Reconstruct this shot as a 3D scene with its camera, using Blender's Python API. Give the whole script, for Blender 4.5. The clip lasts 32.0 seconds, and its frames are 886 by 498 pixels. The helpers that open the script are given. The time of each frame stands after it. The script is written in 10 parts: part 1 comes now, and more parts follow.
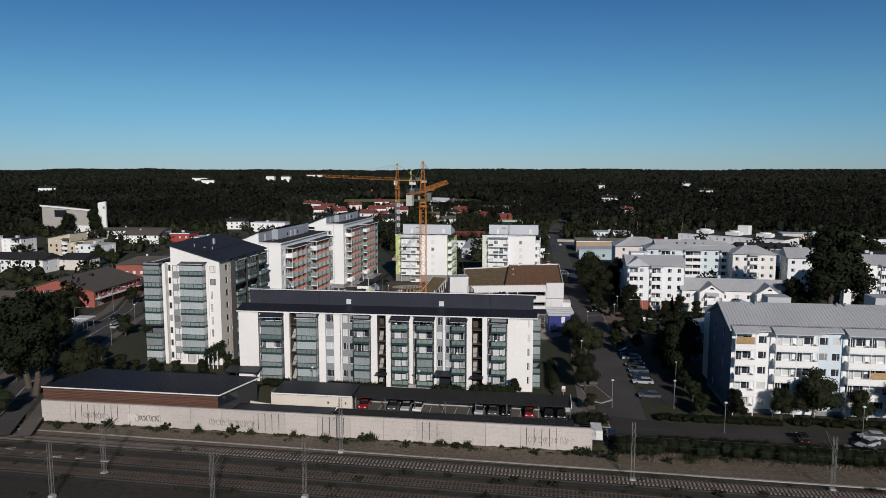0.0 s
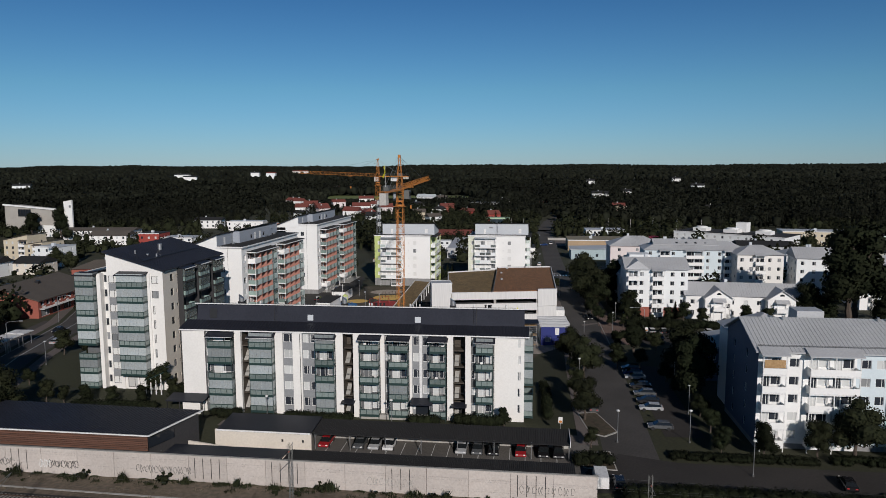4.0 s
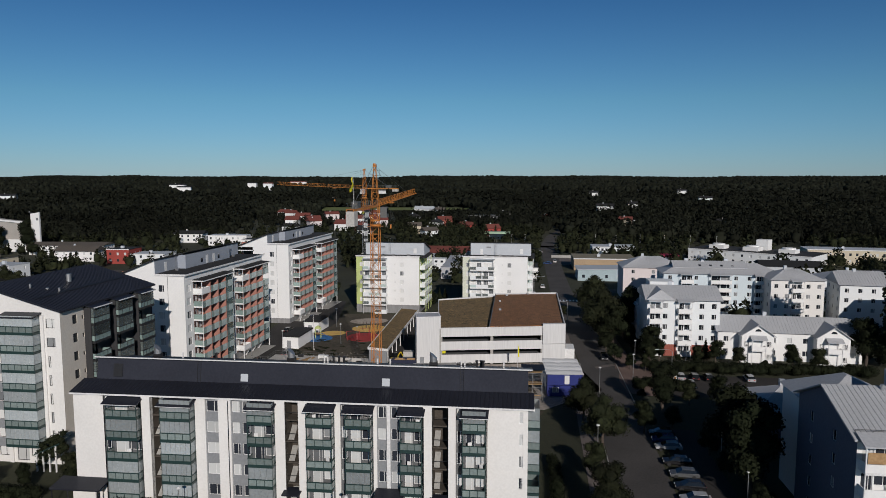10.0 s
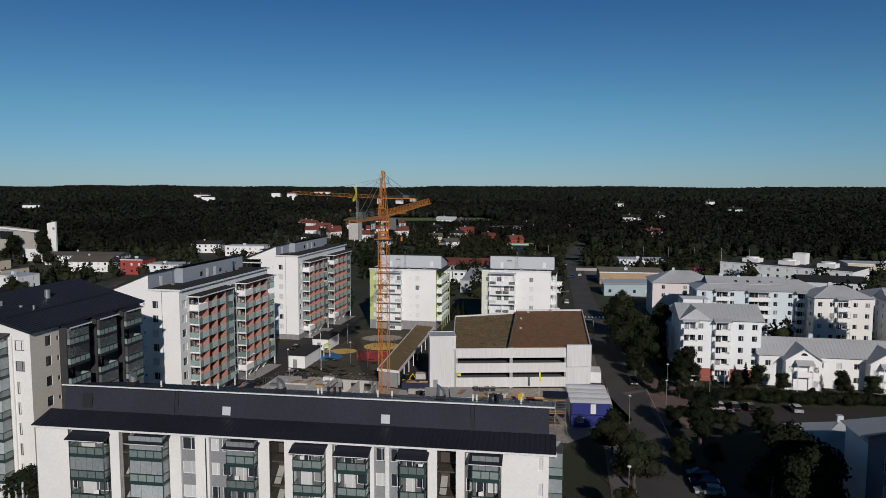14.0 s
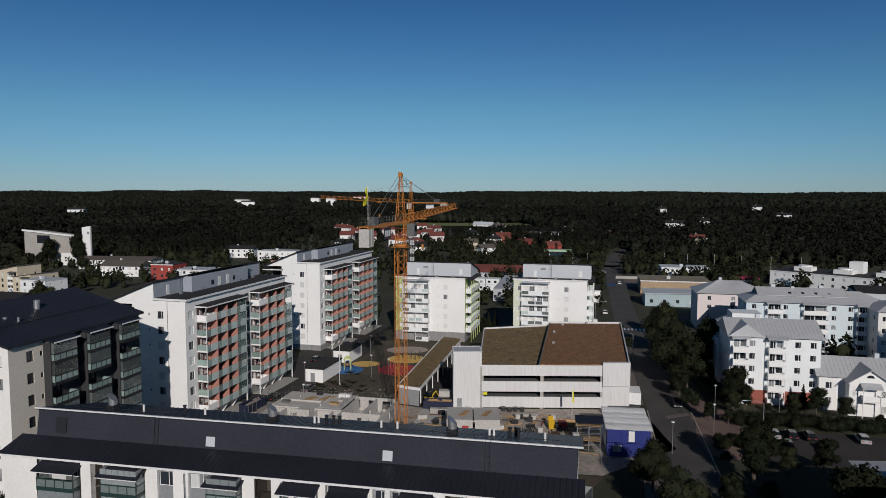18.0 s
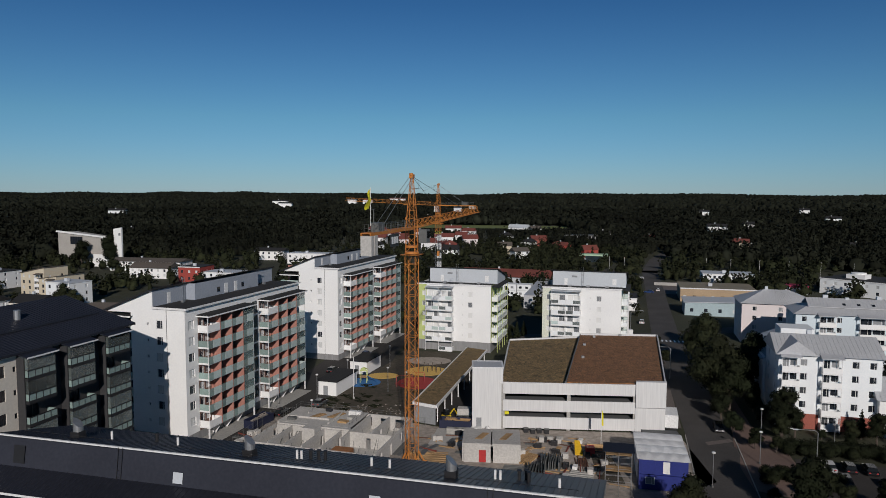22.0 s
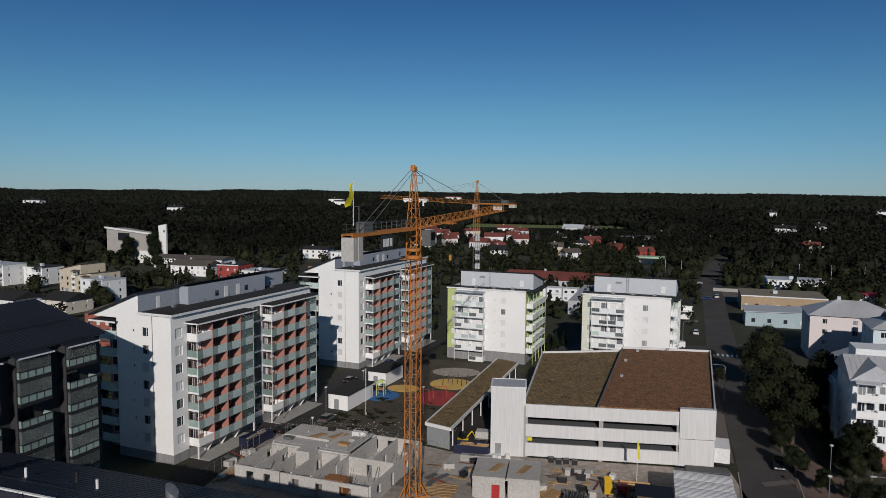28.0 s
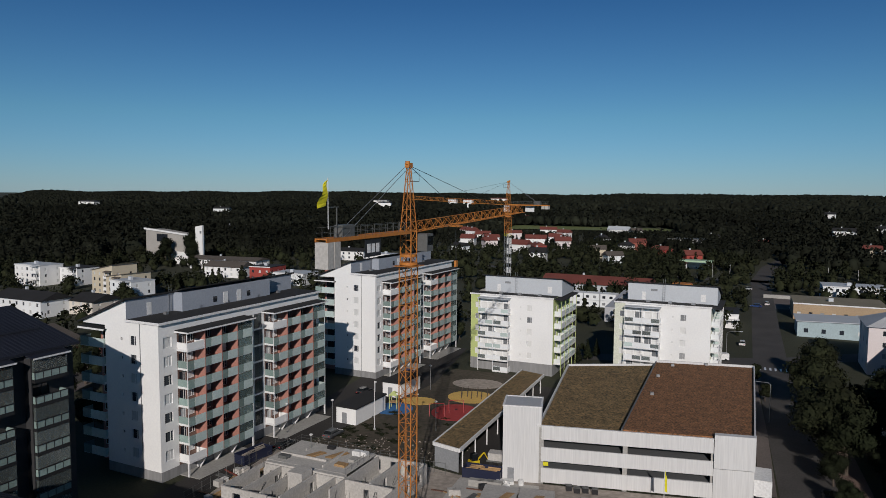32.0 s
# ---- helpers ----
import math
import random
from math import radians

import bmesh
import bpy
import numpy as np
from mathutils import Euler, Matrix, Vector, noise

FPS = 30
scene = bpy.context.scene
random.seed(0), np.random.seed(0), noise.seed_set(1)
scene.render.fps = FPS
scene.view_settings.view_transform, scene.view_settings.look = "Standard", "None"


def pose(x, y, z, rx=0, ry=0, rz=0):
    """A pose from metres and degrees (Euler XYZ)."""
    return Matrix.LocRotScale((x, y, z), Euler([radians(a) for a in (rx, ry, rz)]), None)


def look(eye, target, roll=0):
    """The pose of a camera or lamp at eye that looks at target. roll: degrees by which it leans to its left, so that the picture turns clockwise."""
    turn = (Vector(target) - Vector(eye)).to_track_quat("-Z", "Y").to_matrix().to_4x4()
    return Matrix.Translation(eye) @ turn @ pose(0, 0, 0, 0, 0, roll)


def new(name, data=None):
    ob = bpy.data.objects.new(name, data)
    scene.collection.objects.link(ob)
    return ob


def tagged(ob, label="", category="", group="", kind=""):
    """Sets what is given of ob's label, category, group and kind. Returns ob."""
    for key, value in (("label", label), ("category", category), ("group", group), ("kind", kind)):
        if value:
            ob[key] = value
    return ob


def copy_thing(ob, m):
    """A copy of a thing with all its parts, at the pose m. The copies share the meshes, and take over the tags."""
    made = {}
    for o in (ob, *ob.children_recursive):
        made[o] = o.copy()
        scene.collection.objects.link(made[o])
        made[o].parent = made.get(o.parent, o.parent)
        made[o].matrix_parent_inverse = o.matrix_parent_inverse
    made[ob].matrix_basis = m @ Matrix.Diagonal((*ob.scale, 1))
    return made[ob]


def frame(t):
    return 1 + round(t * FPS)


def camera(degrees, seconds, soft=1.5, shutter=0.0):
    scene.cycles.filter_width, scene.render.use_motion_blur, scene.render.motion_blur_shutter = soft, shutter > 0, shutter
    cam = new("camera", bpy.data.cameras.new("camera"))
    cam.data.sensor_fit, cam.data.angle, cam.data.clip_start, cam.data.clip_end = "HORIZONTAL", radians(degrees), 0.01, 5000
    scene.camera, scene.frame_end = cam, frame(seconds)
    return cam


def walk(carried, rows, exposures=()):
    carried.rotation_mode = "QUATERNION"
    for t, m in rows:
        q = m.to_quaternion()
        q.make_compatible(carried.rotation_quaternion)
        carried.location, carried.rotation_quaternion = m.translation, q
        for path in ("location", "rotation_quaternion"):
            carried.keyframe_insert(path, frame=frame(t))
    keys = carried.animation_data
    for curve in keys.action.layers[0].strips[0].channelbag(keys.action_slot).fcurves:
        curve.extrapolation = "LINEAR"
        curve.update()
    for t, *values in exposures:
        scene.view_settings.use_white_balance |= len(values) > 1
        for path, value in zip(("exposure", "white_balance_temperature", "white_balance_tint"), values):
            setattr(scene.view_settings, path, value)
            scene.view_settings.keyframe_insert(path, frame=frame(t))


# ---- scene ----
cam = camera(64.14, 32.0, soft=0.6)
PATH = [
    (0, (-16.82, -14.707, 47.057), (-16.627, -12.73, 46.829), 0.0),
    (1, (-15.982, -11.148, 47.272), (-15.781, -9.171, 47.046), -0.1),
    (2, (-14.857, -6.389, 47.155), (-14.649, -4.412, 46.934), -0.2),
    (2.5, (-14.38, -3.643, 47.015), (-14.167, -1.667, 46.792), -0.2),
    (4.5, (-11.717, 10.107, 46.658), (-11.488, 12.078, 46.411), -0.2),
    (5, (-11.078, 13.779, 46.787), (-10.843, 15.749, 46.534), -0.2),
    (6, (-9.696, 20.791, 46.799), (-9.45, 22.76, 46.545), -0.2),
    (7, (-8.326, 26.716, 46.871), (-8.071, 28.685, 46.629), -0.1),
    (8, (-7.192, 31.164, 46.931), (-6.943, 33.135, 46.703), -0.1),
    (9, (-6.251, 35.192, 46.846), (-6.029, 37.168, 46.627), -0.1),
    (10, (-5.321, 38.743, 46.692), (-5.099, 40.72, 46.483), -0.0),
    (11, (-4.666, 41.922, 46.527), (-4.468, 43.902, 46.326), 0.0),
    (12, (-3.928, 45.019, 46.517), (-3.758, 47.002, 46.324), 0.1),
    (13, (-3.105, 48.194, 46.313), (-2.942, 50.178, 46.128), 0.1),
    (14, (-2.082, 51.024, 46.276), (-1.927, 53.01, 46.096), 0.1),
    (14.5, (-1.522, 52.596, 46.276), (-1.382, 54.583, 46.098), 0.0),
    (16.5, (0.45, 58.098, 46.117), (0.529, 60.089, 45.947), 0.1),
    (17, (0.881, 59.485, 46.085), (0.945, 61.477, 45.917), 0.1),
    (18, (1.743, 62.421, 45.902), (1.787, 64.414, 45.736), 0.1),
    (19, (2.695, 65.096, 45.925), (2.708, 67.09, 45.761), 0.2),
    (20, (3.524, 67.804, 45.946), (3.506, 69.797, 45.784), 0.2),
    (21, (4.472, 70.458, 45.816), (4.433, 72.451, 45.656), 0.2),
    (22, (5.654, 73.277, 46.016), (5.591, 75.27, 45.855), 0.2),
    (23, (6.737, 75.936, 45.798), (6.649, 77.928, 45.639), 0.2),
    (24, (7.793, 78.684, 45.705), (7.692, 80.675, 45.546), 0.3),
    (25, (9.057, 81.658, 45.506), (8.925, 83.647, 45.346), 0.3),
    (28, (12.336, 89.147, 45.534), (12.109, 91.127, 45.369), 0.45),
    (29, (13.422, 91.727, 45.488), (13.162, 93.703, 45.323), 0.45),
    (30, (14.323, 94.457, 45.367), (14.031, 96.429, 45.204), 0.45),
    (31, (15.697, 97.242, 45.282), (15.372, 99.209, 45.121), 0.4),
    (32, (17.229, 100.156, 45.286), (16.87, 102.117, 45.124), 0.4),
]
walk(cam, [(t, look(eye, target, roll)) for t, eye, target, roll in PATH], [(0, 0.0), (2, -0.02), (6, -0.12), (10, -0.17), (14, -0.2), (32, -0.23)])
# ---- sky, sun, exposure ----
world = bpy.data.worlds.new("sky")
scene.world = world
world.use_nodes = True
_nt = world.node_tree
sky = _nt.nodes.new("ShaderNodeTexSky")
sky.sky_type = "NISHITA"
sky.sun_disc = False
sky.sun_elevation = radians(23)
sky.sun_rotation = radians(173)
sky.air_density, sky.dust_density, sky.ozone_density = 1.0, 0.0, 3.0
_co, _sep, _grade, _tint = (_nt.nodes.new("ShaderNode" + k) for k in ("TexCoord", "SeparateXYZ", "ValToRGB", "Mix"))
_stops = _grade.color_ramp.elements  # clear dry air: pale cyan at the horizon, ever deeper blue to the zenith
_stops[0].position, _stops[0].color = 0.0, (0.60, 0.95, 1.62, 1)
_stops[1].position, _stops[1].color = 1.0, (0.14, 0.25, 0.31, 1)
for _z, _c in ((0.1, (0.54, 0.96, 1.28, 1)), (0.25, (0.30, 0.67, 1.04, 1)), (0.5, (0.23, 0.46, 0.60, 1))):
    _stops.new(_z).color = _c
_tint.data_type = "RGBA"
_tint.blend_type, _tint.inputs["Factor"].default_value = "MULTIPLY", 1.0
_nt.links.new(_co.outputs["Generated"], _sep.inputs[0])
_nt.links.new(_sep.outputs["Z"], _grade.inputs["Fac"])
_nt.links.new(sky.outputs[0], _tint.inputs["A"])
_nt.links.new(_grade.outputs["Color"], _tint.inputs["B"])
_nt.links.new(_tint.outputs["Result"], _nt.nodes["Background"].inputs[0])
_nt.nodes["Background"].inputs[1].default_value = 0.05
sun_lamp = bpy.data.lights.new("sun", "SUN")
sun_lamp.energy, sun_lamp.angle, sun_lamp.color = 3.6, radians(0.5), (1.0, 0.93, 0.878)
sun = new("sun", sun_lamp)
sun.matrix_world = look((12.0, -100, 42.4), (0, 0, 0))


# ---- materials ----
def shader(name, a, b=None, scale=0.6, rough=0.75, metal=0.0, bump=0.0, fine=9.0, stain=0.12, vary=0.0, spec=0.5, alpha=1.0, stretch=(1, 1, 1), island=0.0):
    """A surface of two tones a and b mottled at two scales, with fine relief and slight staining."""
    m = bpy.data.materials.new(name)
    m.use_nodes = True
    nt, N = m.node_tree, m.node_tree.nodes
    p = N["Principled BSDF"]
    b = b or tuple(v * 0.82 for v in a)
    geo, mp = N.new("ShaderNodeNewGeometry"), N.new("ShaderNodeMapping")
    mp.inputs["Scale"].default_value = stretch
    nt.links.new(geo.outputs["Position"], mp.inputs["Vector"])

    def noise_at(s, detail):
        n = N.new("ShaderNodeTexNoise")
        n.inputs["Scale"].default_value, n.inputs["Detail"].default_value = s, detail
        nt.links.new(mp.outputs[0], n.inputs["Vector"])
        return n.outputs["Fac"]

    mix = N.new("ShaderNodeMix")
    mix.data_type = "RGBA"
    mix.inputs["A"].default_value, mix.inputs["B"].default_value = (*a, 1), (*b, 1)
    ramp = N.new("ShaderNodeMapRange")
    ramp.inputs["From Min"].default_value, ramp.inputs["From Max"].default_value = 0.35, 0.65
    nt.links.new(noise_at(fine * 0.35, 4), ramp.inputs["Value"])
    nt.links.new(ramp.outputs[0], mix.inputs["Factor"])
    col = mix.outputs["Result"]
    hsv = N.new("ShaderNodeHueSaturation")
    big = N.new("ShaderNodeMapRange")
    big.inputs["To Min"].default_value, big.inputs["To Max"].default_value = 1 - stain * 2, 1 + stain
    nt.links.new(noise_at(scale * 0.25, 5), big.inputs["Value"])
    val = big.outputs[0]
    if vary:
        info, mul, mr = N.new("ShaderNodeObjectInfo"), N.new("ShaderNodeMath"), N.new("ShaderNodeMapRange")
        mr.inputs["To Min"].default_value, mr.inputs["To Max"].default_value = 1 - vary, 1 + vary
        mul.operation = "MULTIPLY"
        nt.links.new(info.outputs["Random"], mr.inputs["Value"])
        nt.links.new(mr.outputs[0], mul.inputs[0])
        nt.links.new(val, mul.inputs[1])
        val = mul.outputs[0]
    if island:
        gi, mul, mr, hue = N.new("ShaderNodeNewGeometry"), N.new("ShaderNodeMath"), N.new("ShaderNodeMapRange"), N.new("ShaderNodeMapRange")
        mr.inputs["To Min"].default_value, mr.inputs["To Max"].default_value = 1 - island, 1 + island
        hue.inputs["To Min"].default_value, hue.inputs["To Max"].default_value = 0.455, 0.53
        mul.operation = "MULTIPLY"
        nt.links.new(gi.outputs["Random Per Island"], mr.inputs["Value"])
        nt.links.new(noise_at(0.09, 3), hue.inputs["Value"])
        nt.links.new(hue.outputs[0], hsv.inputs["Hue"])
        nt.links.new(mr.outputs[0], mul.inputs[0])
        nt.links.new(val, mul.inputs[1])
        val = mul.outputs[0]
    nt.links.new(val, hsv.inputs["Value"])
    nt.links.new(col, hsv.inputs["Color"])
    nt.links.new(hsv.outputs[0], p.inputs["Base Color"])
    if bump:
        bp = N.new("ShaderNodeBump")
        bp.inputs["Strength"].default_value, bp.inputs["Distance"].default_value = bump, 0.05
        nt.links.new(noise_at(fine, 6), bp.inputs["Height"])
        nt.links.new(bp.outputs[0], p.inputs["Normal"])
    p.inputs["Roughness"].default_value, p.inputs["Metallic"].default_value = rough, metal
    p.inputs["Specular IOR Level"].default_value, p.inputs["Alpha"].default_value = spec, alpha
    return m


def pane_shader(name, dark, light, share, rough=0.08):
    """Window glass over a dark room or a drawn pale blind, by the pane."""
    m = bpy.data.materials.new(name)
    m.use_nodes = True
    nt, N = m.node_tree, m.node_tree.nodes
    info, step, mix = N.new("ShaderNodeObjectInfo"), N.new("ShaderNodeMapRange"), N.new("ShaderNodeMix")
    step.inputs["From Min"].default_value, step.inputs["From Max"].default_value = 1 - share, 1 - share + 0.12
    mix.data_type = "RGBA"
    mix.inputs["A"].default_value, mix.inputs["B"].default_value = (*dark, 1), (*light, 1)
    nt.links.new(info.outputs["Random"], step.inputs["Value"])
    nt.links.new(step.outputs[0], mix.inputs["Factor"])
    nt.links.new(mix.outputs["Result"], N["Principled BSDF"].inputs["Base Color"])
    N["Principled BSDF"].inputs["Roughness"].default_value = rough
    return m


CREAM = shader("cream_render", (0.80, 0.785, 0.755), (0.75, 0.735, 0.705), bump=0.15, rough=0.85, stain=0.07)
BEIGE = shader("beige_render", (0.68, 0.63, 0.55), (0.62, 0.57, 0.50), bump=0.15, rough=0.85, stain=0.08)
WHITE = shader("white_render", (0.82, 0.82, 0.80), (0.78, 0.78, 0.77), bump=0.12, rough=0.8, stain=0.05)
COOLW = shader("cool_white_paint", (0.78, 0.80, 0.80), (0.73, 0.76, 0.77), bump=0.1, rough=0.75, stain=0.06)
PALEB = shader("pale_blue_render", (0.62, 0.70, 0.74), (0.58, 0.66, 0.70), bump=0.12, rough=0.8, stain=0.06)
PINK = shader("pale_pink_render", (0.70, 0.635, 0.625), (0.66, 0.595, 0.585), bump=0.12, rough=0.8, stain=0.06)
YELLOW = shader("pale_yellow_render", (0.60, 0.53, 0.40), (0.56, 0.49, 0.37), bump=0.12, rough=0.8, stain=0.08)
# blue-grey taken far down so the colour carries the walls' deep shade
BLUEG_SHADE = shader("blue_grey_render_shade", (0.115, 0.13, 0.18), (0.10, 0.115, 0.16), bump=0.12, rough=0.85, stain=0.08)
LIME = shader("lime_render", (0.50, 0.57, 0.22), (0.45, 0.52, 0.20), bump=0.12, rough=0.8, stain=0.06)
GREYW = shader("grey_facade_panel", (0.26, 0.27, 0.28), (0.22, 0.23, 0.24), bump=0.1, rough=0.7, stain=0.08)
PLINTH = shader("grey_plinth_concrete", (0.28, 0.28, 0.28), (0.22, 0.22, 0.22), bump=0.4, rough=0.9, fine=5, stretch=(1, 1, 0.15))
LGREY = shader("pale_grey_cladding", (0.52, 0.55, 0.58), (0.48, 0.51, 0.54), bump=0.1, rough=0.6, stain=0.05)
CLERE = shader("blue_grey_cladding", (0.34, 0.37, 0.42), (0.30, 0.33, 0.38), bump=0.1, rough=0.6, stain=0.06)
CORRUG = shader("white_ribbed_cladding", (0.66, 0.66, 0.65), (0.58, 0.58, 0.575), bump=0.5, rough=0.6, fine=16, stain=0.05, stretch=(1, 1, 0.04))
ORANGE = shader("terracotta_paint", (0.42, 0.195, 0.15), (0.36, 0.165, 0.13), rough=0.75, stain=0.1)
BRICK = shader("red_brick", (0.34, 0.10, 0.07), (0.26, 0.08, 0.06), bump=0.4, rough=0.85, fine=14)
ROOF = shader("dark_sheet_roof", (0.024, 0.026, 0.036), (0.018, 0.020, 0.028), rough=0.42, stain=0.2, bump=0.05, spec=0.22)
CLAD = shader("dark_wall_sheet", (0.036, 0.039, 0.052), (0.030, 0.033, 0.045), rough=0.85, stain=0.15, bump=0.05, spec=0.15)
# dark grey, also a darker facade grey that paints shade into balcony bays
DGREY = shader("dark_grey_and_bay_shade", (0.13, 0.135, 0.14), (0.11, 0.115, 0.12), bump=0.1, rough=0.8, stain=0.1)
# near-black: shade between the tower's side bays as colour; also the hall wall
DKBAY = shader("dark_render_and_bay_shade", (0.036, 0.035, 0.037), (0.028, 0.028, 0.030), bump=0.1, rough=0.8, stain=0.1)
# terracotta dulled to brown: recess shade put into the back wall colour
BROWNB = shader("brown_bay_shade", (0.20, 0.125, 0.10), (0.16, 0.10, 0.08), rough=0.8, stain=0.1)
DBROWN = shader("dark_stairwell_boarding", (0.085, 0.070, 0.055), (0.06, 0.05, 0.04), bump=0.1, rough=0.8, stain=0.1)
ROOFB = shader("black_bitumen_roof", (0.019, 0.019, 0.020), (0.014, 0.014, 0.015), rough=0.9, stain=0.2, bump=0.3)
ROOFW = shader("pale_sheet_roof", (0.48, 0.49, 0.50), (0.42, 0.43, 0.45), rough=0.5, stain=0.1, bump=0.05)
ROOFR = shader("red_tile_roof", (0.20, 0.055, 0.04), (0.16, 0.045, 0.035), rough=0.85, bump=0.4, stain=0.2)
ROOFBR = shader("brown_roof", (0.115, 0.098, 0.082), (0.09, 0.076, 0.064), rough=0.9, bump=0.3, stain=0.15)
SEDUM = shader("sedum_roof", (0.37, 0.235, 0.098), (0.072, 0.062, 0.027), scale=3.0, rough=0.95, bump=1.0, fine=9, stain=0.42)
SEDUM_RED = shader("reddish_sedum_roof", (0.44, 0.195, 0.080), (0.075, 0.050, 0.024), scale=3.0, rough=0.95, bump=1.0, fine=9, stain=0.42)
TRIM = shader("white_trim", (0.78, 0.78, 0.77), rough=0.5, stain=0.03)
DARKT = shader("dark_green_steel", (0.018, 0.045, 0.042), (0.015, 0.038, 0.036), rough=0.5, stain=0.1)
BLACKM = shader("black_steel", (0.02, 0.02, 0.022), rough=0.5)
RUST = shader("rusty_rail", (0.085, 0.055, 0.042), rough=0.6, metal=0.4, stain=0.2)
MASTST = shader("dull_mast_steel", (0.20, 0.205, 0.195), rough=0.65, metal=0.2, stain=0.15)
STEEL = shader("galvanised_steel", (0.42, 0.43, 0.44), rough=0.45, metal=0.7, stain=0.15)
DULLST = shader("weathered_steel", (0.16, 0.165, 0.16), rough=0.6, metal=0.3, stain=0.15)
SLEEP = shader("weathered_sleeper", (0.36, 0.33, 0.30), (0.27, 0.245, 0.22), bump=0.4, rough=0.95, stain=0.2)
CONC = shader("raw_concrete", (0.42, 0.41, 0.38), (0.34, 0.33, 0.31), bump=0.4, rough=0.9, stain=0.16)
CONCP = shader("pale_concrete_panel", (0.54, 0.49, 0.45), (0.47, 0.42, 0.385), bump=0.4, rough=0.9, stain=0.12, vary=0.06)
TIMBER = shader("brown_timber", (0.135, 0.062, 0.040), (0.085, 0.042, 0.028), rough=0.7, stain=0.2, vary=0.25, stretch=(0.15, 0.15, 3))
PLYWOOD = shader("raw_timber", (0.48, 0.31, 0.15), (0.36, 0.22, 0.10), rough=0.8, stain=0.2, vary=0.2)
CRANE = shader("crane_orange_paint", (0.56, 0.21, 0.035), (0.45, 0.16, 0.028), rough=0.6, stain=0.2)
CRANEY = shader("crane_lime_paint", (0.55, 0.52, 0.06), rough=0.55)
FLAGY = shader("yellow_flag_cloth", (0.75, 0.68, 0.02), rough=0.8)
BLUE = shader("blue_site_cabin_paint", (0.016, 0.028, 0.19), (0.014, 0.024, 0.16), rough=0.5, stain=0.1)
REDP = shader("red_paint", (0.45, 0.03, 0.03), rough=0.5)
ASPHALT = shader("asphalt", (0.078, 0.072, 0.068), (0.055, 0.051, 0.048), scale=0.5, rough=0.92, bump=0.3, stain=0.3)
CARPARK = shader("old_car_park_asphalt", (0.040, 0.035, 0.032), (0.028, 0.025, 0.023), scale=0.3, rough=0.92, bump=0.3, stain=0.35)
YARD = shader("worn_yard_asphalt", (0.16, 0.148, 0.135), (0.11, 0.102, 0.093), scale=0.3, rough=0.92, bump=0.3, stain=0.3)
SITEC = shader("fresh_concrete", (0.54, 0.52, 0.49), (0.43, 0.415, 0.39), bump=0.4, rough=0.9, stain=0.14, vary=0.05)
VERGE = shader("dry_gravel_verge", (0.20, 0.155, 0.118), (0.12, 0.10, 0.07), scale=0.25, rough=0.95, bump=0.9, fine=4, stain=0.35)
SOIL = shader("dug_soil", (0.10, 0.078, 0.056), (0.055, 0.05, 0.03), scale=0.4, rough=0.95, bump=1.0, fine=3, stain=0.35)
PAVE = shader("paving", (0.16, 0.135, 0.125), (0.13, 0.11, 0.10), scale=0.4, rough=0.9, bump=0.3, stain=0.2)
REDPAVE = shader("reddish_paving", (0.19, 0.13, 0.105), (0.15, 0.10, 0.085), scale=0.4, rough=0.9, bump=0.3, stain=0.2)
GRASS = shader("dry_lawn", (0.042, 0.044, 0.018), (0.028, 0.032, 0.013), scale=0.2, rough=0.95, bump=0.8, fine=5, stain=0.3)
SCRUB = shader("brown_verge", (0.105, 0.078, 0.052), (0.06, 0.052, 0.030), scale=0.3, rough=0.95, bump=0.9, fine=4, stain=0.3)
BALLAST = shader("rail_ballast", (0.052, 0.046, 0.040), (0.034, 0.030, 0.026), scale=0.3, rough=0.95, bump=1.0, fine=6, stain=0.3)
SAND = shader("site_gravel", (0.46, 0.40, 0.345), (0.31, 0.272, 0.235), scale=0.4, rough=0.95, bump=0.8, fine=3, stain=0.35)
MEADOW = shader("bright_meadow", (0.16, 0.19, 0.05), (0.12, 0.15, 0.04), scale=0.05, rough=0.95)
FOLIAGE = shader("foliage", (0.027, 0.032, 0.014), (0.015, 0.019, 0.009), scale=2, rough=0.9, stain=0.3, vary=0.3, fine=3, island=0.2, spec=0.15)
FOLIAGE2 = shader("dark_foliage", (0.016, 0.021, 0.009), (0.010, 0.014, 0.006), scale=2, rough=0.9, stain=0.3, vary=0.25, fine=3, island=0.2, spec=0.15)
WOODS = shader("woodland_canopy", (0.021, 0.024, 0.016), (0.012, 0.014, 0.009), scale=0.03, rough=0.95, stain=0.5, fine=0.35, island=0.35, spec=0.1)
BARK = shader("bark", (0.09, 0.07, 0.055), rough=0.95, bump=0.6)
PANE = pane_shader("window_glass", (0.03, 0.035, 0.045), (0.58, 0.59, 0.58), 0.58)
PANEW = pane_shader("window_glass_blinds", (0.16, 0.17, 0.18), (0.70, 0.70, 0.68), 0.8)
PANED = pane_shader("dark_window_glass", (0.018, 0.022, 0.028), (0.25, 0.26, 0.27), 0.25)
GLASSG = shader("green_balcony_glass", (0.24, 0.29, 0.28), (0.19, 0.235, 0.225), rough=0.12, alpha=0.86, stain=0.1, vary=0.3)
GLASSP = shader("pale_balcony_glass", (0.56, 0.66, 0.63), (0.48, 0.58, 0.555), rough=0.2, alpha=0.92, stain=0.08, vary=0.12)
GLASSC = shader("clear_green_railing_glass", (0.29, 0.385, 0.36), (0.24, 0.325, 0.30), rough=0.1, alpha=0.82, stain=0.1, vary=0.3)
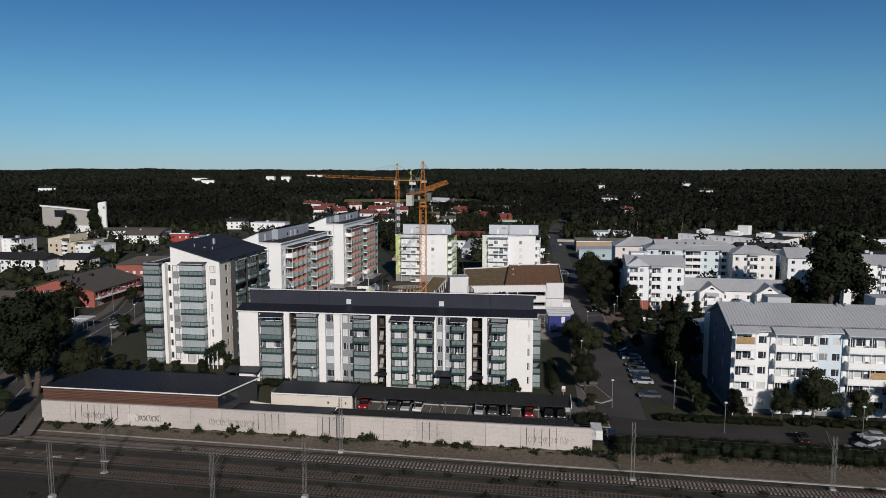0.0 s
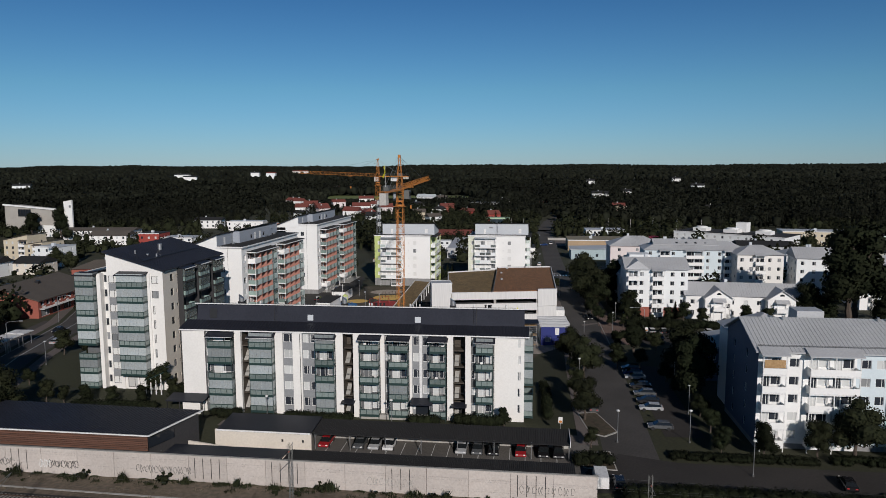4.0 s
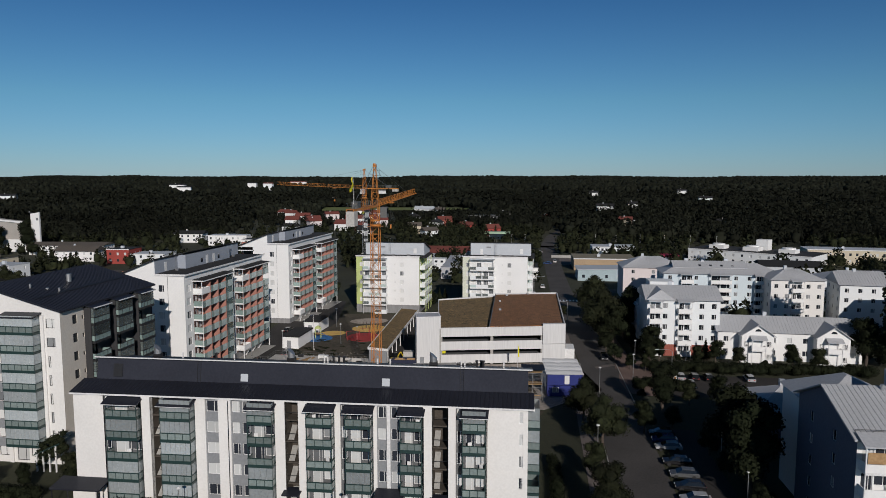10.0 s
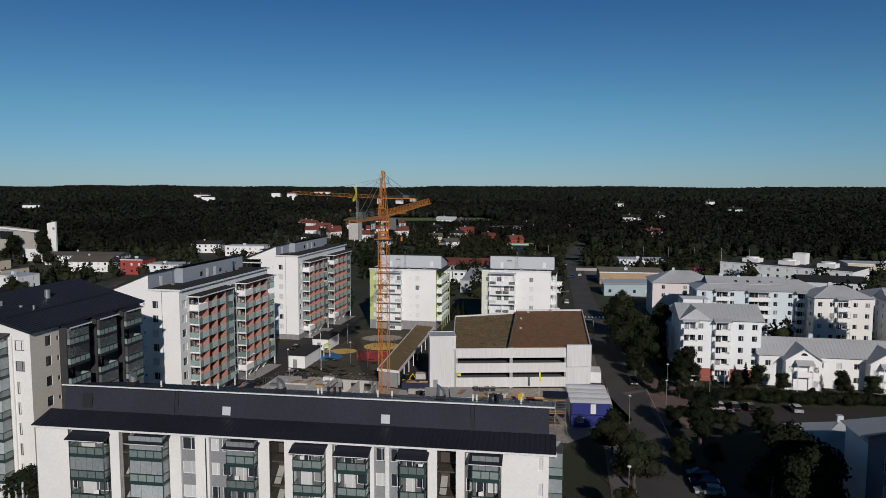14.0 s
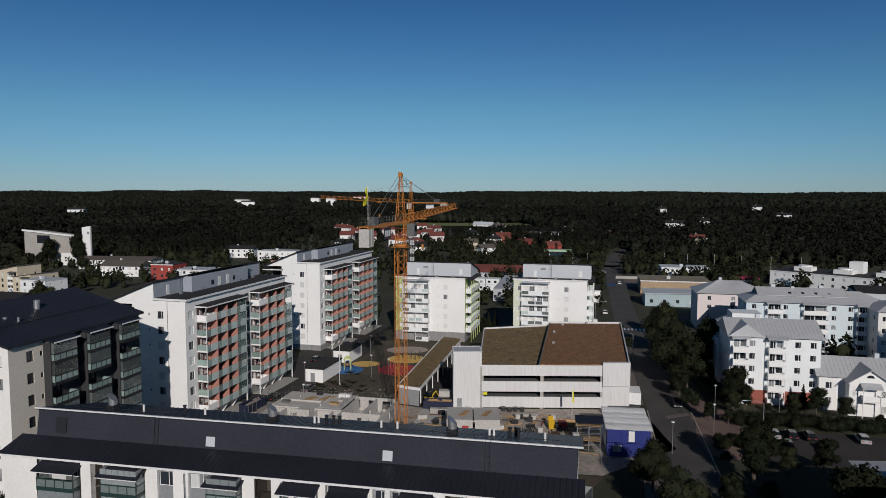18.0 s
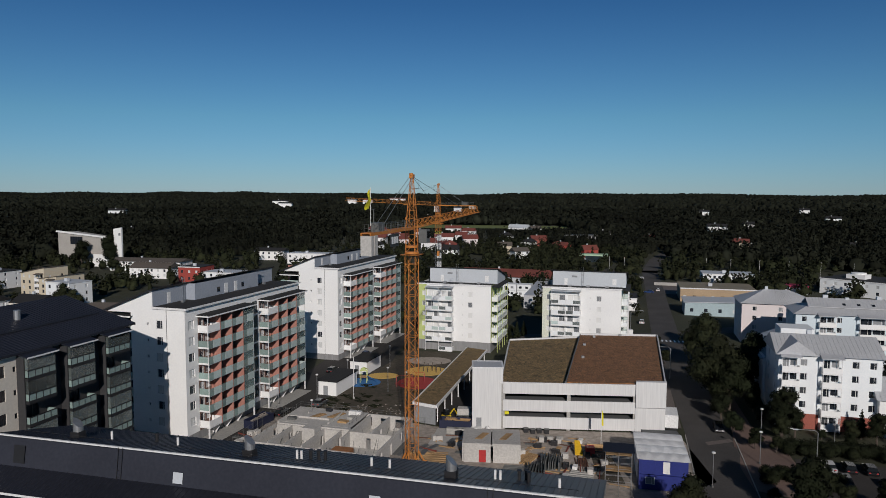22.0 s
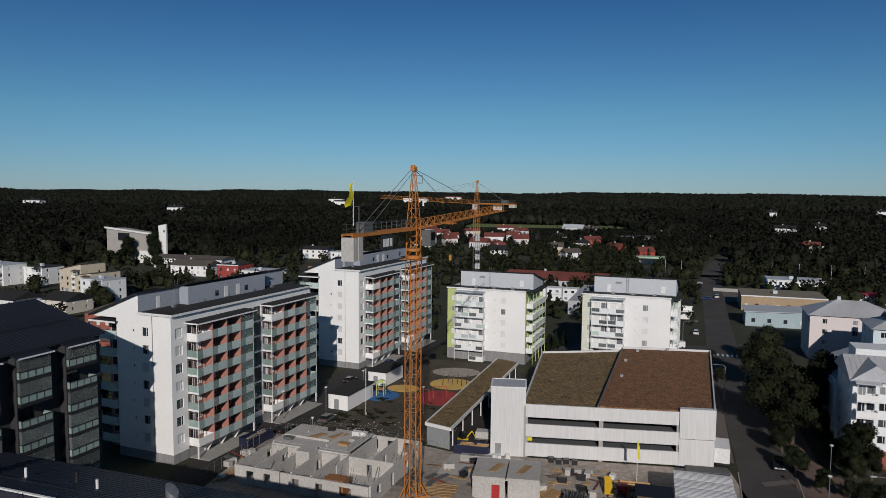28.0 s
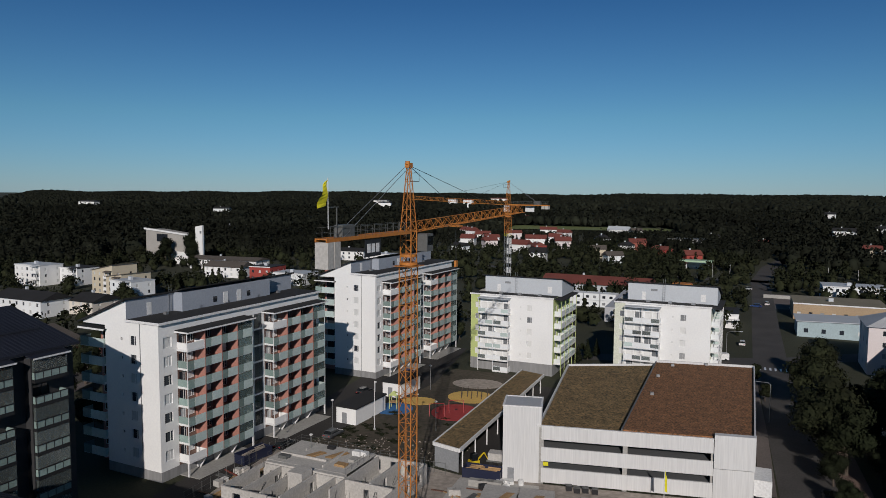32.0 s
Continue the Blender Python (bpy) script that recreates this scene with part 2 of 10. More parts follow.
GLASST = shader("thin_green_glazing", (0.20, 0.27, 0.26), (0.17, 0.23, 0.22), rough=0.06, alpha=0.42, stain=0.1, vary=0.4)
GLAZE = shader("balcony_glazing", (0.48, 0.525, 0.535), (0.40, 0.445, 0.455), rough=0.08, alpha=0.64, stain=0.1, vary=0.35)
SMOKE = shader("grey_balcony_glass", (0.14, 0.165, 0.16), rough=0.07, alpha=0.5, vary=0.5)
TYRE = shader("tyre_rubber", (0.02, 0.02, 0.02), rough=0.9)
CARGLASS = shader("car_glass", (0.015, 0.018, 0.02), rough=0.05)
LAMPW = shader("white_lens", (0.8, 0.8, 0.78), rough=0.2)
PLAYB = shader("blue_rubber_surface", (0.035, 0.17, 0.42), rough=0.9, bump=0.3)
PLAYY = shader("yellow_rubber_surface", (0.72, 0.47, 0.13), rough=0.9, bump=0.3)
PLAYR = shader("red_rubber_surface", (0.42, 0.045, 0.045), rough=0.9, bump=0.3)
WOODR = shader("red_facade_paint", (0.36, 0.06, 0.045), (0.30, 0.05, 0.04), rough=0.8, stain=0.1)
TEAL = shader("teal_sheet_wall", (0.40, 0.51, 0.54), rough=0.6, stain=0.1)
TAN = shader("tan_wall", (0.44, 0.32, 0.20), rough=0.75, stain=0.1)


# ---- building blocks ----
class Geo:
    """A plain mesh under construction: boxes, quads, prisms, bars."""

    def __init__(self):
        self.v, self.f = [], []

    def poly(self, pts):
        n = len(self.v)
        self.v += [tuple(p) for p in pts]
        self.f.append(tuple(range(n, n + len(pts))))
        return self

    def box(self, x0, y0, z0, x1, y1, z1):
        n = len(self.v)
        self.v += [(x, y, z) for z in (z0, z1) for x, y in ((x0, y0), (x1, y0), (x1, y1), (x0, y1))]
        self.f += [tuple(n + i for i in q) for q in ((3, 2, 1, 0), (4, 5, 6, 7), (0, 1, 5, 4), (1, 2, 6, 5), (2, 3, 7, 6), (3, 0, 4, 7))]
        return self

    def prism(self, pts, z0, z1, top=None):
        """Upright prism on a plan polygon (anticlockwise); top: heights of the upper corners."""
        n, k = len(self.v), len(pts)
        top = top or [z1] * k
        self.v += [(x, y, z0) for x, y in pts] + [(x, y, z) for (x, y), z in zip(pts, top)]
        self.f += [tuple(range(n + k - 1, n - 1, -1)), tuple(range(n + k, n + 2 * k))]
        self.f += [(n + i, n + (i + 1) % k, n + k + (i + 1) % k, n + k + i) for i in range(k)]
        return self

    def slab(self, a, b, c, d, t):
        """A plate with the upper corners a b c d (anticlockwise from above), t thick."""
        n = len(self.v)
        self.v += [(x, y, z - t) for x, y, z in (a, b, c, d)] + [tuple(p) for p in (a, b, c, d)]
        self.f += [tuple(n + i for i in q) for q in ((3, 2, 1, 0), (4, 5, 6, 7), (0, 1, 5, 4), (1, 2, 6, 5), (2, 3, 7, 6), (3, 0, 4, 7))]
        return self

    def bar(self, p, q, r, sides=4):
        p, q = Vector(p), Vector(q)
        w = (q - p).normalized()
        s = w.cross(Vector((0, 0, 1)) if abs(w.z) < 0.95 else Vector((1, 0, 0))).normalized()
        t = w.cross(s)
        n = len(self.v)
        for e in (p, q):
            for i in range(sides):
                a = 2 * math.pi * (i + 0.5) / sides
                self.v.append(tuple(e + r * (math.cos(a) * s + math.sin(a) * t)))
        self.f += [(n + i, n + (i + 1) % sides, n + sides + (i + 1) % sides, n + sides + i) for i in range(sides)]
        self.f += [tuple(range(n + sides - 1, n - 1, -1)), tuple(range(n + sides, n + 2 * sides))]
        return self

    def disc(self, x, y, z, r, h, sides=20, squash=1.0):
        return self.prism([(x + r * math.cos(2 * math.pi * i / sides), y + squash * r * math.sin(2 * math.pi * i / sides)) for i in range(sides)], z, z + h)

    def mesh(self, name, material):
        me = bpy.data.meshes.new(name)
        me.from_pydata(self.v, [], self.f)
        me.materials.append(material)
        me.update()
        return me


MESHES = {}


def shared(key, name, material, build):
    """One mesh for all alike pieces."""
    if key not in MESHES:
        g = Geo()
        build(g)
        MESHES[key] = g.mesh(name, material)
    return MESHES[key]


def part(name, geo, material, parent, label="", m=None):
    ob = new(name, geo if isinstance(geo, bpy.types.Mesh) else geo.mesh(name, material))
    ob.parent = parent
    if m is not None:
        ob.matrix_basis = m
    return tagged(ob, label)


def thing(name, m, label, category, group="", kind=""):
    ob = new(name)
    ob.empty_display_size = 0.5
    ob.matrix_basis = m
    return tagged(ob, label, category, group, kind)


def solo(name, geo, material, label, category, m=None, group="", kind=""):
    ob = new(name, geo if isinstance(geo, bpy.types.Mesh) else geo.mesh(name, material))
    if m is not None:
        ob.matrix_basis = m
    return tagged(ob, label, category, group, kind)


def wallface(g, x, y, dx, dy, length, z0, z1, holes=(), deep=0.18):
    """A wall face from (x, y) along (dx, dy), seen from its right-hand side outwards, with recessed openings (u0, u1, z0, z1)."""
    nx, ny = dy, -dx
    us = sorted({0.0, length} | {u for h in holes for u in h[:2]})
    zs = sorted({z0, z1} | {z for h in holes for z in h[2:4]})
    pt = lambda u, z, d=0.0: (x + dx * u - nx * d, y + dy * u - ny * d, z)
    for a, b in zip(us, us[1:]):
        for c, d in zip(zs, zs[1:]):
            mu, mz = (a + b) / 2, (c + d) / 2
            if not any(h[0] < mu < h[1] and h[2] < mz < h[3] for h in holes):
                g.poly([pt(a, c), pt(b, c), pt(b, d), pt(a, d)])
    for h in holes:
        u0, u1, c, d = h[:4]
        g.poly([pt(u0, c), pt(u0, d), pt(u0, d, deep), pt(u0, c, deep)])
        g.poly([pt(u1, d), pt(u1, c), pt(u1, c, deep), pt(u1, d, deep)])
        g.poly([pt(u1, c), pt(u0, c), pt(u0, c, deep), pt(u1, c, deep)])
        g.poly([pt(u0, d), pt(u1, d), pt(u1, d, deep), pt(u0, d, deep)])


def window(parent, x, y, dx, dy, u0, u1, z0, z1, deep=0.18, pane=None, rails=1, frame_mat=None, name="window"):
    """A framed window with its pane, set back in a wall opening."""
    w, h = round(u1 - u0, 2), round(z1 - z0, 2)
    pane, fm = pane or PANE, frame_mat or TRIM
    nx, ny = dy, -dx
    m = Matrix.Translation((x + dx * u0 - nx * deep, y + dy * u0 - ny * deep, z0)) @ Matrix.Rotation(math.atan2(dy, dx), 4, "Z")

    def build(g):
        t = 0.07
        g.box(0, -0.07, 0, w, 0, t).box(0, -0.07, h - t, w, 0, h).box(0, -0.07, t, t, 0, h - t).box(w - t, -0.07, t, w, 0, h - t)
        for i in range(rails):
            c = w * (i + 1) / (rails + 1) if rails > 1 else w * 0.68
            g.box(c - 0.035, -0.07, t, c + 0.035, 0, h - t)

    if parent.matrix_basis.translation.y > 330:  # far houses: pane alone
        return part(name, shared(("wp", w, h, pane.name), "pane", pane, lambda g: g.poly([(0, -0.03, 0), (w, -0.03, 0), (w, -0.03, h), (0, -0.03, h)])), None, parent, m=m)
    f = part(name, shared(("wf", w, h, rails, fm.name), "window_frame", fm, build), None, parent, m=m)
    part("pane", shared(("wp", w, h, pane.name), "pane", pane, lambda g: g.poly([(0, -0.03, 0), (w, -0.03, 0), (w, -0.03, h), (0, -0.03, h)])), None, f)
    return f


def wall(parent, name, material, x, y, dx, dy, length, z0, z1, wins=(), deep=0.18, pane=None, rails=1, label="", frame_mat=None):
    """A wall face with its windows."""
    g = Geo()
    wallface(g, x, y, dx, dy, length, z0, z1, wins, deep)
    ob = part(name, g, material, parent, label)
    for h in wins:
        window(parent, x, y, dx, dy, *h[:4], deep, pane, rails, frame_mat)
    return ob


def balcony(parent, x, y, dx, dy, u0, u1, z, out, slab_mat, rail_mat, post_mat, glazed=0, height=1.05, room=2.7, style="glass", label="", glaze=None):
    """A projecting balcony: slab, railing of framed panels, and where glazed the panes above."""
    w = round(u1 - u0, 2)
    m = Matrix.Translation((x + dx * u0, y + dy * u0, z)) @ Matrix.Rotation(math.atan2(dy, dx), 4, "Z")
    ob = part("balcony", shared(("bs", w, out, slab_mat.name), "balcony_slab", slab_mat, lambda g: g.box(-0.02, -out - 0.02, -0.34, w + 0.02, 0, 0)), None, parent, label, m)

    def bent(g, t, y0, x0, z0, z1):
        """A three-sided panel round the deck, t thick."""
        g.prism([(x0, -0.02), (x0, y0), (w - x0, y0), (w - x0, -0.02), (w - x0 - t, -0.02), (w - x0 - t, y0 + t), (x0 + t, y0 + t), (x0 + t, -0.02)], z0, z1)

    def rail(g):
        if style == "solid":
            bent(g, 0.1, -out, 0.0, 0.0, height)
        else:
            bent(g, 0.03, -out + 0.03, 0.03, 0.08, height - 0.06)

    def posts(g):
        n = max(2, round(w / 1.1))
        for i in range(n + 1):
            c = 0.03 + (w - 0.06) * i / n
            g.box(c - 0.045, -out, 0, c + 0.045, -out + 0.028, height)
        g.box(-0.03, -out - 0.03, height - 0.12, w + 0.03, -out + 0.05, height).box(-0.03, -out - 0.03, 0, w + 0.03, -out + 0.028, 0.1)
        g.box(-0.03, -out + 0.05, height - 0.06, 0.05, 0, height).box(w - 0.05, -out + 0.05, height - 0.06, w + 0.03, 0, height)

    if style == "frost":
        cut = round(w * 0.36, 3)

        def rail(g):
            g.prism([(w, -0.04), (w - 0.025, -0.04), (w - 0.025, -out - 0.035), (cut + 0.03, -out - 0.035), (cut + 0.03, -out - 0.06), (w, -out - 0.06)], -0.28, height + 0.1)

        def clear(g):
            g.prism([(0.0, -0.04), (0.0, -out - 0.06), (cut - 0.03, -out - 0.06), (cut - 0.03, -out - 0.035), (0.025, -out - 0.035), (0.025, -0.04)], -0.28, height + 0.1)

        part("clear_pane", shared(("bc", w, out, cut), "clear_pane", GLASSC, clear), None, ob, "clear greenish railing pane")
        style = "frost%.2f" % cut
    part("railing_panel", shared(("br", w, out, height, style, rail_mat.name), "railing_panel", rail_mat, rail), None, ob)
    if style == "glass":
        part("railing_frame", shared(("bp", w, out, height, post_mat.name), "railing_frame", post_mat, posts), None, ob)
    if glazed:
        def glass(g):
            n = max(3, round(w / 0.8))
            for i in range(n):
                g.box(w * i / n + 0.012, -out + 0.05, height + 0.01, w * (i + 1) / n - 0.012, -out + 0.062, room)
            g.box(0.04, -out + 0.07, height + 0.01, 0.052, -0.02, room).box(w - 0.052, -out + 0.07, height + 0.01, w - 0.04, -0.02, room)
        part("glazing", shared(("bg", w, out, height, room, (glaze or GLAZE).name), "balcony_glazing", glaze or GLAZE, glass), None, ob)
    return ob


def seams(g, a, b, c, d, step=0.6, h=0.05, w=0.03):
    """Standing seams on a sheet roof plane a-b (eave) to d-c (ridge)."""
    a, b, c, d = (Vector(p) for p in (a, b, c, d))
    n = max(1, int((b - a).length / step))
    for i in range(n + 1):
        s = i / n
        p, q = a.lerp(b, s), d.lerp(c, s)
        along = (b - a).normalized() * w
        up = Vector((0, 0, h))
        k = len(g.v)
        g.v += [tuple(v) for v in (p - along, p + along, q + along, q - along, p + up, q + up)]
        g.f += [(k, k + 4, k + 5, k + 3), (k + 4, k + 1, k + 2, k + 5)]


def gable(g, pts, flip=False):
    g.poly(pts[::-1] if flip else pts)


RNG = random.Random(7)


# ---- the long five-storey block ----
def long_block():
    b = thing("apartment_building", pose(-46.84, 142.16, 0, 0, 0, -12.9), "long cream five-storey apartment block with green glass balconies", "apartment building")
    L, D, top, S = 64.5, 15.0, 15.9, 3.03
    floors = [0.9 + S * i for i in range(5)]
    W, G = CREAM, GREYW
    segs = [(0.0, 4.5, W, 0.0, []), (4.5, 10.5, G, 0.25, [(0.15, 1.0)]), (10.5, 11.75, W, -0.5, []), (13.25, 18.2, G, 0.25, []),
            (18.2, 19.7, W, -0.1, []), (19.7, 21.6, G, 0.12, [(0.12, 1.78)]), (21.6, 23.4, W, -0.1, []), (23.4, 26.2, G, 0.12, [(0.15, 1.25), (1.6, 2.65)]),
            (26.2, 29.9, G, 0.25, []), (29.9, 31.3, W, -0.5, []), (33.2, 34.4, W, -0.5, []), (34.4, 38.2, G, 0.25, []), (38.2, 39.0, W, -0.1, []),
            (39.0, 43.6, G, 0.25, [(0.1, 0.9)]), (43.6, 44.1, W, -0.1, []), (44.1, 47.35, G, 0.12, [(0.15, 1.25), (1.95, 3.1)]), (47.35, 50.5, G, 0.25, []),
            (50.5, 51.7, W, -0.5, []), (53.9, 54.9, W, -0.5, []), (54.9, 59.0, G, 0.25, [(0.1, 0.8)]), (59.0, L, W, 0.0, [(4.3, 4.85)])]
    decks = [(5.7, 10.3), (13.7, 18.1), (26.3, 29.8), (34.6, 38.15), (40.0, 43.5), (47.5, 50.45), (55.85, 58.95)]
    for u0, u1, mt, back, wins in segs:
        holes = [(a, c, z + 0.75, z + 2.35) for z in floors for a, c in wins]
        for d0, d1 in decks:
            if u0 <= d0 and d1 <= u1 + 0.1:
                n = d1 - d0
                holes += [(d0 - u0 + 0.35, d0 - u0 + n * 0.5, z + 0.05, z + 2.3) for z in floors] + [(d0 - u0 + n * 0.55, d0 - u0 + n - 0.3, z + 0.7, z + 2.3) for z in floors]
        bay = any(u0 <= d0 and d1 <= u1 + 0.1 for d0, d1 in decks)
        # bay back walls get the darker grey in place of recess shade
        wall(b, "wall", DGREY if bay else mt, u0, back, 1, 0, u1 - u0, 0, top, holes, pane=PANE, rails=1)
        if back < 0:
            g = Geo().poly([(u0, 0.3, 0), (u0, back, 0), (u0, back, top), (u0, 0.3, top)]).poly([(u1, back, 0), (u1, 0.3, 0), (u1, 0.3, top), (u1, back, top)])
            part("pier_return", g, W, b)
    part("mullion_strip", Geo().box(45.45, -0.12, 0, 45.95, 0.11, top), TRIM, b)
    part("plinth", Geo().box(34.4, -1.2, 0, 47.3, -0.02, 0.85), CONC, b, "pale concrete terrace plinth")
    # open stairwells with landings
    for u0, u1 in ((11.75, 13.25), (31.3, 33.2), (51.7, 53.9)):
        part("stairwell", Geo().poly([(u0, 2.6, 0), (u1, 2.6, 0), (u1, 2.6, top), (u0, 2.6, top)]).poly([(u0, -0.4, 0), (u0, 2.6, 0), (u0, 2.6, top), (u0, -0.4, top)][::-1]), DBROWN, b, "recessed dark open stairwell")
        part("stairwell_cheek", Geo().poly([(u1, -0.4, 0), (u1, 2.6, 0), (u1, 2.6, top), (u1, -0.4, top)]), CREAM if u0 < 20 else DBROWN, b)
        for i, z in enumerate(floors[1:]):
            ld = part("landing", Geo().box(u0 + 0.02, 0.2, z - 0.2, u1 - 0.02, 2.58, z), DBROWN, b)
            g = Geo().box(u0 + 0.05, 0.22, z + 1.0, u1 - 0.05, 0.28, z + 1.06)
            for x in (u0 + 0.15, u1 - 0.15):
                g.bar((x, 0.25, z), (x, 0.25, z + 1.02), 0.02)
            part("handrail", g, BLACKM, ld)
            part("flight", Geo().slab((u0 + 0.1, 0.6, z - 3.0), (u0 + 0.9, 0.6, z - 3.0), (u0 + 0.9, 2.4, z - 1.5), (u0 + 0.1, 2.4, z - 1.5), 0.18), CONC, b, "pale concrete stair flight")
    part("stair_door", Geo().box(31.5, 1.8, 0, 33.0, 1.86, 2.3), BLACKM, b)
    part("stair_door", Geo().box(51.9, 1.8, 0, 53.7, 1.86, 2.3), BLACKM, b)
    for d, (u0, u1) in enumerate(decks):
        for i, z in enumerate(floors):
            gl = RNG.random() < (0.35, 0.6, 0.15, 0.06, 0.06, 0.06, 0.06)[d]
            balcony(b, 0, 0.2, 1, 0, u0, u1, z, 1.75, DARKT, GLASSG, DARKT, gl, room=2.72)
        part("canopy_fascia", Geo().box(u0 - 0.36, -1.99, 14.84, u1 + 0.36, -1.952, 14.92), TRIM, b)
        part("balcony_roof", Geo().slab((u0 - 0.35, -1.95, 15.0), (u1 + 0.35, -1.95, 15.0), (u1 + 0.35, 0.3, 15.75), (u0 - 0.35, 0.3, 15.75), 0.14), ROOF, b, "small dark sheet canopy")
        post = Geo()
        for x in (u0 + 0.05, u1 - 0.05):
            post.box(x - 0.05, -1.5, 0, x + 0.05, -1.4, 15.0)
        part("balcony_post", post, DARKT, b)
    # rain pipes
    for u in (10.45, 23.2, 34.35, 50.55, 59.1):
        part("downpipe", Geo().bar((u, -0.56, 0.2), (u, -0.56, 15.6), 0.05, 6), BLACKM, b)
    for z in floors:
        balcony(b, L, 0, 0, 1, 0.6, 4.8, z, 1.6, DARKT, GLASSG, DARKT, 1 if RNG.random() < 0.6 else 0)
    sidew = [(u, u + 1.4, z + 0.8, z + 2.3) for z in floors for u in (6.5, 9.5, 12.5)] + [(1.0, 4.3, z + 0.1, z + 2.3) for z in floors]
    wall(b, "wall", CREAM, L, 0, 0, 1, D, 0, top, sidew)
    wall(b, "wall", CREAM, L, D, -1, 0, L, 0, top, [])
    wall(b, "wall", CREAM, 0, D, 0, -1, D, 0, top, [])
    # roof: shallow front strip, steep clad face, long rear slope
    def zr(v):
        return 20.0 - (v - 3.95) * 0.245
    part("front_roof", Geo().slab((-0.35, -0.35, 15.95), (L + 0.8, -0.35, 15.95), (L + 0.8, 3.45, 16.95), (-0.35, 3.45, 16.95), 0.22), ROOF, b)
    g = Geo()
    seams(g, (-0.35, -0.35, 15.95), (L + 0.8, -0.35, 15.95), (L + 0.8, 3.45, 16.95), (-0.35, 3.45, 16.95))
    part("roof_seams", g, ROOF, b)
    part("clad_face", Geo().slab((1.6, 3.4, 16.9), (L, 3.4, 16.9), (L, 3.95, 20.0), (1.6, 3.95, 20.0), 0.15), CLAD, b, "steep dark sheet-clad face below the ridge")
    part("rear_roof", Geo().slab((1.2, 3.9, 20.02), (L + 0.5, 3.9, 20.02), (L + 0.5, D + 0.7, zr(D + 0.7)), (1.2, D + 0.7, zr(D + 0.7)), 0.2), ROOF, b)
    g = Geo()
    seams(g, (1.2, 3.9, 20.02), (L + 0.5, 3.9, 20.02), (L + 0.5, D + 0.7, zr(D + 0.7)), (1.2, D + 0.7, zr(D + 0.7)), 0.62, 0.06, 0.035)
    part("roof_seams", g, ROOF, b)
    part("ridge_cap", Geo().box(1.1, 3.78, 19.98, L + 0.6, 4.0, 20.12), TRIM, b, "pale ridge flashing")
    part("eave_board", Geo().box(-0.35, -0.41, 15.7, L + 0.8, -0.36, 15.93), TRIM, b)
    part("fascia", Geo().box(L + 0.8, -0.35, 15.55, L + 0.84, 3.4, 16.1), TRIM, b)
    for x, s in ((1.6, 1), (L, -1)):
        pts = [(x, 0, 15.88), (x, 3.4, 16.8), (x, 3.9, 19.8), (x, D, zr(D) - 0.22), (x, D, 15.88)]
        part("gable_wall", Geo().poly(pts if s > 0 else pts[::-1]), ROOF if s < 0 else CREAM, b)
    part("back_upstand", Geo().box(0, D - 0.02, top, L, D, zr(D) - 0.2), CREAM, b)
    for u in (24.1, 44.7):
        part("roof_hatch", Geo().slab((u - 0.55, 3.36, 17.25), (u + 0.55, 3.36, 17.25), (u + 0.55, 3.54, 18.3), (u - 0.55, 3.54, 18.3), 0.02), LGREY, b, "pale smoke hatch in the steep roof face")
    for u in (17.3, 55.4):
        g = Geo()
        for du in (-0.25, 0.25):
            g.bar((u + du, 3.3, 16.9), (u + du, 3.78, 20.1), 0.03)
        for k in range(9):
            z = 17.1 + 0.35 * k
            g.bar((u - 0.25, 3.3 + (z - 16.9) * 0.155, z), (u + 0.25, 3.3 + (z - 16.9) * 0.155, z), 0.02)
        part("roof_ladder", g, BLACKM, b)
    part("roof_louvre", Geo().slab((4.2, 3.34, 17.4), (5.6, 3.34, 17.4), (5.6, 3.62, 19.2), (4.2, 3.62, 19.2), 0.05), BLACKM, b)
    for u, v in ((9.1, 7.2), (29.8, 7.4), (50.9, 7.6)):
        z = zr(v)
        fan = part("roof_fan", Geo().box(u - 0.55, v - 0.55, z - 0.3, u + 0.55, v + 0.55, z + 0.75), BLACKM, b)
        part("cowl", Geo().prism([(u + 0.52 * math.cos(a), v + 0.52 * math.sin(a)) for a in [k * math.pi / 8 for k in range(16)]], z + 0.75, 0, [z + 1.65 - 0.45 * math.cos(k * math.pi / 8) for k in range(16)]), STEEL, fan, "round galvanised ventilation cowl")
    for u, v in ((12.5, 8.3), (20.4, 8.8), (34.4, 8.7), (34.9, 8.7), (42.4, 8.9), (44.3, 8.9), (54.8, 9.2), (55.3, 9.2), (61.0, 8.0)):
        z = zr(v)
        part("vent_pipe", Geo().disc(u, v, z - 0.1, 0.13, 1.0, 10), TRIM, b)
    for u, v in ((17.2, 9.6), (35.6, 9.4), (36.4, 9.6), (37.2, 9.4), (57.0, 10.0), (58.0, 9.4), (57.6, 10.6)):
        z = zr(v)
        part("vent_stack", Geo().disc(u, v, z - 0.2, 0.17, 1.1, 10).disc(u, v, z + 0.9, 0.24, 0.12, 10), BLACKM, b)
    g = Geo()
    for k in range(27):
        u = 3 + k * 2.3
        g.bar((u, 6.2, zr(6.2)), (u, 6.2, zr(6.2) + 0.35), 0.02)
    g.bar((3, 6.2, zr(6.2) + 0.33), (62.8, 6.2, zr(6.2) + 0.33), 0.03)
    part("snow_guard", g, BLACKM, b)
    # entrance porches
    pr = part("porch", Geo().slab((-2.2, -3.2, 2.9), (5.2, -3.2, 2.9), (5.2, 0.0, 3.4), (-2.2, 0.0, 3.4), 0.18), ROOF, b, "dark sheet porch roof")
    part("porch_wall", Geo().box(0.6, -2.0, 0, 4.0, -1.8, 2.7), CREAM, pr)
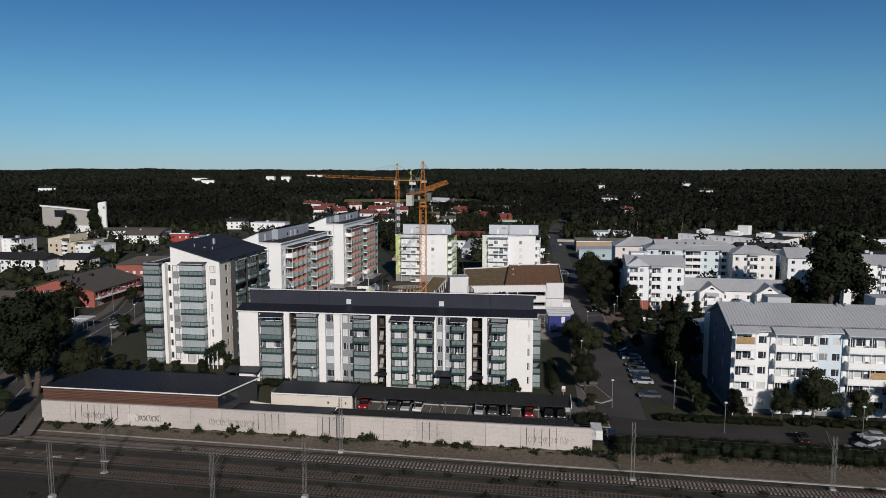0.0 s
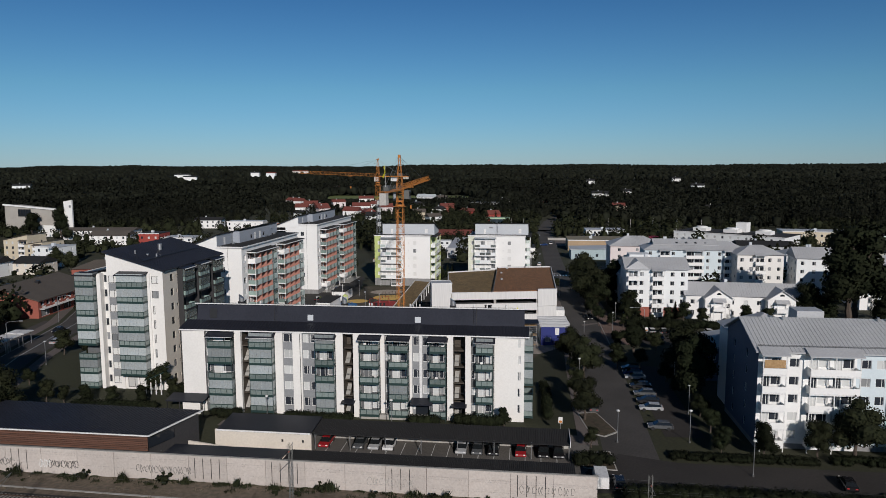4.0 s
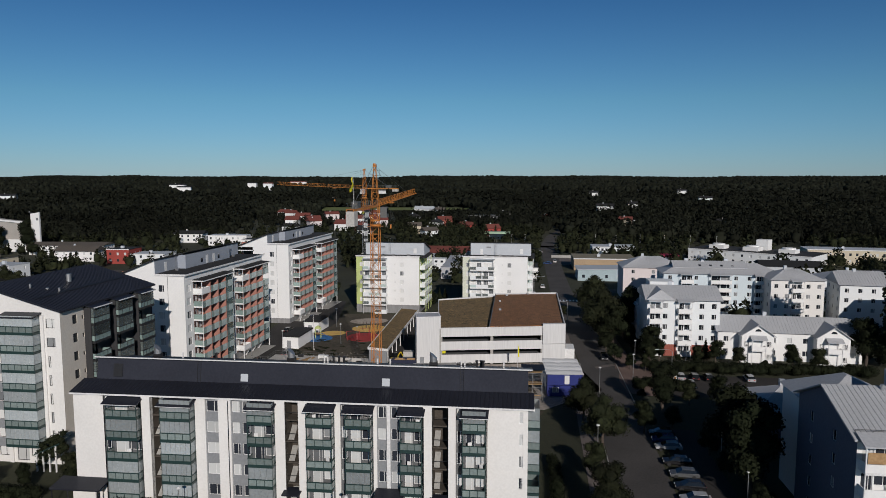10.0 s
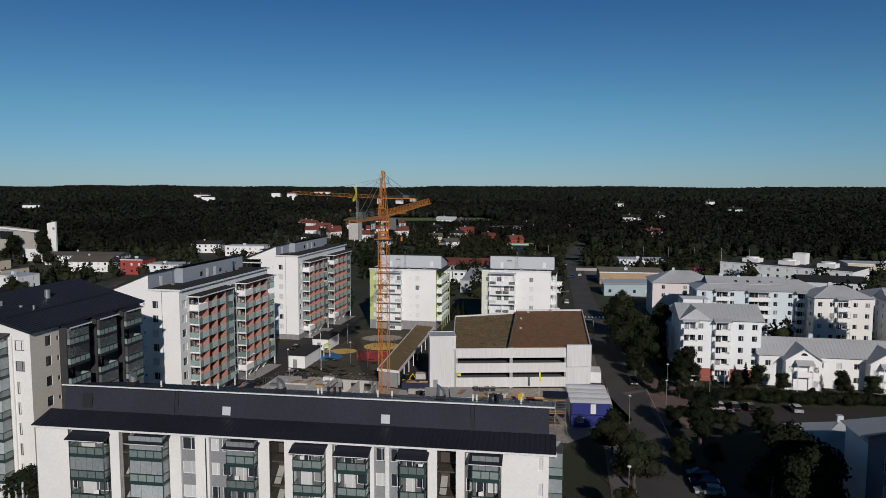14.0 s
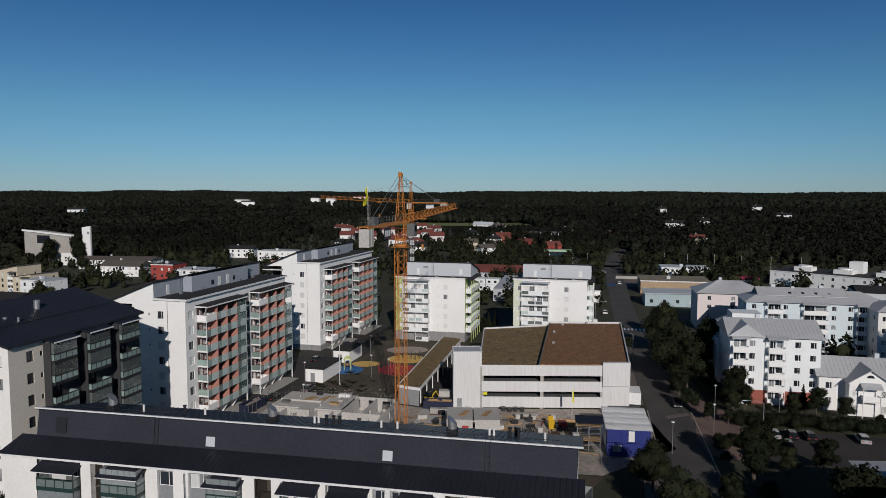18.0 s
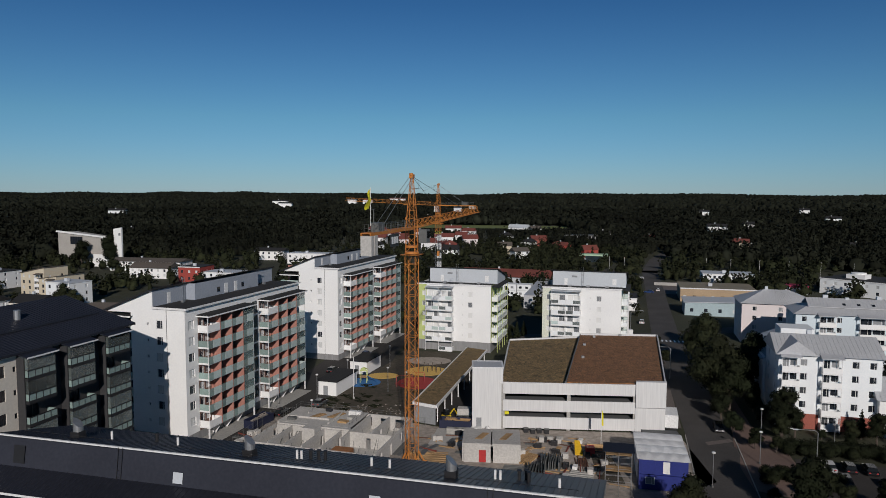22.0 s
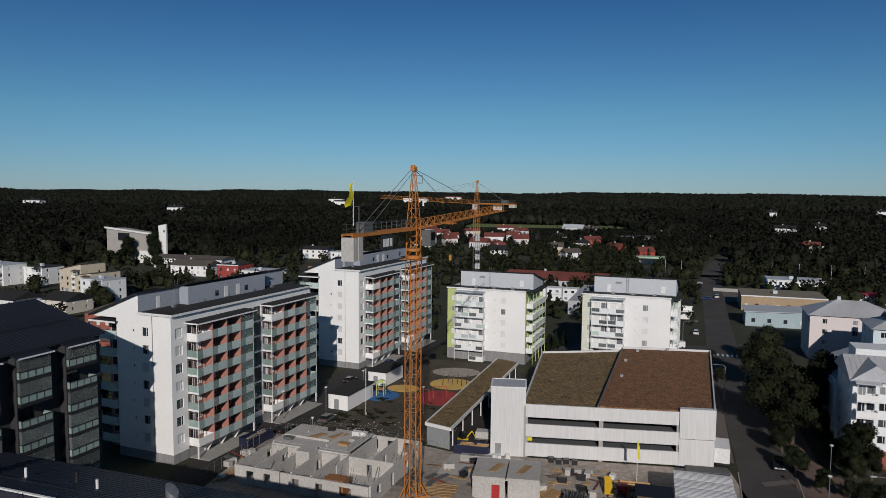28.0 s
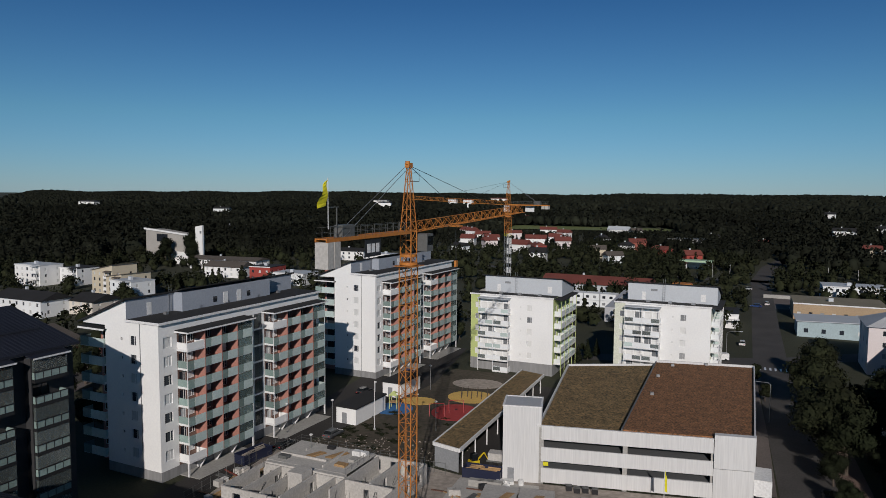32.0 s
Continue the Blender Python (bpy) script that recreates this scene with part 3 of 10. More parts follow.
    g = Geo()
    for x in (-2.0, 0.4, 4.9):
        g.box(x - 0.06, -3.0, 0, x + 0.06, -2.88, 2.75)
    part("porch_post", g, BLACKM, pr)
    pr = part("porch", Geo().slab((44.0, -2.6, 3.5), (48.0, -2.6, 3.5), (48.0, -0.2, 4.0), (44.0, -0.2, 4.0), 0.16), ROOF, b, "dark sheet porch roof")
    part("porch_door", Geo().box(44.8, -0.2, 0.3, 47.2, -0.1, 2.7), PANED, pr)
    part("porch", Geo().slab((31.0, -1.8, 3.0), (33.5, -1.8, 3.0), (33.5, 0.2, 3.3), (31.0, 0.2, 3.3), 0.14), ROOF, b)
    part("porch", Geo().slab((51.4, -1.8, 3.0), (54.2, -1.8, 3.0), (54.2, 0.2, 3.3), (51.4, 0.2, 3.3), 0.14), ROOF, b)


def balcony_chair(x, y, z, a):
    c = thing("balcony_chair", pose(x, y, z, 0, 0, a), "white plastic chair on a glass balcony", "chair", "balcony chairs")
    part("seat", shared(("bcs",), "seat", TRIM, lambda g: g.box(-0.27, -0.27, 0.38, 0.27, 0.27, 0.46)), None, c)
    part("backrest", shared(("bcb",), "backrest", TRIM, lambda g: g.box(-0.27, 0.22, 0.46, 0.27, 0.28, 1.15)), None, c)
    part("legs", shared(("bcl",), "legs", TRIM, lambda g: g.box(-0.27, -0.27, 0, -0.21, 0.27, 0.38).box(0.21, -0.27, 0, 0.27, 0.27, 0.38)), None, c)


long_block()
_m = pose(-46.84, 142.16, 0, 0, 0, -12.9)
for u, k, a in ((8.6, 2, 30), (14.9, 3, -20), (16.6, 3, 200), (27.2, 3, 10), (28.6, 1, 170), (35.6, 4, 40), (37.2, 2, -15), (41.2, 3, 160), (42.6, 1, 20), (48.6, 2, 0), (49.8, 4, 190), (56.9, 3, 30), (58.2, 2, -30)):
    _p = _m @ Vector((u, -0.75, 0.9 + 3.03 * k))
    balcony_chair(*_p, a - 12.9)


# ---- the eight-storey tower ----
def tower_block():
    b = thing("apartment_building", pose(-65.24, 157.89, 0, 0, 0, -13.8), "eight-storey beige tower block with dark mono-pitch roof and green glazed balconies", "apartment building")
    W, D, S = 12.3, 27.0, 3.05
    floors = [0.3 + S * i for i in range(8)]
    zt = lambda u: 29.0 - u * 3.5 / W
    top = 24.85
    wins = [(0.35, 2.0, z + 0.8, z + 2.3) for z in floors]
    wins += [(3.5, 5.6, z + 0.1, z + 2.3) for z in floors] + [(6.0, 8.5, z + 0.8, z + 2.3) for z in floors]
    wins += [(9.8, 11.3, z + 0.8, z + 2.3) for z in floors[6:]] + [(9.9, 10.35, z + 0.5, z + 2.3) for z in floors[:6]]
    wall(b, "wall", CREAM, 0, 0, 1, 0, W, 0, top, wins, pane=PANEW, frame_mat=BLACKM)
    part("gable_wall", Geo().poly([(0, 0, top), (W, 0, top), (W, 0, zt(W) - 0.25), (0, 0, zt(0) - 0.25)]), CREAM, b)
    part("pilaster", Geo().box(2.3, -0.25, 0, 2.95, -0.01, 24.5), CREAM, b)
    part("pilaster", Geo().box(8.95, -0.25, 3, 9.5, -0.01, 24.5), CREAM, b)
    for z in floors[:-1]:
        part("spandrel", Geo().box(0.35, -0.02, z + 2.32, 2.0, -0.005, z + S + 0.78), GREYW, b)
    side = []
    for z in floors:
        side += [(3.0, 4.2, z + 0.8, z + 2.3), (5.4, 5.9, z + 1.2, z + 1.9)]
        side += [(v + 0.4, v + 3.0, z + 0.1, z + 2.3) for v in (6.1, 13.2, 20.4)]
    wall(b, "wall", BEIGE, W, 0, 0, 1, 6.0, 0, top, [h for h in side if h[1] < 6.0], pane=PANED, frame_mat=BLACKM)
    # beyond the front strip the side wall is coloured as if in shade
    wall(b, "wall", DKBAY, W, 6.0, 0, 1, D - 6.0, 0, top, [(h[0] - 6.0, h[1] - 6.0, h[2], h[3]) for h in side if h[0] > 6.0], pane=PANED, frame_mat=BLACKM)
    part("side_upstand", Geo().poly([(W, 0, top), (W, D, top), (W, D, zt(W) - 0.25), (W, 0, zt(W) - 0.25)]), BEIGE, b)
    wall(b, "wall", BEIGE, W, D, -1, 0, W, 0, top, [], frame_mat=GREYW)
    part("gable_wall", Geo().poly([(0, D, zt(0) - 0.25), (W, D, zt(W) - 0.25), (W, D, top), (0, D, top)]), BEIGE, b)
    part("upper_wall", Geo().poly([(0, D, top - 2), (0, 0, top - 2), (0, 0, zt(0) - 0.25), (0, D, zt(0) - 0.25)]), CREAM, b)
    a = [(-0.5, -0.6, zt(-0.5)), (W + 0.6, -0.6, zt(W + 0.6)), (W + 0.6, D + 0.6, zt(W + 0.6)), (-0.5, D + 0.6, zt(-0.5))]
    part("roof", Geo().slab(*a, 0.28), ROOF, b, "dark blue-grey mono-pitch sheet roof")
    g = Geo()
    seams(g, a[0], a[3], a[2], a[1], 0.62, 0.05, 0.03)
    part("roof_seams", g, ROOF, b)
    for u, v, h, r in ((4.2, 14.0, 1.5, 0.45), (3.6, 5.0, 0.9, 0.18), (7.0, 7.5, 0.9, 0.18), (5.2, 7.0, 0.4, 0.3)):
        part("vent_cowl", Geo().disc(u, v, zt(u) - 0.2, r, h, 14), STEEL, b)
    part("roof_walkway", Geo().slab((7.2, 1, zt(7.2) + 0.15), (7.7, 1, zt(7.7) + 0.15), (7.7, 26, zt(7.7) + 0.15), (7.2, 26, zt(7.2) + 0.15), 0.05), BLACKM, b)
    # lower wing
    # dark plate paints shade behind the wing balconies
    part("bay_wall", Geo().poly([(-5.9, 0.985, 0.2), (-2.12, 0.985, 0.2), (-2.12, 0.985, 24.2), (-5.9, 0.985, 24.2)]), DGREY, b)
    wing = part("wing_wall", Geo().box(-5.9, 1.0, 0, -0.02, D - 3, top - 0.3), CREAM, b)
    part("wing_roof", Geo().slab((-6.6, 0.3, 24.3), (0, 0.3, 25.4), (0, D - 2.4, 25.4), (-6.6, D - 2.4, 24.3), 0.25), ROOF, b)
    part("wing_pilaster", Geo().box(-2.1, -0.4, 0, -1.3, 0.98, 24.4), CREAM, wing)
    for z in floors:
        window(b, -1.2, 0.98, 1, 0, 0.0, 0.6, z + 0.8, z + 2.3, 0.0, PANED, 0, GREYW)
    for z in floors:
        balcony(b, 0, 0, 1, 0, 3.15, 8.85, z + 0.3, 1.9, DARKT, GLASSG, DARKT, 1 if RNG.random() < 0.85 else 0) if z > 2 else None
        balcony(b, 0, 0.98, 1, 0, -6.3, -2.3, z + 0.3, 2.4, DARKT, GLASSG, DARKT, 1 if RNG.random() < 0.92 else 0)
        for v in (6.1, 13.2, 20.4):
            balcony(b, W, 0, 0, 1, v, v + 4.5, z + 0.3, 1.7, BLACKM, GLASSC, BLACKM, 1 if RNG.random() < 0.8 else 0, glaze=SMOKE)
    part("balcony_roof", Geo().slab((2.8, -2.1, 24.45), (9.2, -2.1, 24.45), (9.2, 0.0, 24.95), (2.8, 0.0, 24.95), 0.14), ROOF, b)
    part("balcony_roof", Geo().slab((-6.7, -1.7, 24.2), (-1.9, -1.7, 24.2), (-1.9, 1.0, 24.6), (-6.7, 1.0, 24.6), 0.14), ROOF, b)
    for v in (6.1, 13.2, 20.4):
        part("balcony_roof", Geo().slab((W, v - 0.3, 25.15), (W + 2.0, v - 0.3, 24.75), (W + 2.0, v + 4.8, 24.75), (W, v + 4.8, 25.15), 0.16), ROOF, b)
        part("balcony_fascia", Geo().box(W + 2.0, v - 0.32, 24.58, W + 2.04, v + 4.82, 24.78), TRIM, b)
        # dark plates and cheek deepen the shade in the bay
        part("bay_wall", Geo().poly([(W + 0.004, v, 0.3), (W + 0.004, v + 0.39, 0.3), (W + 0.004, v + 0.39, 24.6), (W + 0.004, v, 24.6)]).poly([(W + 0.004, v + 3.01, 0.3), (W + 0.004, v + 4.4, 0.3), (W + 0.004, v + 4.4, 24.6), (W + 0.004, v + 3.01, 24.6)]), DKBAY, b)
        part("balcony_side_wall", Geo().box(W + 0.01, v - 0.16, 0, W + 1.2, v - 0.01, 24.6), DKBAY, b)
    # green climbing frame over the entrance
    for k in range(4):
        part("pergola_post", Geo().box(9.0 + k * 1.1, -3.0, 0, 9.2 + k * 1.1, -2.8, 2.9 + k * 0.5), TRIM, b)
    part("pergola_screen", Geo().slab((8.8, -3.2, 2.8), (13.2, -3.2, 4.8), (13.2, -0.1, 5.2), (8.8, -0.1, 3.2), 0.12), DARKT, b)


tower_block()


# ---- the two white blocks with terracotta balconies ----
def stepped_block(x, y, ang, L, top, mirror_seed, plinth=1.6):
    b = thing("apartment_building", pose(x, y, 0, 0, 0, ang), "white eight-storey apartment block with stepped dark roof and terracotta balcony bays", "apartment building", "white stepped blocks")
    W, S = 17.0, 2.98
    floors = [plinth + 0.9 + S * i for i in range(7)]
    xs = 10.1  # foot of the clerestory
    zl = lambda u: 24.3 + u * 0.395
    x0 = -W
    # gable towards the rails, with the lower left third a balcony niche
    wins = [(W - 6.2, W - 4.85, z + 0.65, z + 2.2) for z in floors] + [(W - 8.3, W - 7.8, z + 1.2, z + 1.75) for z in floors]
    wall(b, "wall", WHITE, x0 + 5.2, 0, 1, 0, W - 5.2, plinth, top, [(h[0] - 5.2, h[1] - 5.2, h[2], h[3]) for h in wins], pane=PANE)
    part("plinth", Geo().box(x0 + 5.2, 0.03, 0, 0.02, L - 0.1, plinth), PLINTH, b, "grey ribbed concrete plinth")
    part("gable_wall", Geo().poly([(x0, -0.004, top - 1.2), (x0 + xs, -0.004, top - 1.2), (x0 + xs, -0.004, zl(xs) - 0.3), (x0, -0.004, zl(0) - 0.3)]), WHITE, b)
    part("gable_wall", Geo().poly([(x0, L, zl(0) - 0.3), (x0 + xs, L, zl(xs) - 0.3), (x0 + xs, L, top - 1.2), (x0, L, top - 1.2)]), WHITE, b)
    part("niche_wall", Geo().poly([(x0 + 5.2, 3.2, 0), (x0 + 5.2, 0, 0), (x0 + 5.2, 0, top - 1.2), (x0 + 5.2, 3.2, top - 1.2)]).poly([(x0, 3.2, 0), (x0 + 5.2, 3.2, 0), (x0 + 5.2, 3.2, top), (x0, 3.2, top)]), ORANGE, b, "terracotta painted niche")
    for z in floors:
        balcony(b, x0 - 0.3, 1.6, 1, 0, 0.0, 5.4, z, 1.9, TRIM, GLASSP, TRIM, 0, style="frost")
        window(b, x0 + 0.6, 3.19, 1, 0, 0, 3.8, z + 0.05, z + 2.2, 0.0, PANED)
    part("niche_roof", Geo().slab((x0 - 0.5, -0.6, floors[-1] + 2.75), (x0 + 5.6, -0.6, floors[-1] + 2.75), (x0 + 5.6, 3.3, floors[-1] + 2.9), (x0 - 0.5, 3.3, floors[-1] + 2.9), 0.16), ROOFB, b)
    part("canopy_fascia", Geo().box(x0 - 0.5, -0.66, floors[-1] + 2.5, x0 + 5.6, -0.605, floors[-1] + 2.78), TRIM, b, "white canopy fascia")
    # long balcony side
    side = [(0.95, 2.55, z + 0.55, z + 2.2) for z in floors]
    bays = [(3.6, 18.4 + (L - 40.5) * 0.4), (24.0 + (L - 40.5) * 0.5, L - 0.9)]
    for v0, v1 in bays:
        n = 4
        w = (v1 - v0) / n
        for z in floors:
            for k in range(n):
                side += [(v0 + k * w + 0.35, v0 + k * w + w * 0.45, z + 0.05, z + 2.2), (v0 + k * w + w * 0.52, v0 + (k + 1) * w - 0.3, z + 0.7, z + 2.2)]
    mid = (bays[0][1] + bays[1][0]) / 2
    side += [(bays[0][1] + 0.5, mid - 0.1, z + 0.05, z + 2.75) for z in floors] + [(mid + 0.1, bays[1][0] - 0.5, z + 0.05, z + 2.75) for z in floors]
    cuts = [0.0, bays[0][0], bays[0][1], bays[1][0], bays[1][1], L]
    for k, (v0, v1) in enumerate(zip(cuts, cuts[1:])):
        crown = floors[-1] + 2.9
        if k in (1, 3):
            part("wall", Geo().poly([(0, v0, crown), (0, v1, crown), (0, v1, top), (0, v0, top)]), WHITE, b)
        # walls behind the balconies take the brown that holds their shade
        wall(b, "wall", BROWNB if k in (1, 3) else WHITE, 0, v0, 0, 1, v1 - v0, plinth, crown if k in (1, 3) else top, [(h[0] - v0, h[1] - v0, h[2], h[3]) for h in side if v0 <= h[0] and h[1] <= v1], pane=SMOKE if k == 2 else PANE, frame_mat=GREYW if k == 2 else TRIM)
    wall(b, "wall", WHITE, 0, L, -1, 0, W, 0, top - 1.0, [])
    wall(b, "wall", WHITE, x0, L, 0, -1, L - 3.2, 0, zl(0) - 0.3, [])
    for v0, v1 in bays:
        n, w = 4, (v1 - v0) / 4
        out = 2.2
        for k in range(n + 1):
            v = v0 + k * w
            for i, z in enumerate(floors):
                if k in (0, n):
                    continue
                part("divider_wall", shared(("dv", i == 6), "divider_wall", ORANGE, lambda g: g.box(0.02, -0.07, -0.3, 2.27, 0.07, 2.66)), None, b, m=Matrix.Translation((0, v, z)))
            part("corner_post", Geo().box(out - 0.12, v - 0.05, floors[0], out - 0.02, v + 0.05, floors[-1] + 2.7), ORANGE if 0 < k < n else TRIM, b)
        for i, z in enumerate(floors):
            for k in range(n):
                gl = k == n - 1 and RNG.random() < 0.85
                if k == 0 and i in (0, 6):
                    balcony(b, 0, v0 + k * w, 0, 1, 0.04, w - 0.04, z, out, TRIM, WHITE, TRIM, 0, room=2.65, style="solid")
                else:
                    balcony(b, 0, v0 + k * w, 0, 1, 0.04, w - 0.04, z, out, TRIM, GLASSP, TRIM, gl, room=2.65, style="frost", glaze=GLASST)
        part("balcony_roof", Geo().slab((0, v0 - 0.4, floors[-1] + 3.05), (out + 0.5, v0 - 0.4, floors[-1] + 2.85), (out + 0.5, v1 + 0.4, floors[-1] + 2.85), (0, v1 + 0.4, floors[-1] + 3.05), 0.2), ROOFB, b)
        part("canopy_fascia", Geo().box(out + 0.5, v0 - 0.42, floors[-1] + 2.62, out + 0.55, v1 + 0.42, floors[-1] + 2.87).box(0, v0 - 0.46, floors[-1] + 2.66, out + 0.5, v0 - 0.41, floors[-1] + 2.9), TRIM, b, "white canopy fascia")
        for k in range(n + 1):
            v = v0 + k * w
            g = Geo().poly([(0.05, v - 0.1, 0), (0.7, v - 0.1, 0), (out - 0.1, v - 0.1, floors[0] - 0.26), (0.05, v - 0.1, floors[0] - 0.26)])
            g.poly([(0.05, v + 0.1, 0), (0.05, v + 0.1, floors[0] - 0.26), (out - 0.1, v + 0.1, floors[0] - 0.26), (0.7, v + 0.1, 0)])
            g.poly([(0.7, v - 0.1, 0), (0.7, v + 0.1, 0), (out - 0.1, v + 0.1, floors[0] - 0.26), (out - 0.1, v - 0.1, floors[0] - 0.26)])
            part("pillar", g if k in (1, 2, 3) else Geo().box(out - 0.3, v - 0.12, 0, out - 0.06, v + 0.12, floors[0] - 0.26), TRIM, b)
        part("terrace", Geo().box(0.1, v0, 0.02, 4.2, v1 - 1.0, 0.14), CONC, b)
    # roofs
    part("low_roof", Geo().box(x0 + xs, -0.25, top - 0.05, 0.45, L + 0.25, top + 0.08), ROOFB, b, "black flat roof strip")
    part("roof_edge", Geo().box(0.44, -0.28, top - 0.25, 0.5, L + 0.28, top + 0.14).box(x0 + xs, -0.3, top - 0.25, 0.5, -0.25, top + 0.14), TRIM, b)
    cl = part("clerestory", Geo().poly([(x0 + xs, 0, top - 1.2), (x0 + xs, L, top - 1.2), (x0 + xs, L, zl(xs) - 0.3), (x0 + xs, 0, zl(xs) - 0.3)]), CLERE, b, "blue-grey clad upper wall")
    part("roof_house", Geo().box(x0 + xs - 1.0, 9.5, top, x0 + xs + 2.0, L - 9, zl(xs) - 0.1), CLERE, b)
    part("roof_house_roof", Geo().slab((x0 + xs - 2, 9.2, zl(xs - 2) + 0.1), (x0 + xs + 2.3, 9.2, zl(xs + 1.6)), (x0 + xs + 2.3, L - 8.7, zl(xs + 1.6)), (x0 + xs - 2, L - 8.7, zl(xs - 2) + 0.1), 0.15), ROOFB, b)
    for v, w, z, mt in ((4.0, 0.9, 0.1, TRIM), (16.5, 0.9, 0.6, PANED), (19.0, 1.1, 0.1, TRIM), (22.4, 1.1, 0.1, TRIM), (25.0, 0.9, 0.6, PANED)):
        xo = x0 + xs + (2.0 if 9.5 < v < L - 9 else 0.0)
        part("roof_door" if mt is TRIM else "roof_window", Geo().box(xo, v, top + z + 0.1, xo + 0.05, v + w, top + z + (2.1 if mt is TRIM else 1.1)), mt, b)
    a = [(x0 - 0.5, -0.6, zl(-0.5)), (x0 + xs + 0.35, -0.6, zl(xs + 0.35)), (x0 + xs + 0.35, L + 0.6, zl(xs + 0.35)), (x0 - 0.5, L + 0.6, zl(-0.5))]
    part("roof", Geo().slab(*a, 0.28), ROOFB, b, "black mono-pitch roof")
    part("rake_trim", Geo().slab((x0 - 0.5, -0.66, zl(-0.5) - 0.02), (x0 + xs + 0.35, -0.66, zl(xs + 0.35) - 0.02), (x0 + xs + 0.35, -0.61, zl(xs + 0.35) - 0.02), (x0 - 0.5, -0.61, zl(-0.5) - 0.02), 0.3), BLACKM, b)
    g = Geo()
    for dy in (-0.3, 0.3):
        g.bar((x0 + xs + 0.15, 8.6 + dy, top), (x0 + xs + 0.15, 8.6 + dy, zl(xs) + 1.2), 0.03)
    for k in range(12):
        g.bar((x0 + xs + 0.15, 8.3, top + 0.3 + k * 0.35), (x0 + xs + 0.15, 8.9, top + 0.3 + k * 0.35), 0.02)
    part("roof_ladder", g, STEEL, b)
    for k, v in enumerate((6.0, 13.5, 20.0, 28.0, 34.0)):
        part("roof_vent", Geo().box(-5.5, v, top + 0.05, -4.9, v + 0.6, top + 0.5), STEEL, b)
    part("downpipe", Geo().bar((-3.9, -0.08, 0.3), (-3.9, -0.08, top - 0.4), 0.05, 6), STEEL, b)
    return b


stepped_block(-44.4, 196.7, -16.0, 40.5, 24.95, 1)
stepped_block(-28.8, 262.2, -16.0, 42.0, 25.3, 2)


# ---- two white point blocks with balcony stacks ----
def point_block(x, y, ang, accent, label):
    b = thing("apartment_building", pose(x, y, 0, 0, 0, ang), label, "apartment building", "white point blocks")
    W, D, S, top, pl = 21.7, 16.0, 2.98, 19.4, 2.9
    floors = [pl + 0.25 + S * i for i in range(5)]
    wins, small = [], []
    for z in floors:
        wins += [(1.2, 2.3, z + 0.8, z + 2.2), (15.0, 16.3, z + 0.75, z + 2.25), (13.1, 13.55, z + 1.3, z + 1.8)]
    decks = [(2.6, 6.6), (6.7, 10.7)]
    for z in floors:
        for a, c in decks:
            wins += [(a + 0.3, a + 1.9, z + 0.1, z + 2.25), (a + 2.1, c - 0.3, z + 0.7, z + 2.25)]
    left = [h for h in wins if h[1] < 2.4]
    deckw = [(h[0] - 2.5, h[1] - 2.5, h[2], h[3]) for h in wins if 2.5 < h[0] and h[1] < 10.8]
    right = [(h[0] - 10.8, h[1] - 10.8, h[2], h[3]) for h in wins if h[0] > 10.8]
    wall(b, "wall", accent, 0, 0.04, 1, 0, 2.5, pl, top, left, pane=PANEW)
    wall(b, "wall", WHITE, 2.5, 0.04, 1, 0, 8.3, pl, top, deckw, pane=PANEW)
    wall(b, "wall", WHITE, 10.8, 0.0, 1, 0, W - 10.8, pl, top, right, pane=PANEW)
    part("corner_return", Geo().poly([(10.8, 0.04, pl), (10.8, 0.0, pl), (10.8, 0.0, top), (10.8, 0.04, top)]), WHITE, b)
    part("plinth", Geo().box(0.02, 0.06, 0, W - 0.02, D - 0.1, pl), PLINTH, b, "grey ribbed plinth storey")
    for z in [0.35] + floors:
        for k, (a, c) in enumerate(decks):
            if z < 2 and k == 0:
                continue
            deck = balcony(b, 0, 0.03, 1, 0, a, c, z, 1.7, TRIM, COOLW, TRIM, 0, style="solid")
            half = (0.1, (c - a) / 2) if (int(z) + k) % 2 else ((c - a) / 2, c - a - 0.1)
            part("glass_panel", Geo().box(half[0], -1.73, 0.1, half[1], -1.705, 1.0), SMOKE if RNG.random() < 0.6 else GLASSP, deck)
    for a, c in decks:
        part("balcony_roof", Geo().slab((a - 0.1, -1.9, top - 0.75), (c + 0.1, -1.9, top - 0.75), (c + 0.1, 0, top - 0.6), (a - 0.1, 0, top - 0.6), 0.14), LGREY, b)
    g = Geo()
    for u in (2.65, 6.65, 10.65):
        g.box(u - 0.06, -1.68, 0, u + 0.06, -1.56, top - 0.8)
    part("balcony_post", g, TRIM, b)
    # side bay with balconies on the corner
    sw = [(v, v + 1.6, z + 0.1, z + 2.25) for z in floors for v in (2.0, 5.4, 9.0, 12.6)]
    wall(b, "wall", accent, W, 0, 0, 1, D, pl, top, sw, pane=PANED)
    for z in floors:
        for v in (1.2, 5.0, 8.8, 12.4):
            balcony(b, W, v, 0, 1, 0, 3.4, z, 1.8, TRIM, GLASSP if v > 4 else COOLW, TRIM, 0, style="glass" if v > 4 else "solid")
    for v in (1.2, 4.8, 8.6, 12.2, 15.9):
        part("side_post", Geo().box(W + 1.7, v - 0.06, 0, W + 1.82, v + 0.06, top - 0.5), accent if accent is LIME else TRIM, b)
    part("side_roof", Geo().slab((W - 0.3, 0.6, top - 0.15), (W + 2.2, 0.6, top - 0.4), (W + 2.2, D + 0.3, top - 0.4), (W - 0.3, D + 0.3, top - 0.15), 0.18), ROOFB, b)
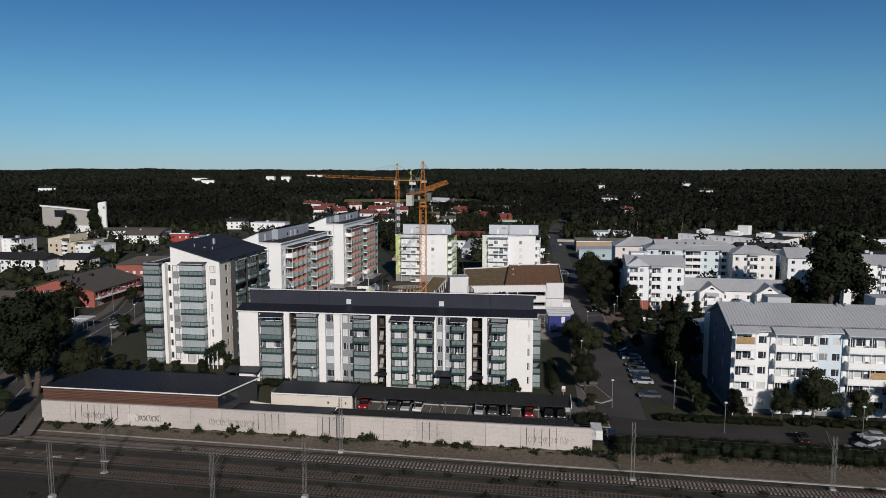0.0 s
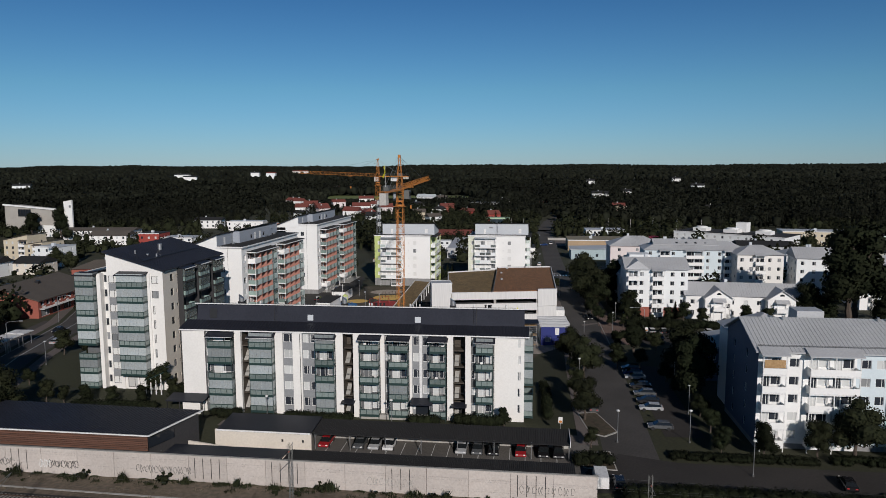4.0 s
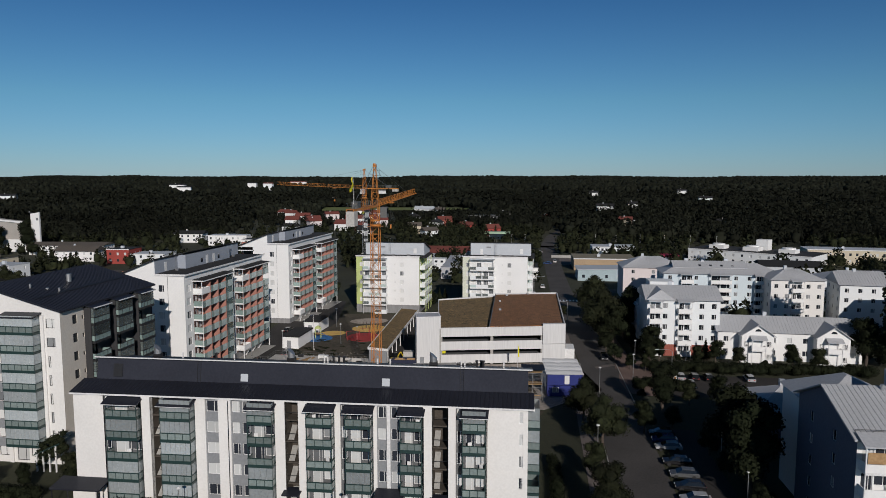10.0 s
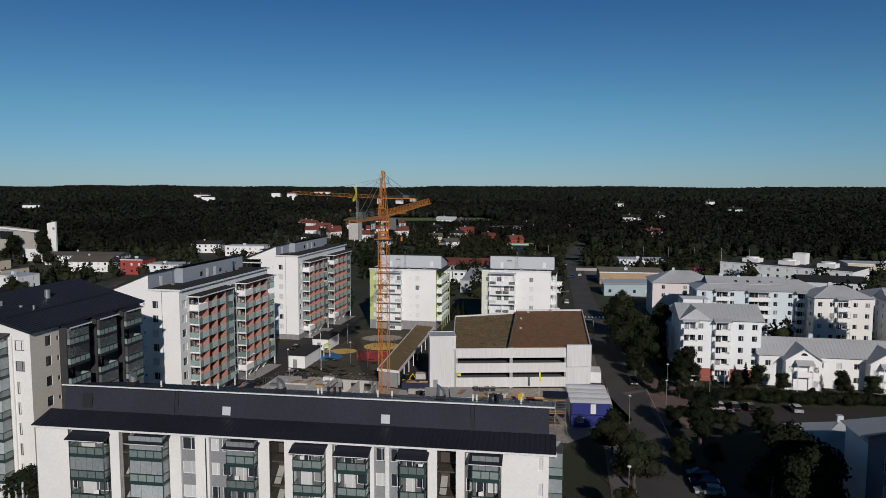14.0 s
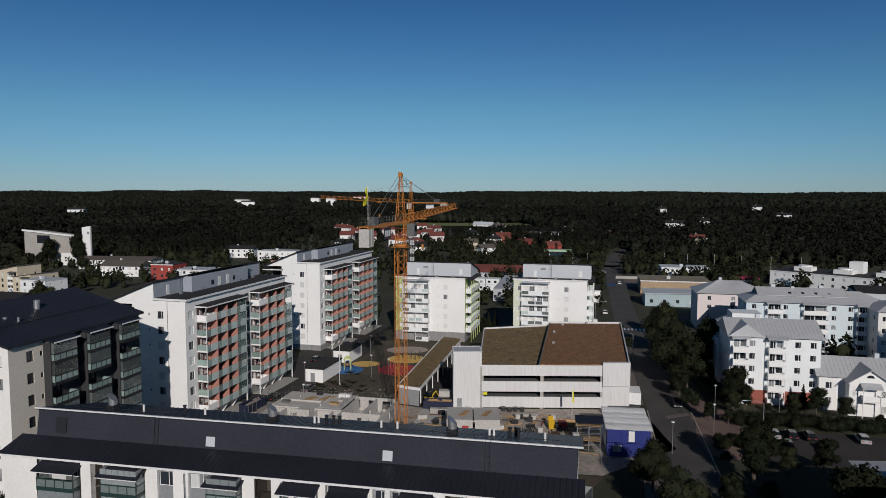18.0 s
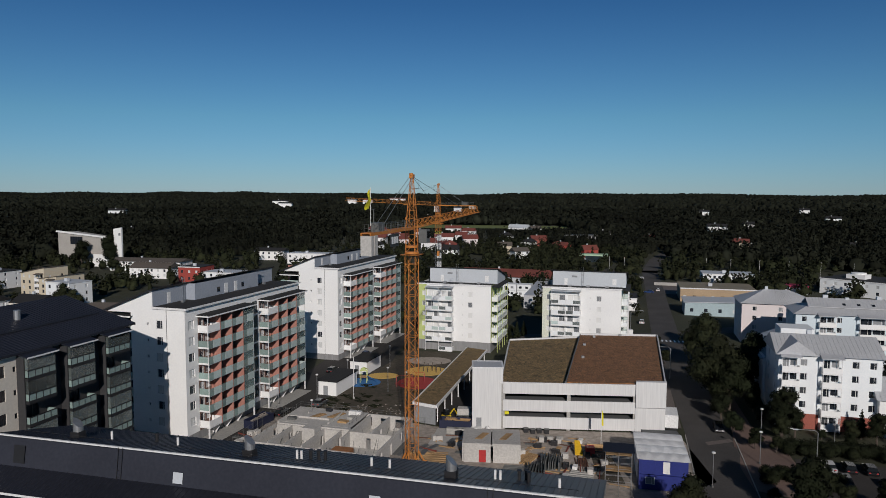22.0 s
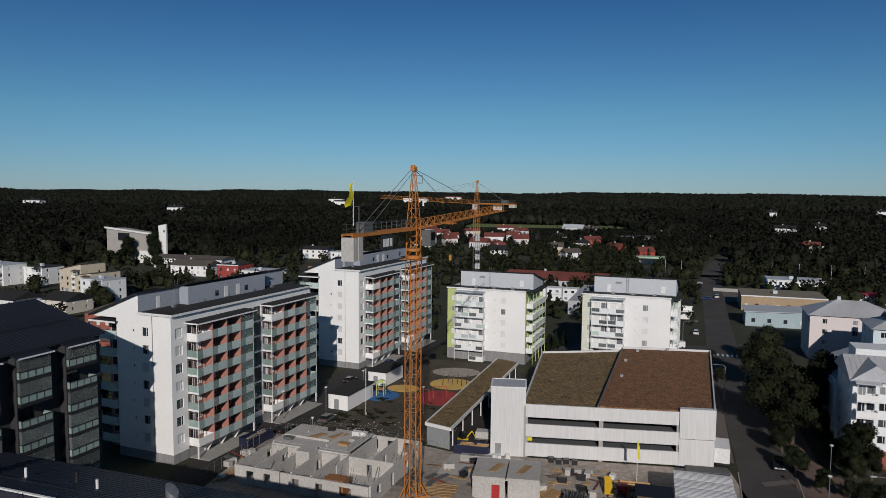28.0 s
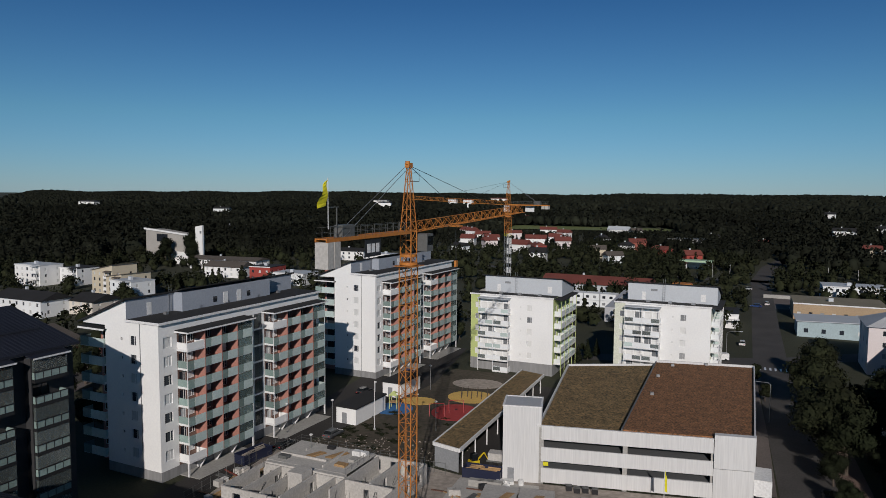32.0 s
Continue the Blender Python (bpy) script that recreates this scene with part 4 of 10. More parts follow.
    wall(b, "wall", WHITE, W, D, -1, 0, W, 0, top, [])
    wall(b, "wall", WHITE, 0, D, 0, -1, D, 0, top, [])
    part("low_roof", Geo().box(-0.15, -0.15, top, W + 0.1, 4.5, top + 0.1), ROOFB, b)
    part("roof_edge", Geo().box(-0.2, -0.22, top - 0.2, W + 0.15, -0.155, top + 0.16), TRIM, b)
    pz = 23.9
    part("penthouse", Geo().prism([(2.3, 4.2), (W + 1.0, 4.2), (W + 1.0, D), (2.3, D)], top, pz, [pz - 0.2, pz - 0.2, 20.6, 20.6]), LGREY, b, "pale grey clad plant storey")
    part("penthouse_roof", Geo().slab((1.6, 3.6, pz + 0.05), (W + 1.5, 3.6, pz + 0.05), (W + 1.5, D + 0.5, 20.6), (1.6, D + 0.5, 20.6), 0.2), ROOFB, b)
    for u, w, z0, z1 in ((5.6, 0.9, 0.25, 2.2), (19.0, 1.1, 0.6, 2.3)):
        part("roof_door", Geo().box(u, 4.14, top + z0, u + w, 4.19, top + z1), TRIM, b)
    part("vent_grille", Geo().box(7.7, 4.13, top + 2.5, 9.2, 4.19, top + 3.0), GREYW, b)
    g = Geo()
    for du in (0, 0.5):
        g.bar((10.5 + du, 4.0, top), (10.5 + du, 4.0, pz + 1.1), 0.03)
    for k in range(11):
        g.bar((10.5, 4.0, top + 0.3 + 0.4 * k), (11.0, 4.0, top + 0.3 + 0.4 * k), 0.02)
    part("roof_ladder", g, STEEL, b)
    for u in (7.0, 12.0, 17.2):
        part("roof_vent", Geo().box(u, 1.6, top + 0.1, u + 0.9, 2.4, top + 0.55), STEEL, b)
    return b


point_block(-8.0, 278.6, -14.2, LIME, "white six-storey point block with lime green bays and balconies")
point_block(27.6, 272.6, -14.2, shader("pale_lime_render", (0.70, 0.72, 0.60), rough=0.8, stain=0.05), "white six-storey point block with pale yellowish bay and stacked balconies")


# ---- parking house with sedum roof ----
def parking_house():
    b = thing("parking_house", Matrix(), "white ribbed parking garage with brown-green sedum roof", "garage")
    zf = 9.3
    mid_f, mid_b = (25.2, 207.8), (35.3, 253.8)
    left = [(12.7, 208.3), mid_f, mid_b, (17.1, 249.6)]
    right = [mid_f, (43.9, 207.1), (54.6, 252.9), mid_b]
    def inset(pts, d):
        c = (sum(p[0] for p in pts) / 4, sum(p[1] for p in pts) / 4)
        return [(p[0] + (c[0] - p[0]) * d, p[1] + (c[1] - p[1]) * d) for p in pts]
    part("core", Geo().prism(inset(left, 0.35), 0.1, 8.3).prism(inset(right, 0.35), 0.1, 8.9), GREYW, b)
    for z in (0.05, 2.15, 5.4):
        part("parking_deck", Geo().prism(inset(left, 0.025), z, z + 0.28), DGREY, b)
        part("parking_deck", Geo().prism(inset(right, 0.025), z, z + 0.28), DGREY, b)
    part("sedum_roof", Geo().prism(inset(left, 0.012), 8.3, 8.75, ), SEDUM, b, "brown-green sedum roof field")
    part("sedum_roof", Geo().prism(inset(right, 0.012), 9.0, 9.5), SEDUM_RED, b, "reddish sedum roof field")
    part("roof_step", Geo().slab((25.12, 208.0, 9.6), (25.34, 208.0, 9.6), (35.44, 253.8, 9.7), (35.22, 253.8, 9.7), 0.9), DGREY, b)
    # walls left, right and back
    def side(p, q, z0, z1, mt, name="wall", thick=0.25):
        d = Vector((q[0] - p[0], q[1] - p[1])).normalized()
        n = Vector((d.y, -d.x)) * thick
        part(name, Geo().prism([(p[0] + n.x, p[1] + n.y), (q[0] + n.x, q[1] + n.y), (q[0], q[1]), (p[0], p[1])], z0, z1), mt, b)
    side((43.9, 207.1), (54.6, 252.9), 0, 9.9, CORRUG)
    side((54.6, 252.9), mid_b, 0, 9.9, CORRUG)
    side(mid_b, (17.1, 249.6), 0, 9.1, CORRUG)
    side((17.1, 249.6), (12.7, 208.3), 0, 9.1, CORRUG)
    # front: three white bands with two open strips between
    p, q = (13.2, 208.25), (38.4, 207.3)
    for z0, z1 in ((0.3, 2.6), (3.7, 5.9), (7.1, 9.3)):
        side(p, q, z0, z1, CORRUG, "cladding_band")
    for k in (0.0, 0.5, 1.0):
        x = p[0] + (q[0] - p[0]) * k
        y = p[1] + (q[1] - p[1]) * k
        part("column", Geo().box(x - 0.35, y - 0.1, 0, x + 0.35, y + 0.5, 9.0), CONC, b)
    for z in (3.5, 7.0):
        for k in range(12):
            x = p[0] + (q[0] - p[0]) * (k + 0.5) / 12
            part("deck_lamp", Geo().box(x - 0.08, 211.0, z - 0.6, x + 0.08, 211.1, z - 0.3), LAMPW, b)
    part("stair_tower", Geo().box(7.2, 208.2, 0, 13.15, 213.6, 12.0), CORRUG, b, "white ribbed stair tower")
    part("tower_roof", Geo().box(7.41, 208.41, 12.0, 12.94, 213.39, 12.12), ROOFW, b)
    part("tower_edge", Geo().box(7.1, 208.1, 12.0, 13.25, 208.4, 12.2).box(7.1, 213.4, 12.0, 13.25, 213.7, 12.2).box(7.1, 208.4, 12.0, 7.4, 213.4, 12.2).box(12.95, 208.4, 12.0, 13.25, 213.4, 12.2), TRIM, b)
    part("door", Geo().box(8.0, 208.12, 0.1, 9.0, 208.19, 2.2), GREYW, b)
    part("corner_block", Geo().prism([(38.4, 206.7), (44.1, 206.5), (44.4, 207.6), (38.6, 207.8)], 5.0, 10.0), CORRUG, b)
    part("corner_block", Geo().prism([(38.4, 206.9), (44.0, 206.7), (44.3, 207.6), (38.6, 207.8)], 0.2, 4.85), CORRUG, b)
    part("eaves_trim", Geo().slab((12.5, 207.9, 9.36), (38.4, 206.95, 9.36), (38.4, 207.3, 9.36), (12.5, 208.3, 9.36), 0.12), TRIM, b)
    part("notice_board", Geo().box(13.5, 207.95, 3.0, 14.3, 207.99, 3.6), FLAGY, b)
    for x, y in ((31.5, 228.0), (34.0, 241.0), (38.0, 250.5), (45.0, 252.5)):
        part("roof_vent", Geo().box(x, y, 9.4, x + 0.6, y + 0.6, 9.95), STEEL, b)
    # long low canopy beside it
    c = thing("canopy", Matrix(), "long low shelter with brown sedum roof on white posts", "shelter")
    part("canopy_roof", Geo().prism([(-4.5, 211.9), (0.0, 209.6), (11.4, 259.4), (6.4, 262.5)], 3.55, 4.0), SEDUM, c)
    part("canopy_edge", Geo().slab((0.0, 209.4, 4.12), (0.25, 209.4, 4.12), (11.65, 259.4, 4.12), (11.4, 259.4, 4.12), 0.6), TRIM, c)
    part("canopy_edge", Geo().slab((-4.7, 211.8, 4.12), (0.1, 209.3, 4.12), (0.1, 209.55, 4.12), (-4.6, 212.0, 4.12), 0.6), TRIM, c)
    part("canopy_edge", Geo().slab((-4.75, 211.9, 4.12), (-4.5, 211.9, 4.12), (6.4, 262.5, 4.12), (6.15, 262.5, 4.12), 0.6), TRIM, c)
    for k in range(9):
        s = 0.03 + k * 0.118
        part("canopy_post", Geo().box(-0.15 + 11.2 * s, 210.3 + 49 * s, 0, 0.05 + 11.2 * s, 210.5 + 49 * s, 3.6), TRIM, c)
    part("canopy_wall", Geo().prism([(-4.4, 212.2), (-4.2, 212.2), (6.6, 262.2), (6.4, 262.2)], 0, 3.55), GREYW, c)
    part("canopy_wall", Geo().prism([(-4.4, 212.0), (-0.1, 209.8), (0.0, 210.0), (-4.3, 212.2)], 0, 3.55), GREYW, c)


parking_house()

FOOT = [(-249.0, 507.0, -21.0, 58.0, 16.0), (80.0, 534.0, -14.0, 20.0, 20.0)]  # plan outlines kept free of trees


# ---- other apartment houses ----
def hip_roof(g, x0, y0, x1, y1, z, rise, over=0.6, hip=True):
    """Hip or gable roof plates over a rectangle, ridge along the longer side."""
    x0, y0, x1, y1 = x0 - over, y0 - over, x1 + over, y1 + over
    w, d = x1 - x0, y1 - y0
    if w >= d:
        k = d / 2 if hip else 0.0
        r0, r1 = (x0 + k, (y0 + y1) / 2, z + rise), (x1 - k, (y0 + y1) / 2, z + rise)
        a, b, c, e = (x0, y0, z), (x1, y0, z), (x1, y1, z), (x0, y1, z)
        g.poly([a, b, r1, r0]).poly([c, e, r0, r1]).poly([b, c, r1]).poly([e, a, r0])
        planes = [(a, b, r1, r0), (c, e, r0, r1)]
    else:
        k = w / 2 if hip else 0.0
        r0, r1 = ((x0 + x1) / 2, y0 + k, z + rise), ((x0 + x1) / 2, y1 - k, z + rise)
        a, b, c, e = (x0, y0, z), (x1, y0, z), (x1, y1, z), (x0, y1, z)
        g.poly([b, c, r1, r0]).poly([e, a, r0, r1]).poly([a, b, r0]).poly([c, e, r1])
        planes = [(b, c, r1, r0), (e, a, r0, r1)]
    g.poly([(x0, y0, z - 0.02), (x0, y1, z - 0.02), (x1, y1, z - 0.02), (x1, y0, z - 0.02)])
    return planes


def parapet_block():
    """White five-storey block with solid parapet balconies, beside the car park."""
    b = thing("apartment_building", pose(51.2, 112.0, 0, 0, 0, -13.0), "white five-storey apartment block with pale sheet roof and parapet balconies", "apartment building")
    L, D, S, top = 62.0, 17.5, 3.0, 16.3
    floors = [1.0 + S * i for i in range(5)]
    decks = [(0.3, 3.9), (7.6, 15.1), (20.6, 28.2), (33.6, 41.2), (46.6, 54.2)]
    cols = [(4.9, 6.4), (15.9, 17.4), (18.2, 19.6), (29.0, 30.4), (31.3, 32.7), (42.0, 43.4), (44.3, 45.7), (55.2, 56.6), (58.0, 59.4)]
    wins = [(a, c, z + 0.75, z + 2.2) for z in floors for a, c in cols]
    for a, c in decks:
        n = 2 if c - a > 5 else 1
        w = (c - a) / n
        for k in range(n):
            wins += [(a + k * w + 0.3, a + k * w + 1.6, z + 0.1, z + 2.2) for z in floors] + [(a + k * w + 1.75, a + k * w + w - 0.3, z + 0.75, z + 2.2) for z in floors]
    for u0, u1, mt in ((0.0, 15.2, WHITE), (15.2, 20.4, PALEB), (20.4, 28.6, WHITE), (28.6, 33.2, PALEB), (33.2, L, WHITE)):
        wall(b, "wall", mt, u0, 0, 1, 0, u1 - u0, 0.9, top, [(h[0] - u0, h[1] - u0, h[2], h[3]) for h in wins if u0 <= h[0] and h[1] <= u1], pane=PANE)
    part("plinth", Geo().box(0.02, 0.03, 0, L - 0.02, D - 0.05, 0.9), PLINTH, b)
    for a, c in decks:
        n = 2 if c - a > 5 else 1
        w = (c - a) / n
        for z in floors:
            for k in range(n):
                balcony(b, 0, 0.02, 1, 0, a + k * w, a + (k + 1) * w - 0.02, z, 1.8, TRIM, WHITE, TRIM, 0, 0.95, style="solid")
        for k in range(n + 1):
            part("balcony_post", Geo().box(a + k * w - 0.07, -1.75, 0, a + k * w + 0.07, -1.6, top - 0.3), TRIM, b)
        part("bay_roof", Geo().slab((a - 0.4, -2.2, top - 0.15), (c + 0.4, -2.2, top - 0.15), (c + 0.4, 0.2, top + 0.72), (a - 0.4, 0.2, top + 0.72), 0.16), ROOFW, b)
    part("awning", Geo().box(0.5, -1.7, floors[4] + 1.0, 3.7, -1.62, floors[4] + 2.3), PLYWOOD, b, "orange-brown balcony screen")
    part("awning", Geo().box(24.6, -1.7, floors[2] + 1.0, 27.9, -1.62, floors[2] + 2.2), PLYWOOD, b)
    # sunless gable: shade is put into its wall colour
    wall(b, "wall", BLUEG_SHADE, 0, D, 0, -1, D, 0.9, top, [(v, v + 1.1, z + 0.75, z + 2.2) for z in floors for v in (4.0, 11.0)], pane=PANED, label="blue-grey gable wall with shade darkened into its colour")
    wall(b, "wall", WHITE, L, 0, 0, 1, D, 0.9, top, [])
    wall(b, "wall", WHITE, L, D, -1, 0, L, 0.9, top, [])
    rz = 20.0
    for x in (0.0, L):
        pts = [(x, 0, top), (x, 9.4, rz - 0.25), (x, D, top)]
        part("gable_wall", Geo().poly(pts if x == 0 else pts[::-1]), BLUEG_SHADE if x == 0 else WHITE, b)
    f = [(-0.6, -0.7, top + 0.05), (L + 0.6, -0.7, top + 0.05), (L + 0.6, 9.4, rz), (-0.6, 9.4, rz)]
    r = [(-0.6, 9.4, rz), (L + 0.6, 9.4, rz), (L + 0.6, D + 0.7, top), (-0.6, D + 0.7, top)]
    part("roof", Geo().slab(*f, 0.2), ROOFW, b)
    part("roof", Geo().slab(*r, 0.2), ROOFW, b)
    g = Geo()
    seams(g, *f, 0.62, 0.06, 0.035)
    part("roof_seams", g, ROOFW, b)
    g = Geo()
    for k in range(31):
        g.bar((k * 2, 0.6, top + 0.5), (k * 2, 0.6, top + 0.95), 0.02)
    g.bar((0, 0.6, top + 0.9), (60, 0.6, top + 0.9), 0.03).bar((0, 0.6, top + 0.75), (60, 0.6, top + 0.75), 0.03)
    part("snow_guard", g, DULLST, b)
    for u in (6.5, 22.0, 23.5, 40.0, 52.0):
        part("roof_vent", Geo().disc(u, 8.6, rz - 0.7, 0.22, 1.1, 10), STEEL, b)
    part("roof_house", Geo().box(9.5, 10.5, 18.5, 14.0, 14.5, 20.9), ROOFW, b, "pale sheet-clad plant room")
    part("roof_house", Geo().box(30.0, 10.5, 18.5, 37.0, 15.5, 21.2), ROOFW, b)
    w = part("rear_wing", Geo().box(1.0, D, 0, 13.0, D + 9, 15.2), WHITE, b)
    g = Geo()
    hip_roof(g, 1.0, D - 4, 13.0, D + 9, 15.2, 3.4)
    part("wing_roof", g, ROOFW, w)


parapet_block()


def block(x, y, ang, W, D, top, floors, mats, label, roof="hip", rise=2.6, roof_mat=None, cols=4, decks=(), group="", sides=True, first=0.6, pane=None, category="apartment building", name="apartment_building"):
    """A rendered house with a window grid, balcony stacks (u0, u1) on its front and a sheet roof."""
    b = thing(name, pose(x, y, 0, 0, 0, ang), label, category, group)
    FOOT.append((x, y, ang, W, D))
    mt, roof_mat = mats, roof_mat or ROOFW
    S = (top - first - 0.2) / floors
    fl = [first + S * i for i in range(floors)]
    wins = []
    step = W / cols
    for z in fl:
        for k in range(cols):
            u = step * (k + 0.5)
            if not any(a - 0.9 < u < c + 0.9 for a, c in decks):
                wins.append((u - 0.6, u + 0.6, z + 0.8, z + 2.15))
        for a, c in decks:
            wins += [(a + 0.25, (a + c) / 2 - 0.1, z + 0.1, z + 2.15), ((a + c) / 2 + 0.1, c - 0.25, z + 0.75, z + 2.15)]
    if y > 560:
        wins = []
    wall(b, "wall", mt, 0, 0, 1, 0, W, 0, top, wins, pane=pane)
    n = max(2, int(D / 4.5))
    sw = [((k + 0.5) * D / n - 0.5, (k + 0.5) * D / n + 0.5, z + 0.8, z + 2.1) for z in fl for k in range(n)] if sides else []
    wall(b, "wall", mt, W, 0, 0, 1, D, 0, top, sw if x < -10 else [], pane=pane)
    wall(b, "wall", mt, 0, D, 0, -1, D, 0, top, sw if x > 10 else [], pane=pane)
    wall(b, "wall", mt, W, D, -1, 0, W, 0, top, [])
    for a, c in decks:
        for z in fl:
            balcony(b, 0, 0, 1, 0, a, c, z, 1.6, TRIM, WHITE, TRIM, 0, 0.95, style="solid")
        part("balcony_roof", Geo().slab((a - 0.3, -1.9, top - 0.1), (c + 0.3, -1.9, top - 0.1), (c + 0.3, 0.1, top + 0.4), (a - 0.3, 0.1, top + 0.4), 0.15), roof_mat, b)
        for u in (a + 0.06, c - 0.06):
            part("balcony_post", Geo().box(u - 0.06, -1.56, 0, u + 0.06, -1.44, top - 0.2), TRIM, b)
    g = Geo()
    if roof == "flat":
        part("roof", Geo().box(-0.15, -0.15, top, W + 0.15, D + 0.15, top + 0.25), roof_mat, b)
        part("roof_edge", Geo().box(-0.2, -0.2, top - 0.1, W + 0.2, -0.152, top + 0.35), TRIM, b)
        part("roof_vent", Geo().box(W * 0.4, D * 0.4, top + 0.25, W * 0.4 + 1.6, D * 0.4 + 1.2, top + 1.5), LGREY, b)
    elif roof == "mono":
        part("roof", Geo().slab((-0.5, -0.5, top + 0.1), (W + 0.5, -0.5, top + 0.1 + rise), (W + 0.5, D + 0.5, top + 0.1 + rise), (-0.5, D + 0.5, top + 0.1), 0.22), roof_mat, b)
        part("gable_wall", Geo().poly([(0, 0, top), (W, 0, top), (W, 0, top + rise - 0.1)]).poly([(W, D, top), (0, D, top), (W, D, top + rise - 0.1)]).poly([(W, 0, top), (W, D, top), (W, D, top + rise - 0.1), (W, 0, top + rise - 0.1)]), mt, b)
    else:
        pl = hip_roof(g, 0, 0, W, D, top, rise, hip=roof == "hip")
        part("roof", g, roof_mat, b)
        if roof_mat is ROOFW:
            g = Geo()
            for p in pl:
                seams(g, *p, 0.8, 0.05, 0.03)
            part("roof_seams", g, roof_mat, b)
        part("chimney", Geo().box(W * 0.35, D * 0.5, top + rise * 0.6, W * 0.35 + 0.9, D * 0.5 + 0.8, top + rise + 0.9), LGREY, b)
    return b


# white house with columns of balconies by the tree-lined street
h = block(67.3, 212.0, -13, 18.2, 13.0, 14.6, 5, COOLW, "white five-storey house with balcony stacks and pale sheet roof", "gable", 3.0, None, 6, ((0.4, 3.6), (7.6, 11.0)), "white sheet-roofed houses", pane=PANED)
for u0, u1 in ((3.7, 7.5), (11.1, 18.1)):
    part("brick_base", Geo().box(u0, -0.06, 0, u1, -0.01, 3.0), BRICK, h, "red brick ground-floor facing")
part("gable_front", Geo().poly([(-0.6, -0.75, 14.6), (7.0, -0.75, 14.6), (3.2, -0.75, 17.4)]).poly([(-0.6, -0.75, 14.6), (3.2, -0.75, 17.4), (3.2, 6, 17.4), (-0.6, 6, 14.6)][::-1]).poly([(7.0, -0.75, 14.6), (7.0, 6, 14.6), (3.2, 6, 17.4), (3.2, -0.75, 17.4)]), ROOFW, h)
part("lift_house", Geo().box(2.5, 12.0, 12, 9.0, 18.0, 17.6), COOLW, h)
part("link_wing", Geo().prism([(-0.5, 13.0), (12.0, 13.0), (12.0, 34.0), (-0.5, 34.0)], 0, 11.0), COOLW, h)
part("link_roof", Geo().slab((-1.0, 13.0, 10.6), (6.0, 13.0, 13.6), (6.0, 34.5, 13.6), (-1.0, 34.5, 10.6), 0.2).slab((6.0, 13.0, 13.6), (12.8, 13.0, 10.6), (12.8, 34.5, 10.6), (6.0, 34.5, 13.6), 0.2), ROOFW, h)
block(91.0, 292.0, -13, 22.0, 15.0, 12.2, 4, PINK, "pale pink four-storey house with grey hip roof", "hip", 3.6, None, 3, (), "white sheet-roofed houses", pane=PANED)
block(94.0, 263.0, -14, 38.0, 13.0, 14.0, 5, PALEB, "pale blue five-storey house with balconies and grey sheet roof", "hip", 3.0, None, 9, ((5.5, 9.5), (15.0, 21.5), (29.0, 33.5)), "white sheet-roofed houses", pane=PANED)
block(122.5, 247.0, -14, 16.0, 12.0, 13.6, 4, CREAM, "cream four-storey house with hipped sheet roof", "hip", 3.0, None, 5, ((6.0, 9.5),), "white sheet-roofed houses", pane=PANED)
block(141.0, 240.0, -20, 15.0, 14.0, 12.8, 4, COOLW, "white four-storey house with gabled sheet roof", "gable", 3.4, None, 4, (), "white sheet-roofed houses", pane=PANED)
block(144.0, 211.0, -13, 30.0, 13.0, 14.2, 5, WHITE, "white five-storey house with dark balcony openings", "hip", 2.8, None, 7, ((3.0, 6.5), (11.0, 14.5), (19, 22.5)), "white sheet-roofed houses", pane=PANED)
block(151.0, 262.0, -16, 26.0, 13.0, 11.0, 4, COOLW, "white house with pale sheet roof", "hip", 2.6, None, 7, (), "white sheet-roofed houses", pane=PANED)

b = thing("roof_terrace", pose(94.0, 263.0, 14.1, 0, 0, -14), "raised middle roof of the pale blue house with skylights", "roof")
part("upper_wall", Geo().box(4.0, 3.2, -0.1, 27.0, 10.5, 1.6), PALEB, b)
a = [(3.5, 2.6, 1.6), (27.5, 2.6, 1.6), (27.5, 7.0, 3.5), (3.5, 7.0, 3.5)]
part("roof_plane", Geo().slab(*a, 0.18), ROOFW, b)
g = Geo()
seams(g, *a, 0.8, 0.05, 0.03)
part("roof_seams", g, ROOFW, b)
part("roof_plane", Geo().slab((3.5, 7.0, 3.5), (27.5, 7.0, 3.5), (27.5, 11.2, 1.6), (3.5, 11.2, 1.6), 0.18), ROOFW, b)
for u in (12.0, 15.5, 19.0, 22.5):
    part("skylight", Geo().slab((u, 3.6, 2.1), (u + 0.8, 3.6, 2.1), (u + 0.8, 4.5, 2.49), (u, 4.5, 2.49), 0.06), PANED, b)
for u in (8.0, 21.0):
    part("roof_vent", Geo().box(u, 7.2, 2.8, u + 1.2, 8.2, 4.2), LGREY, b)

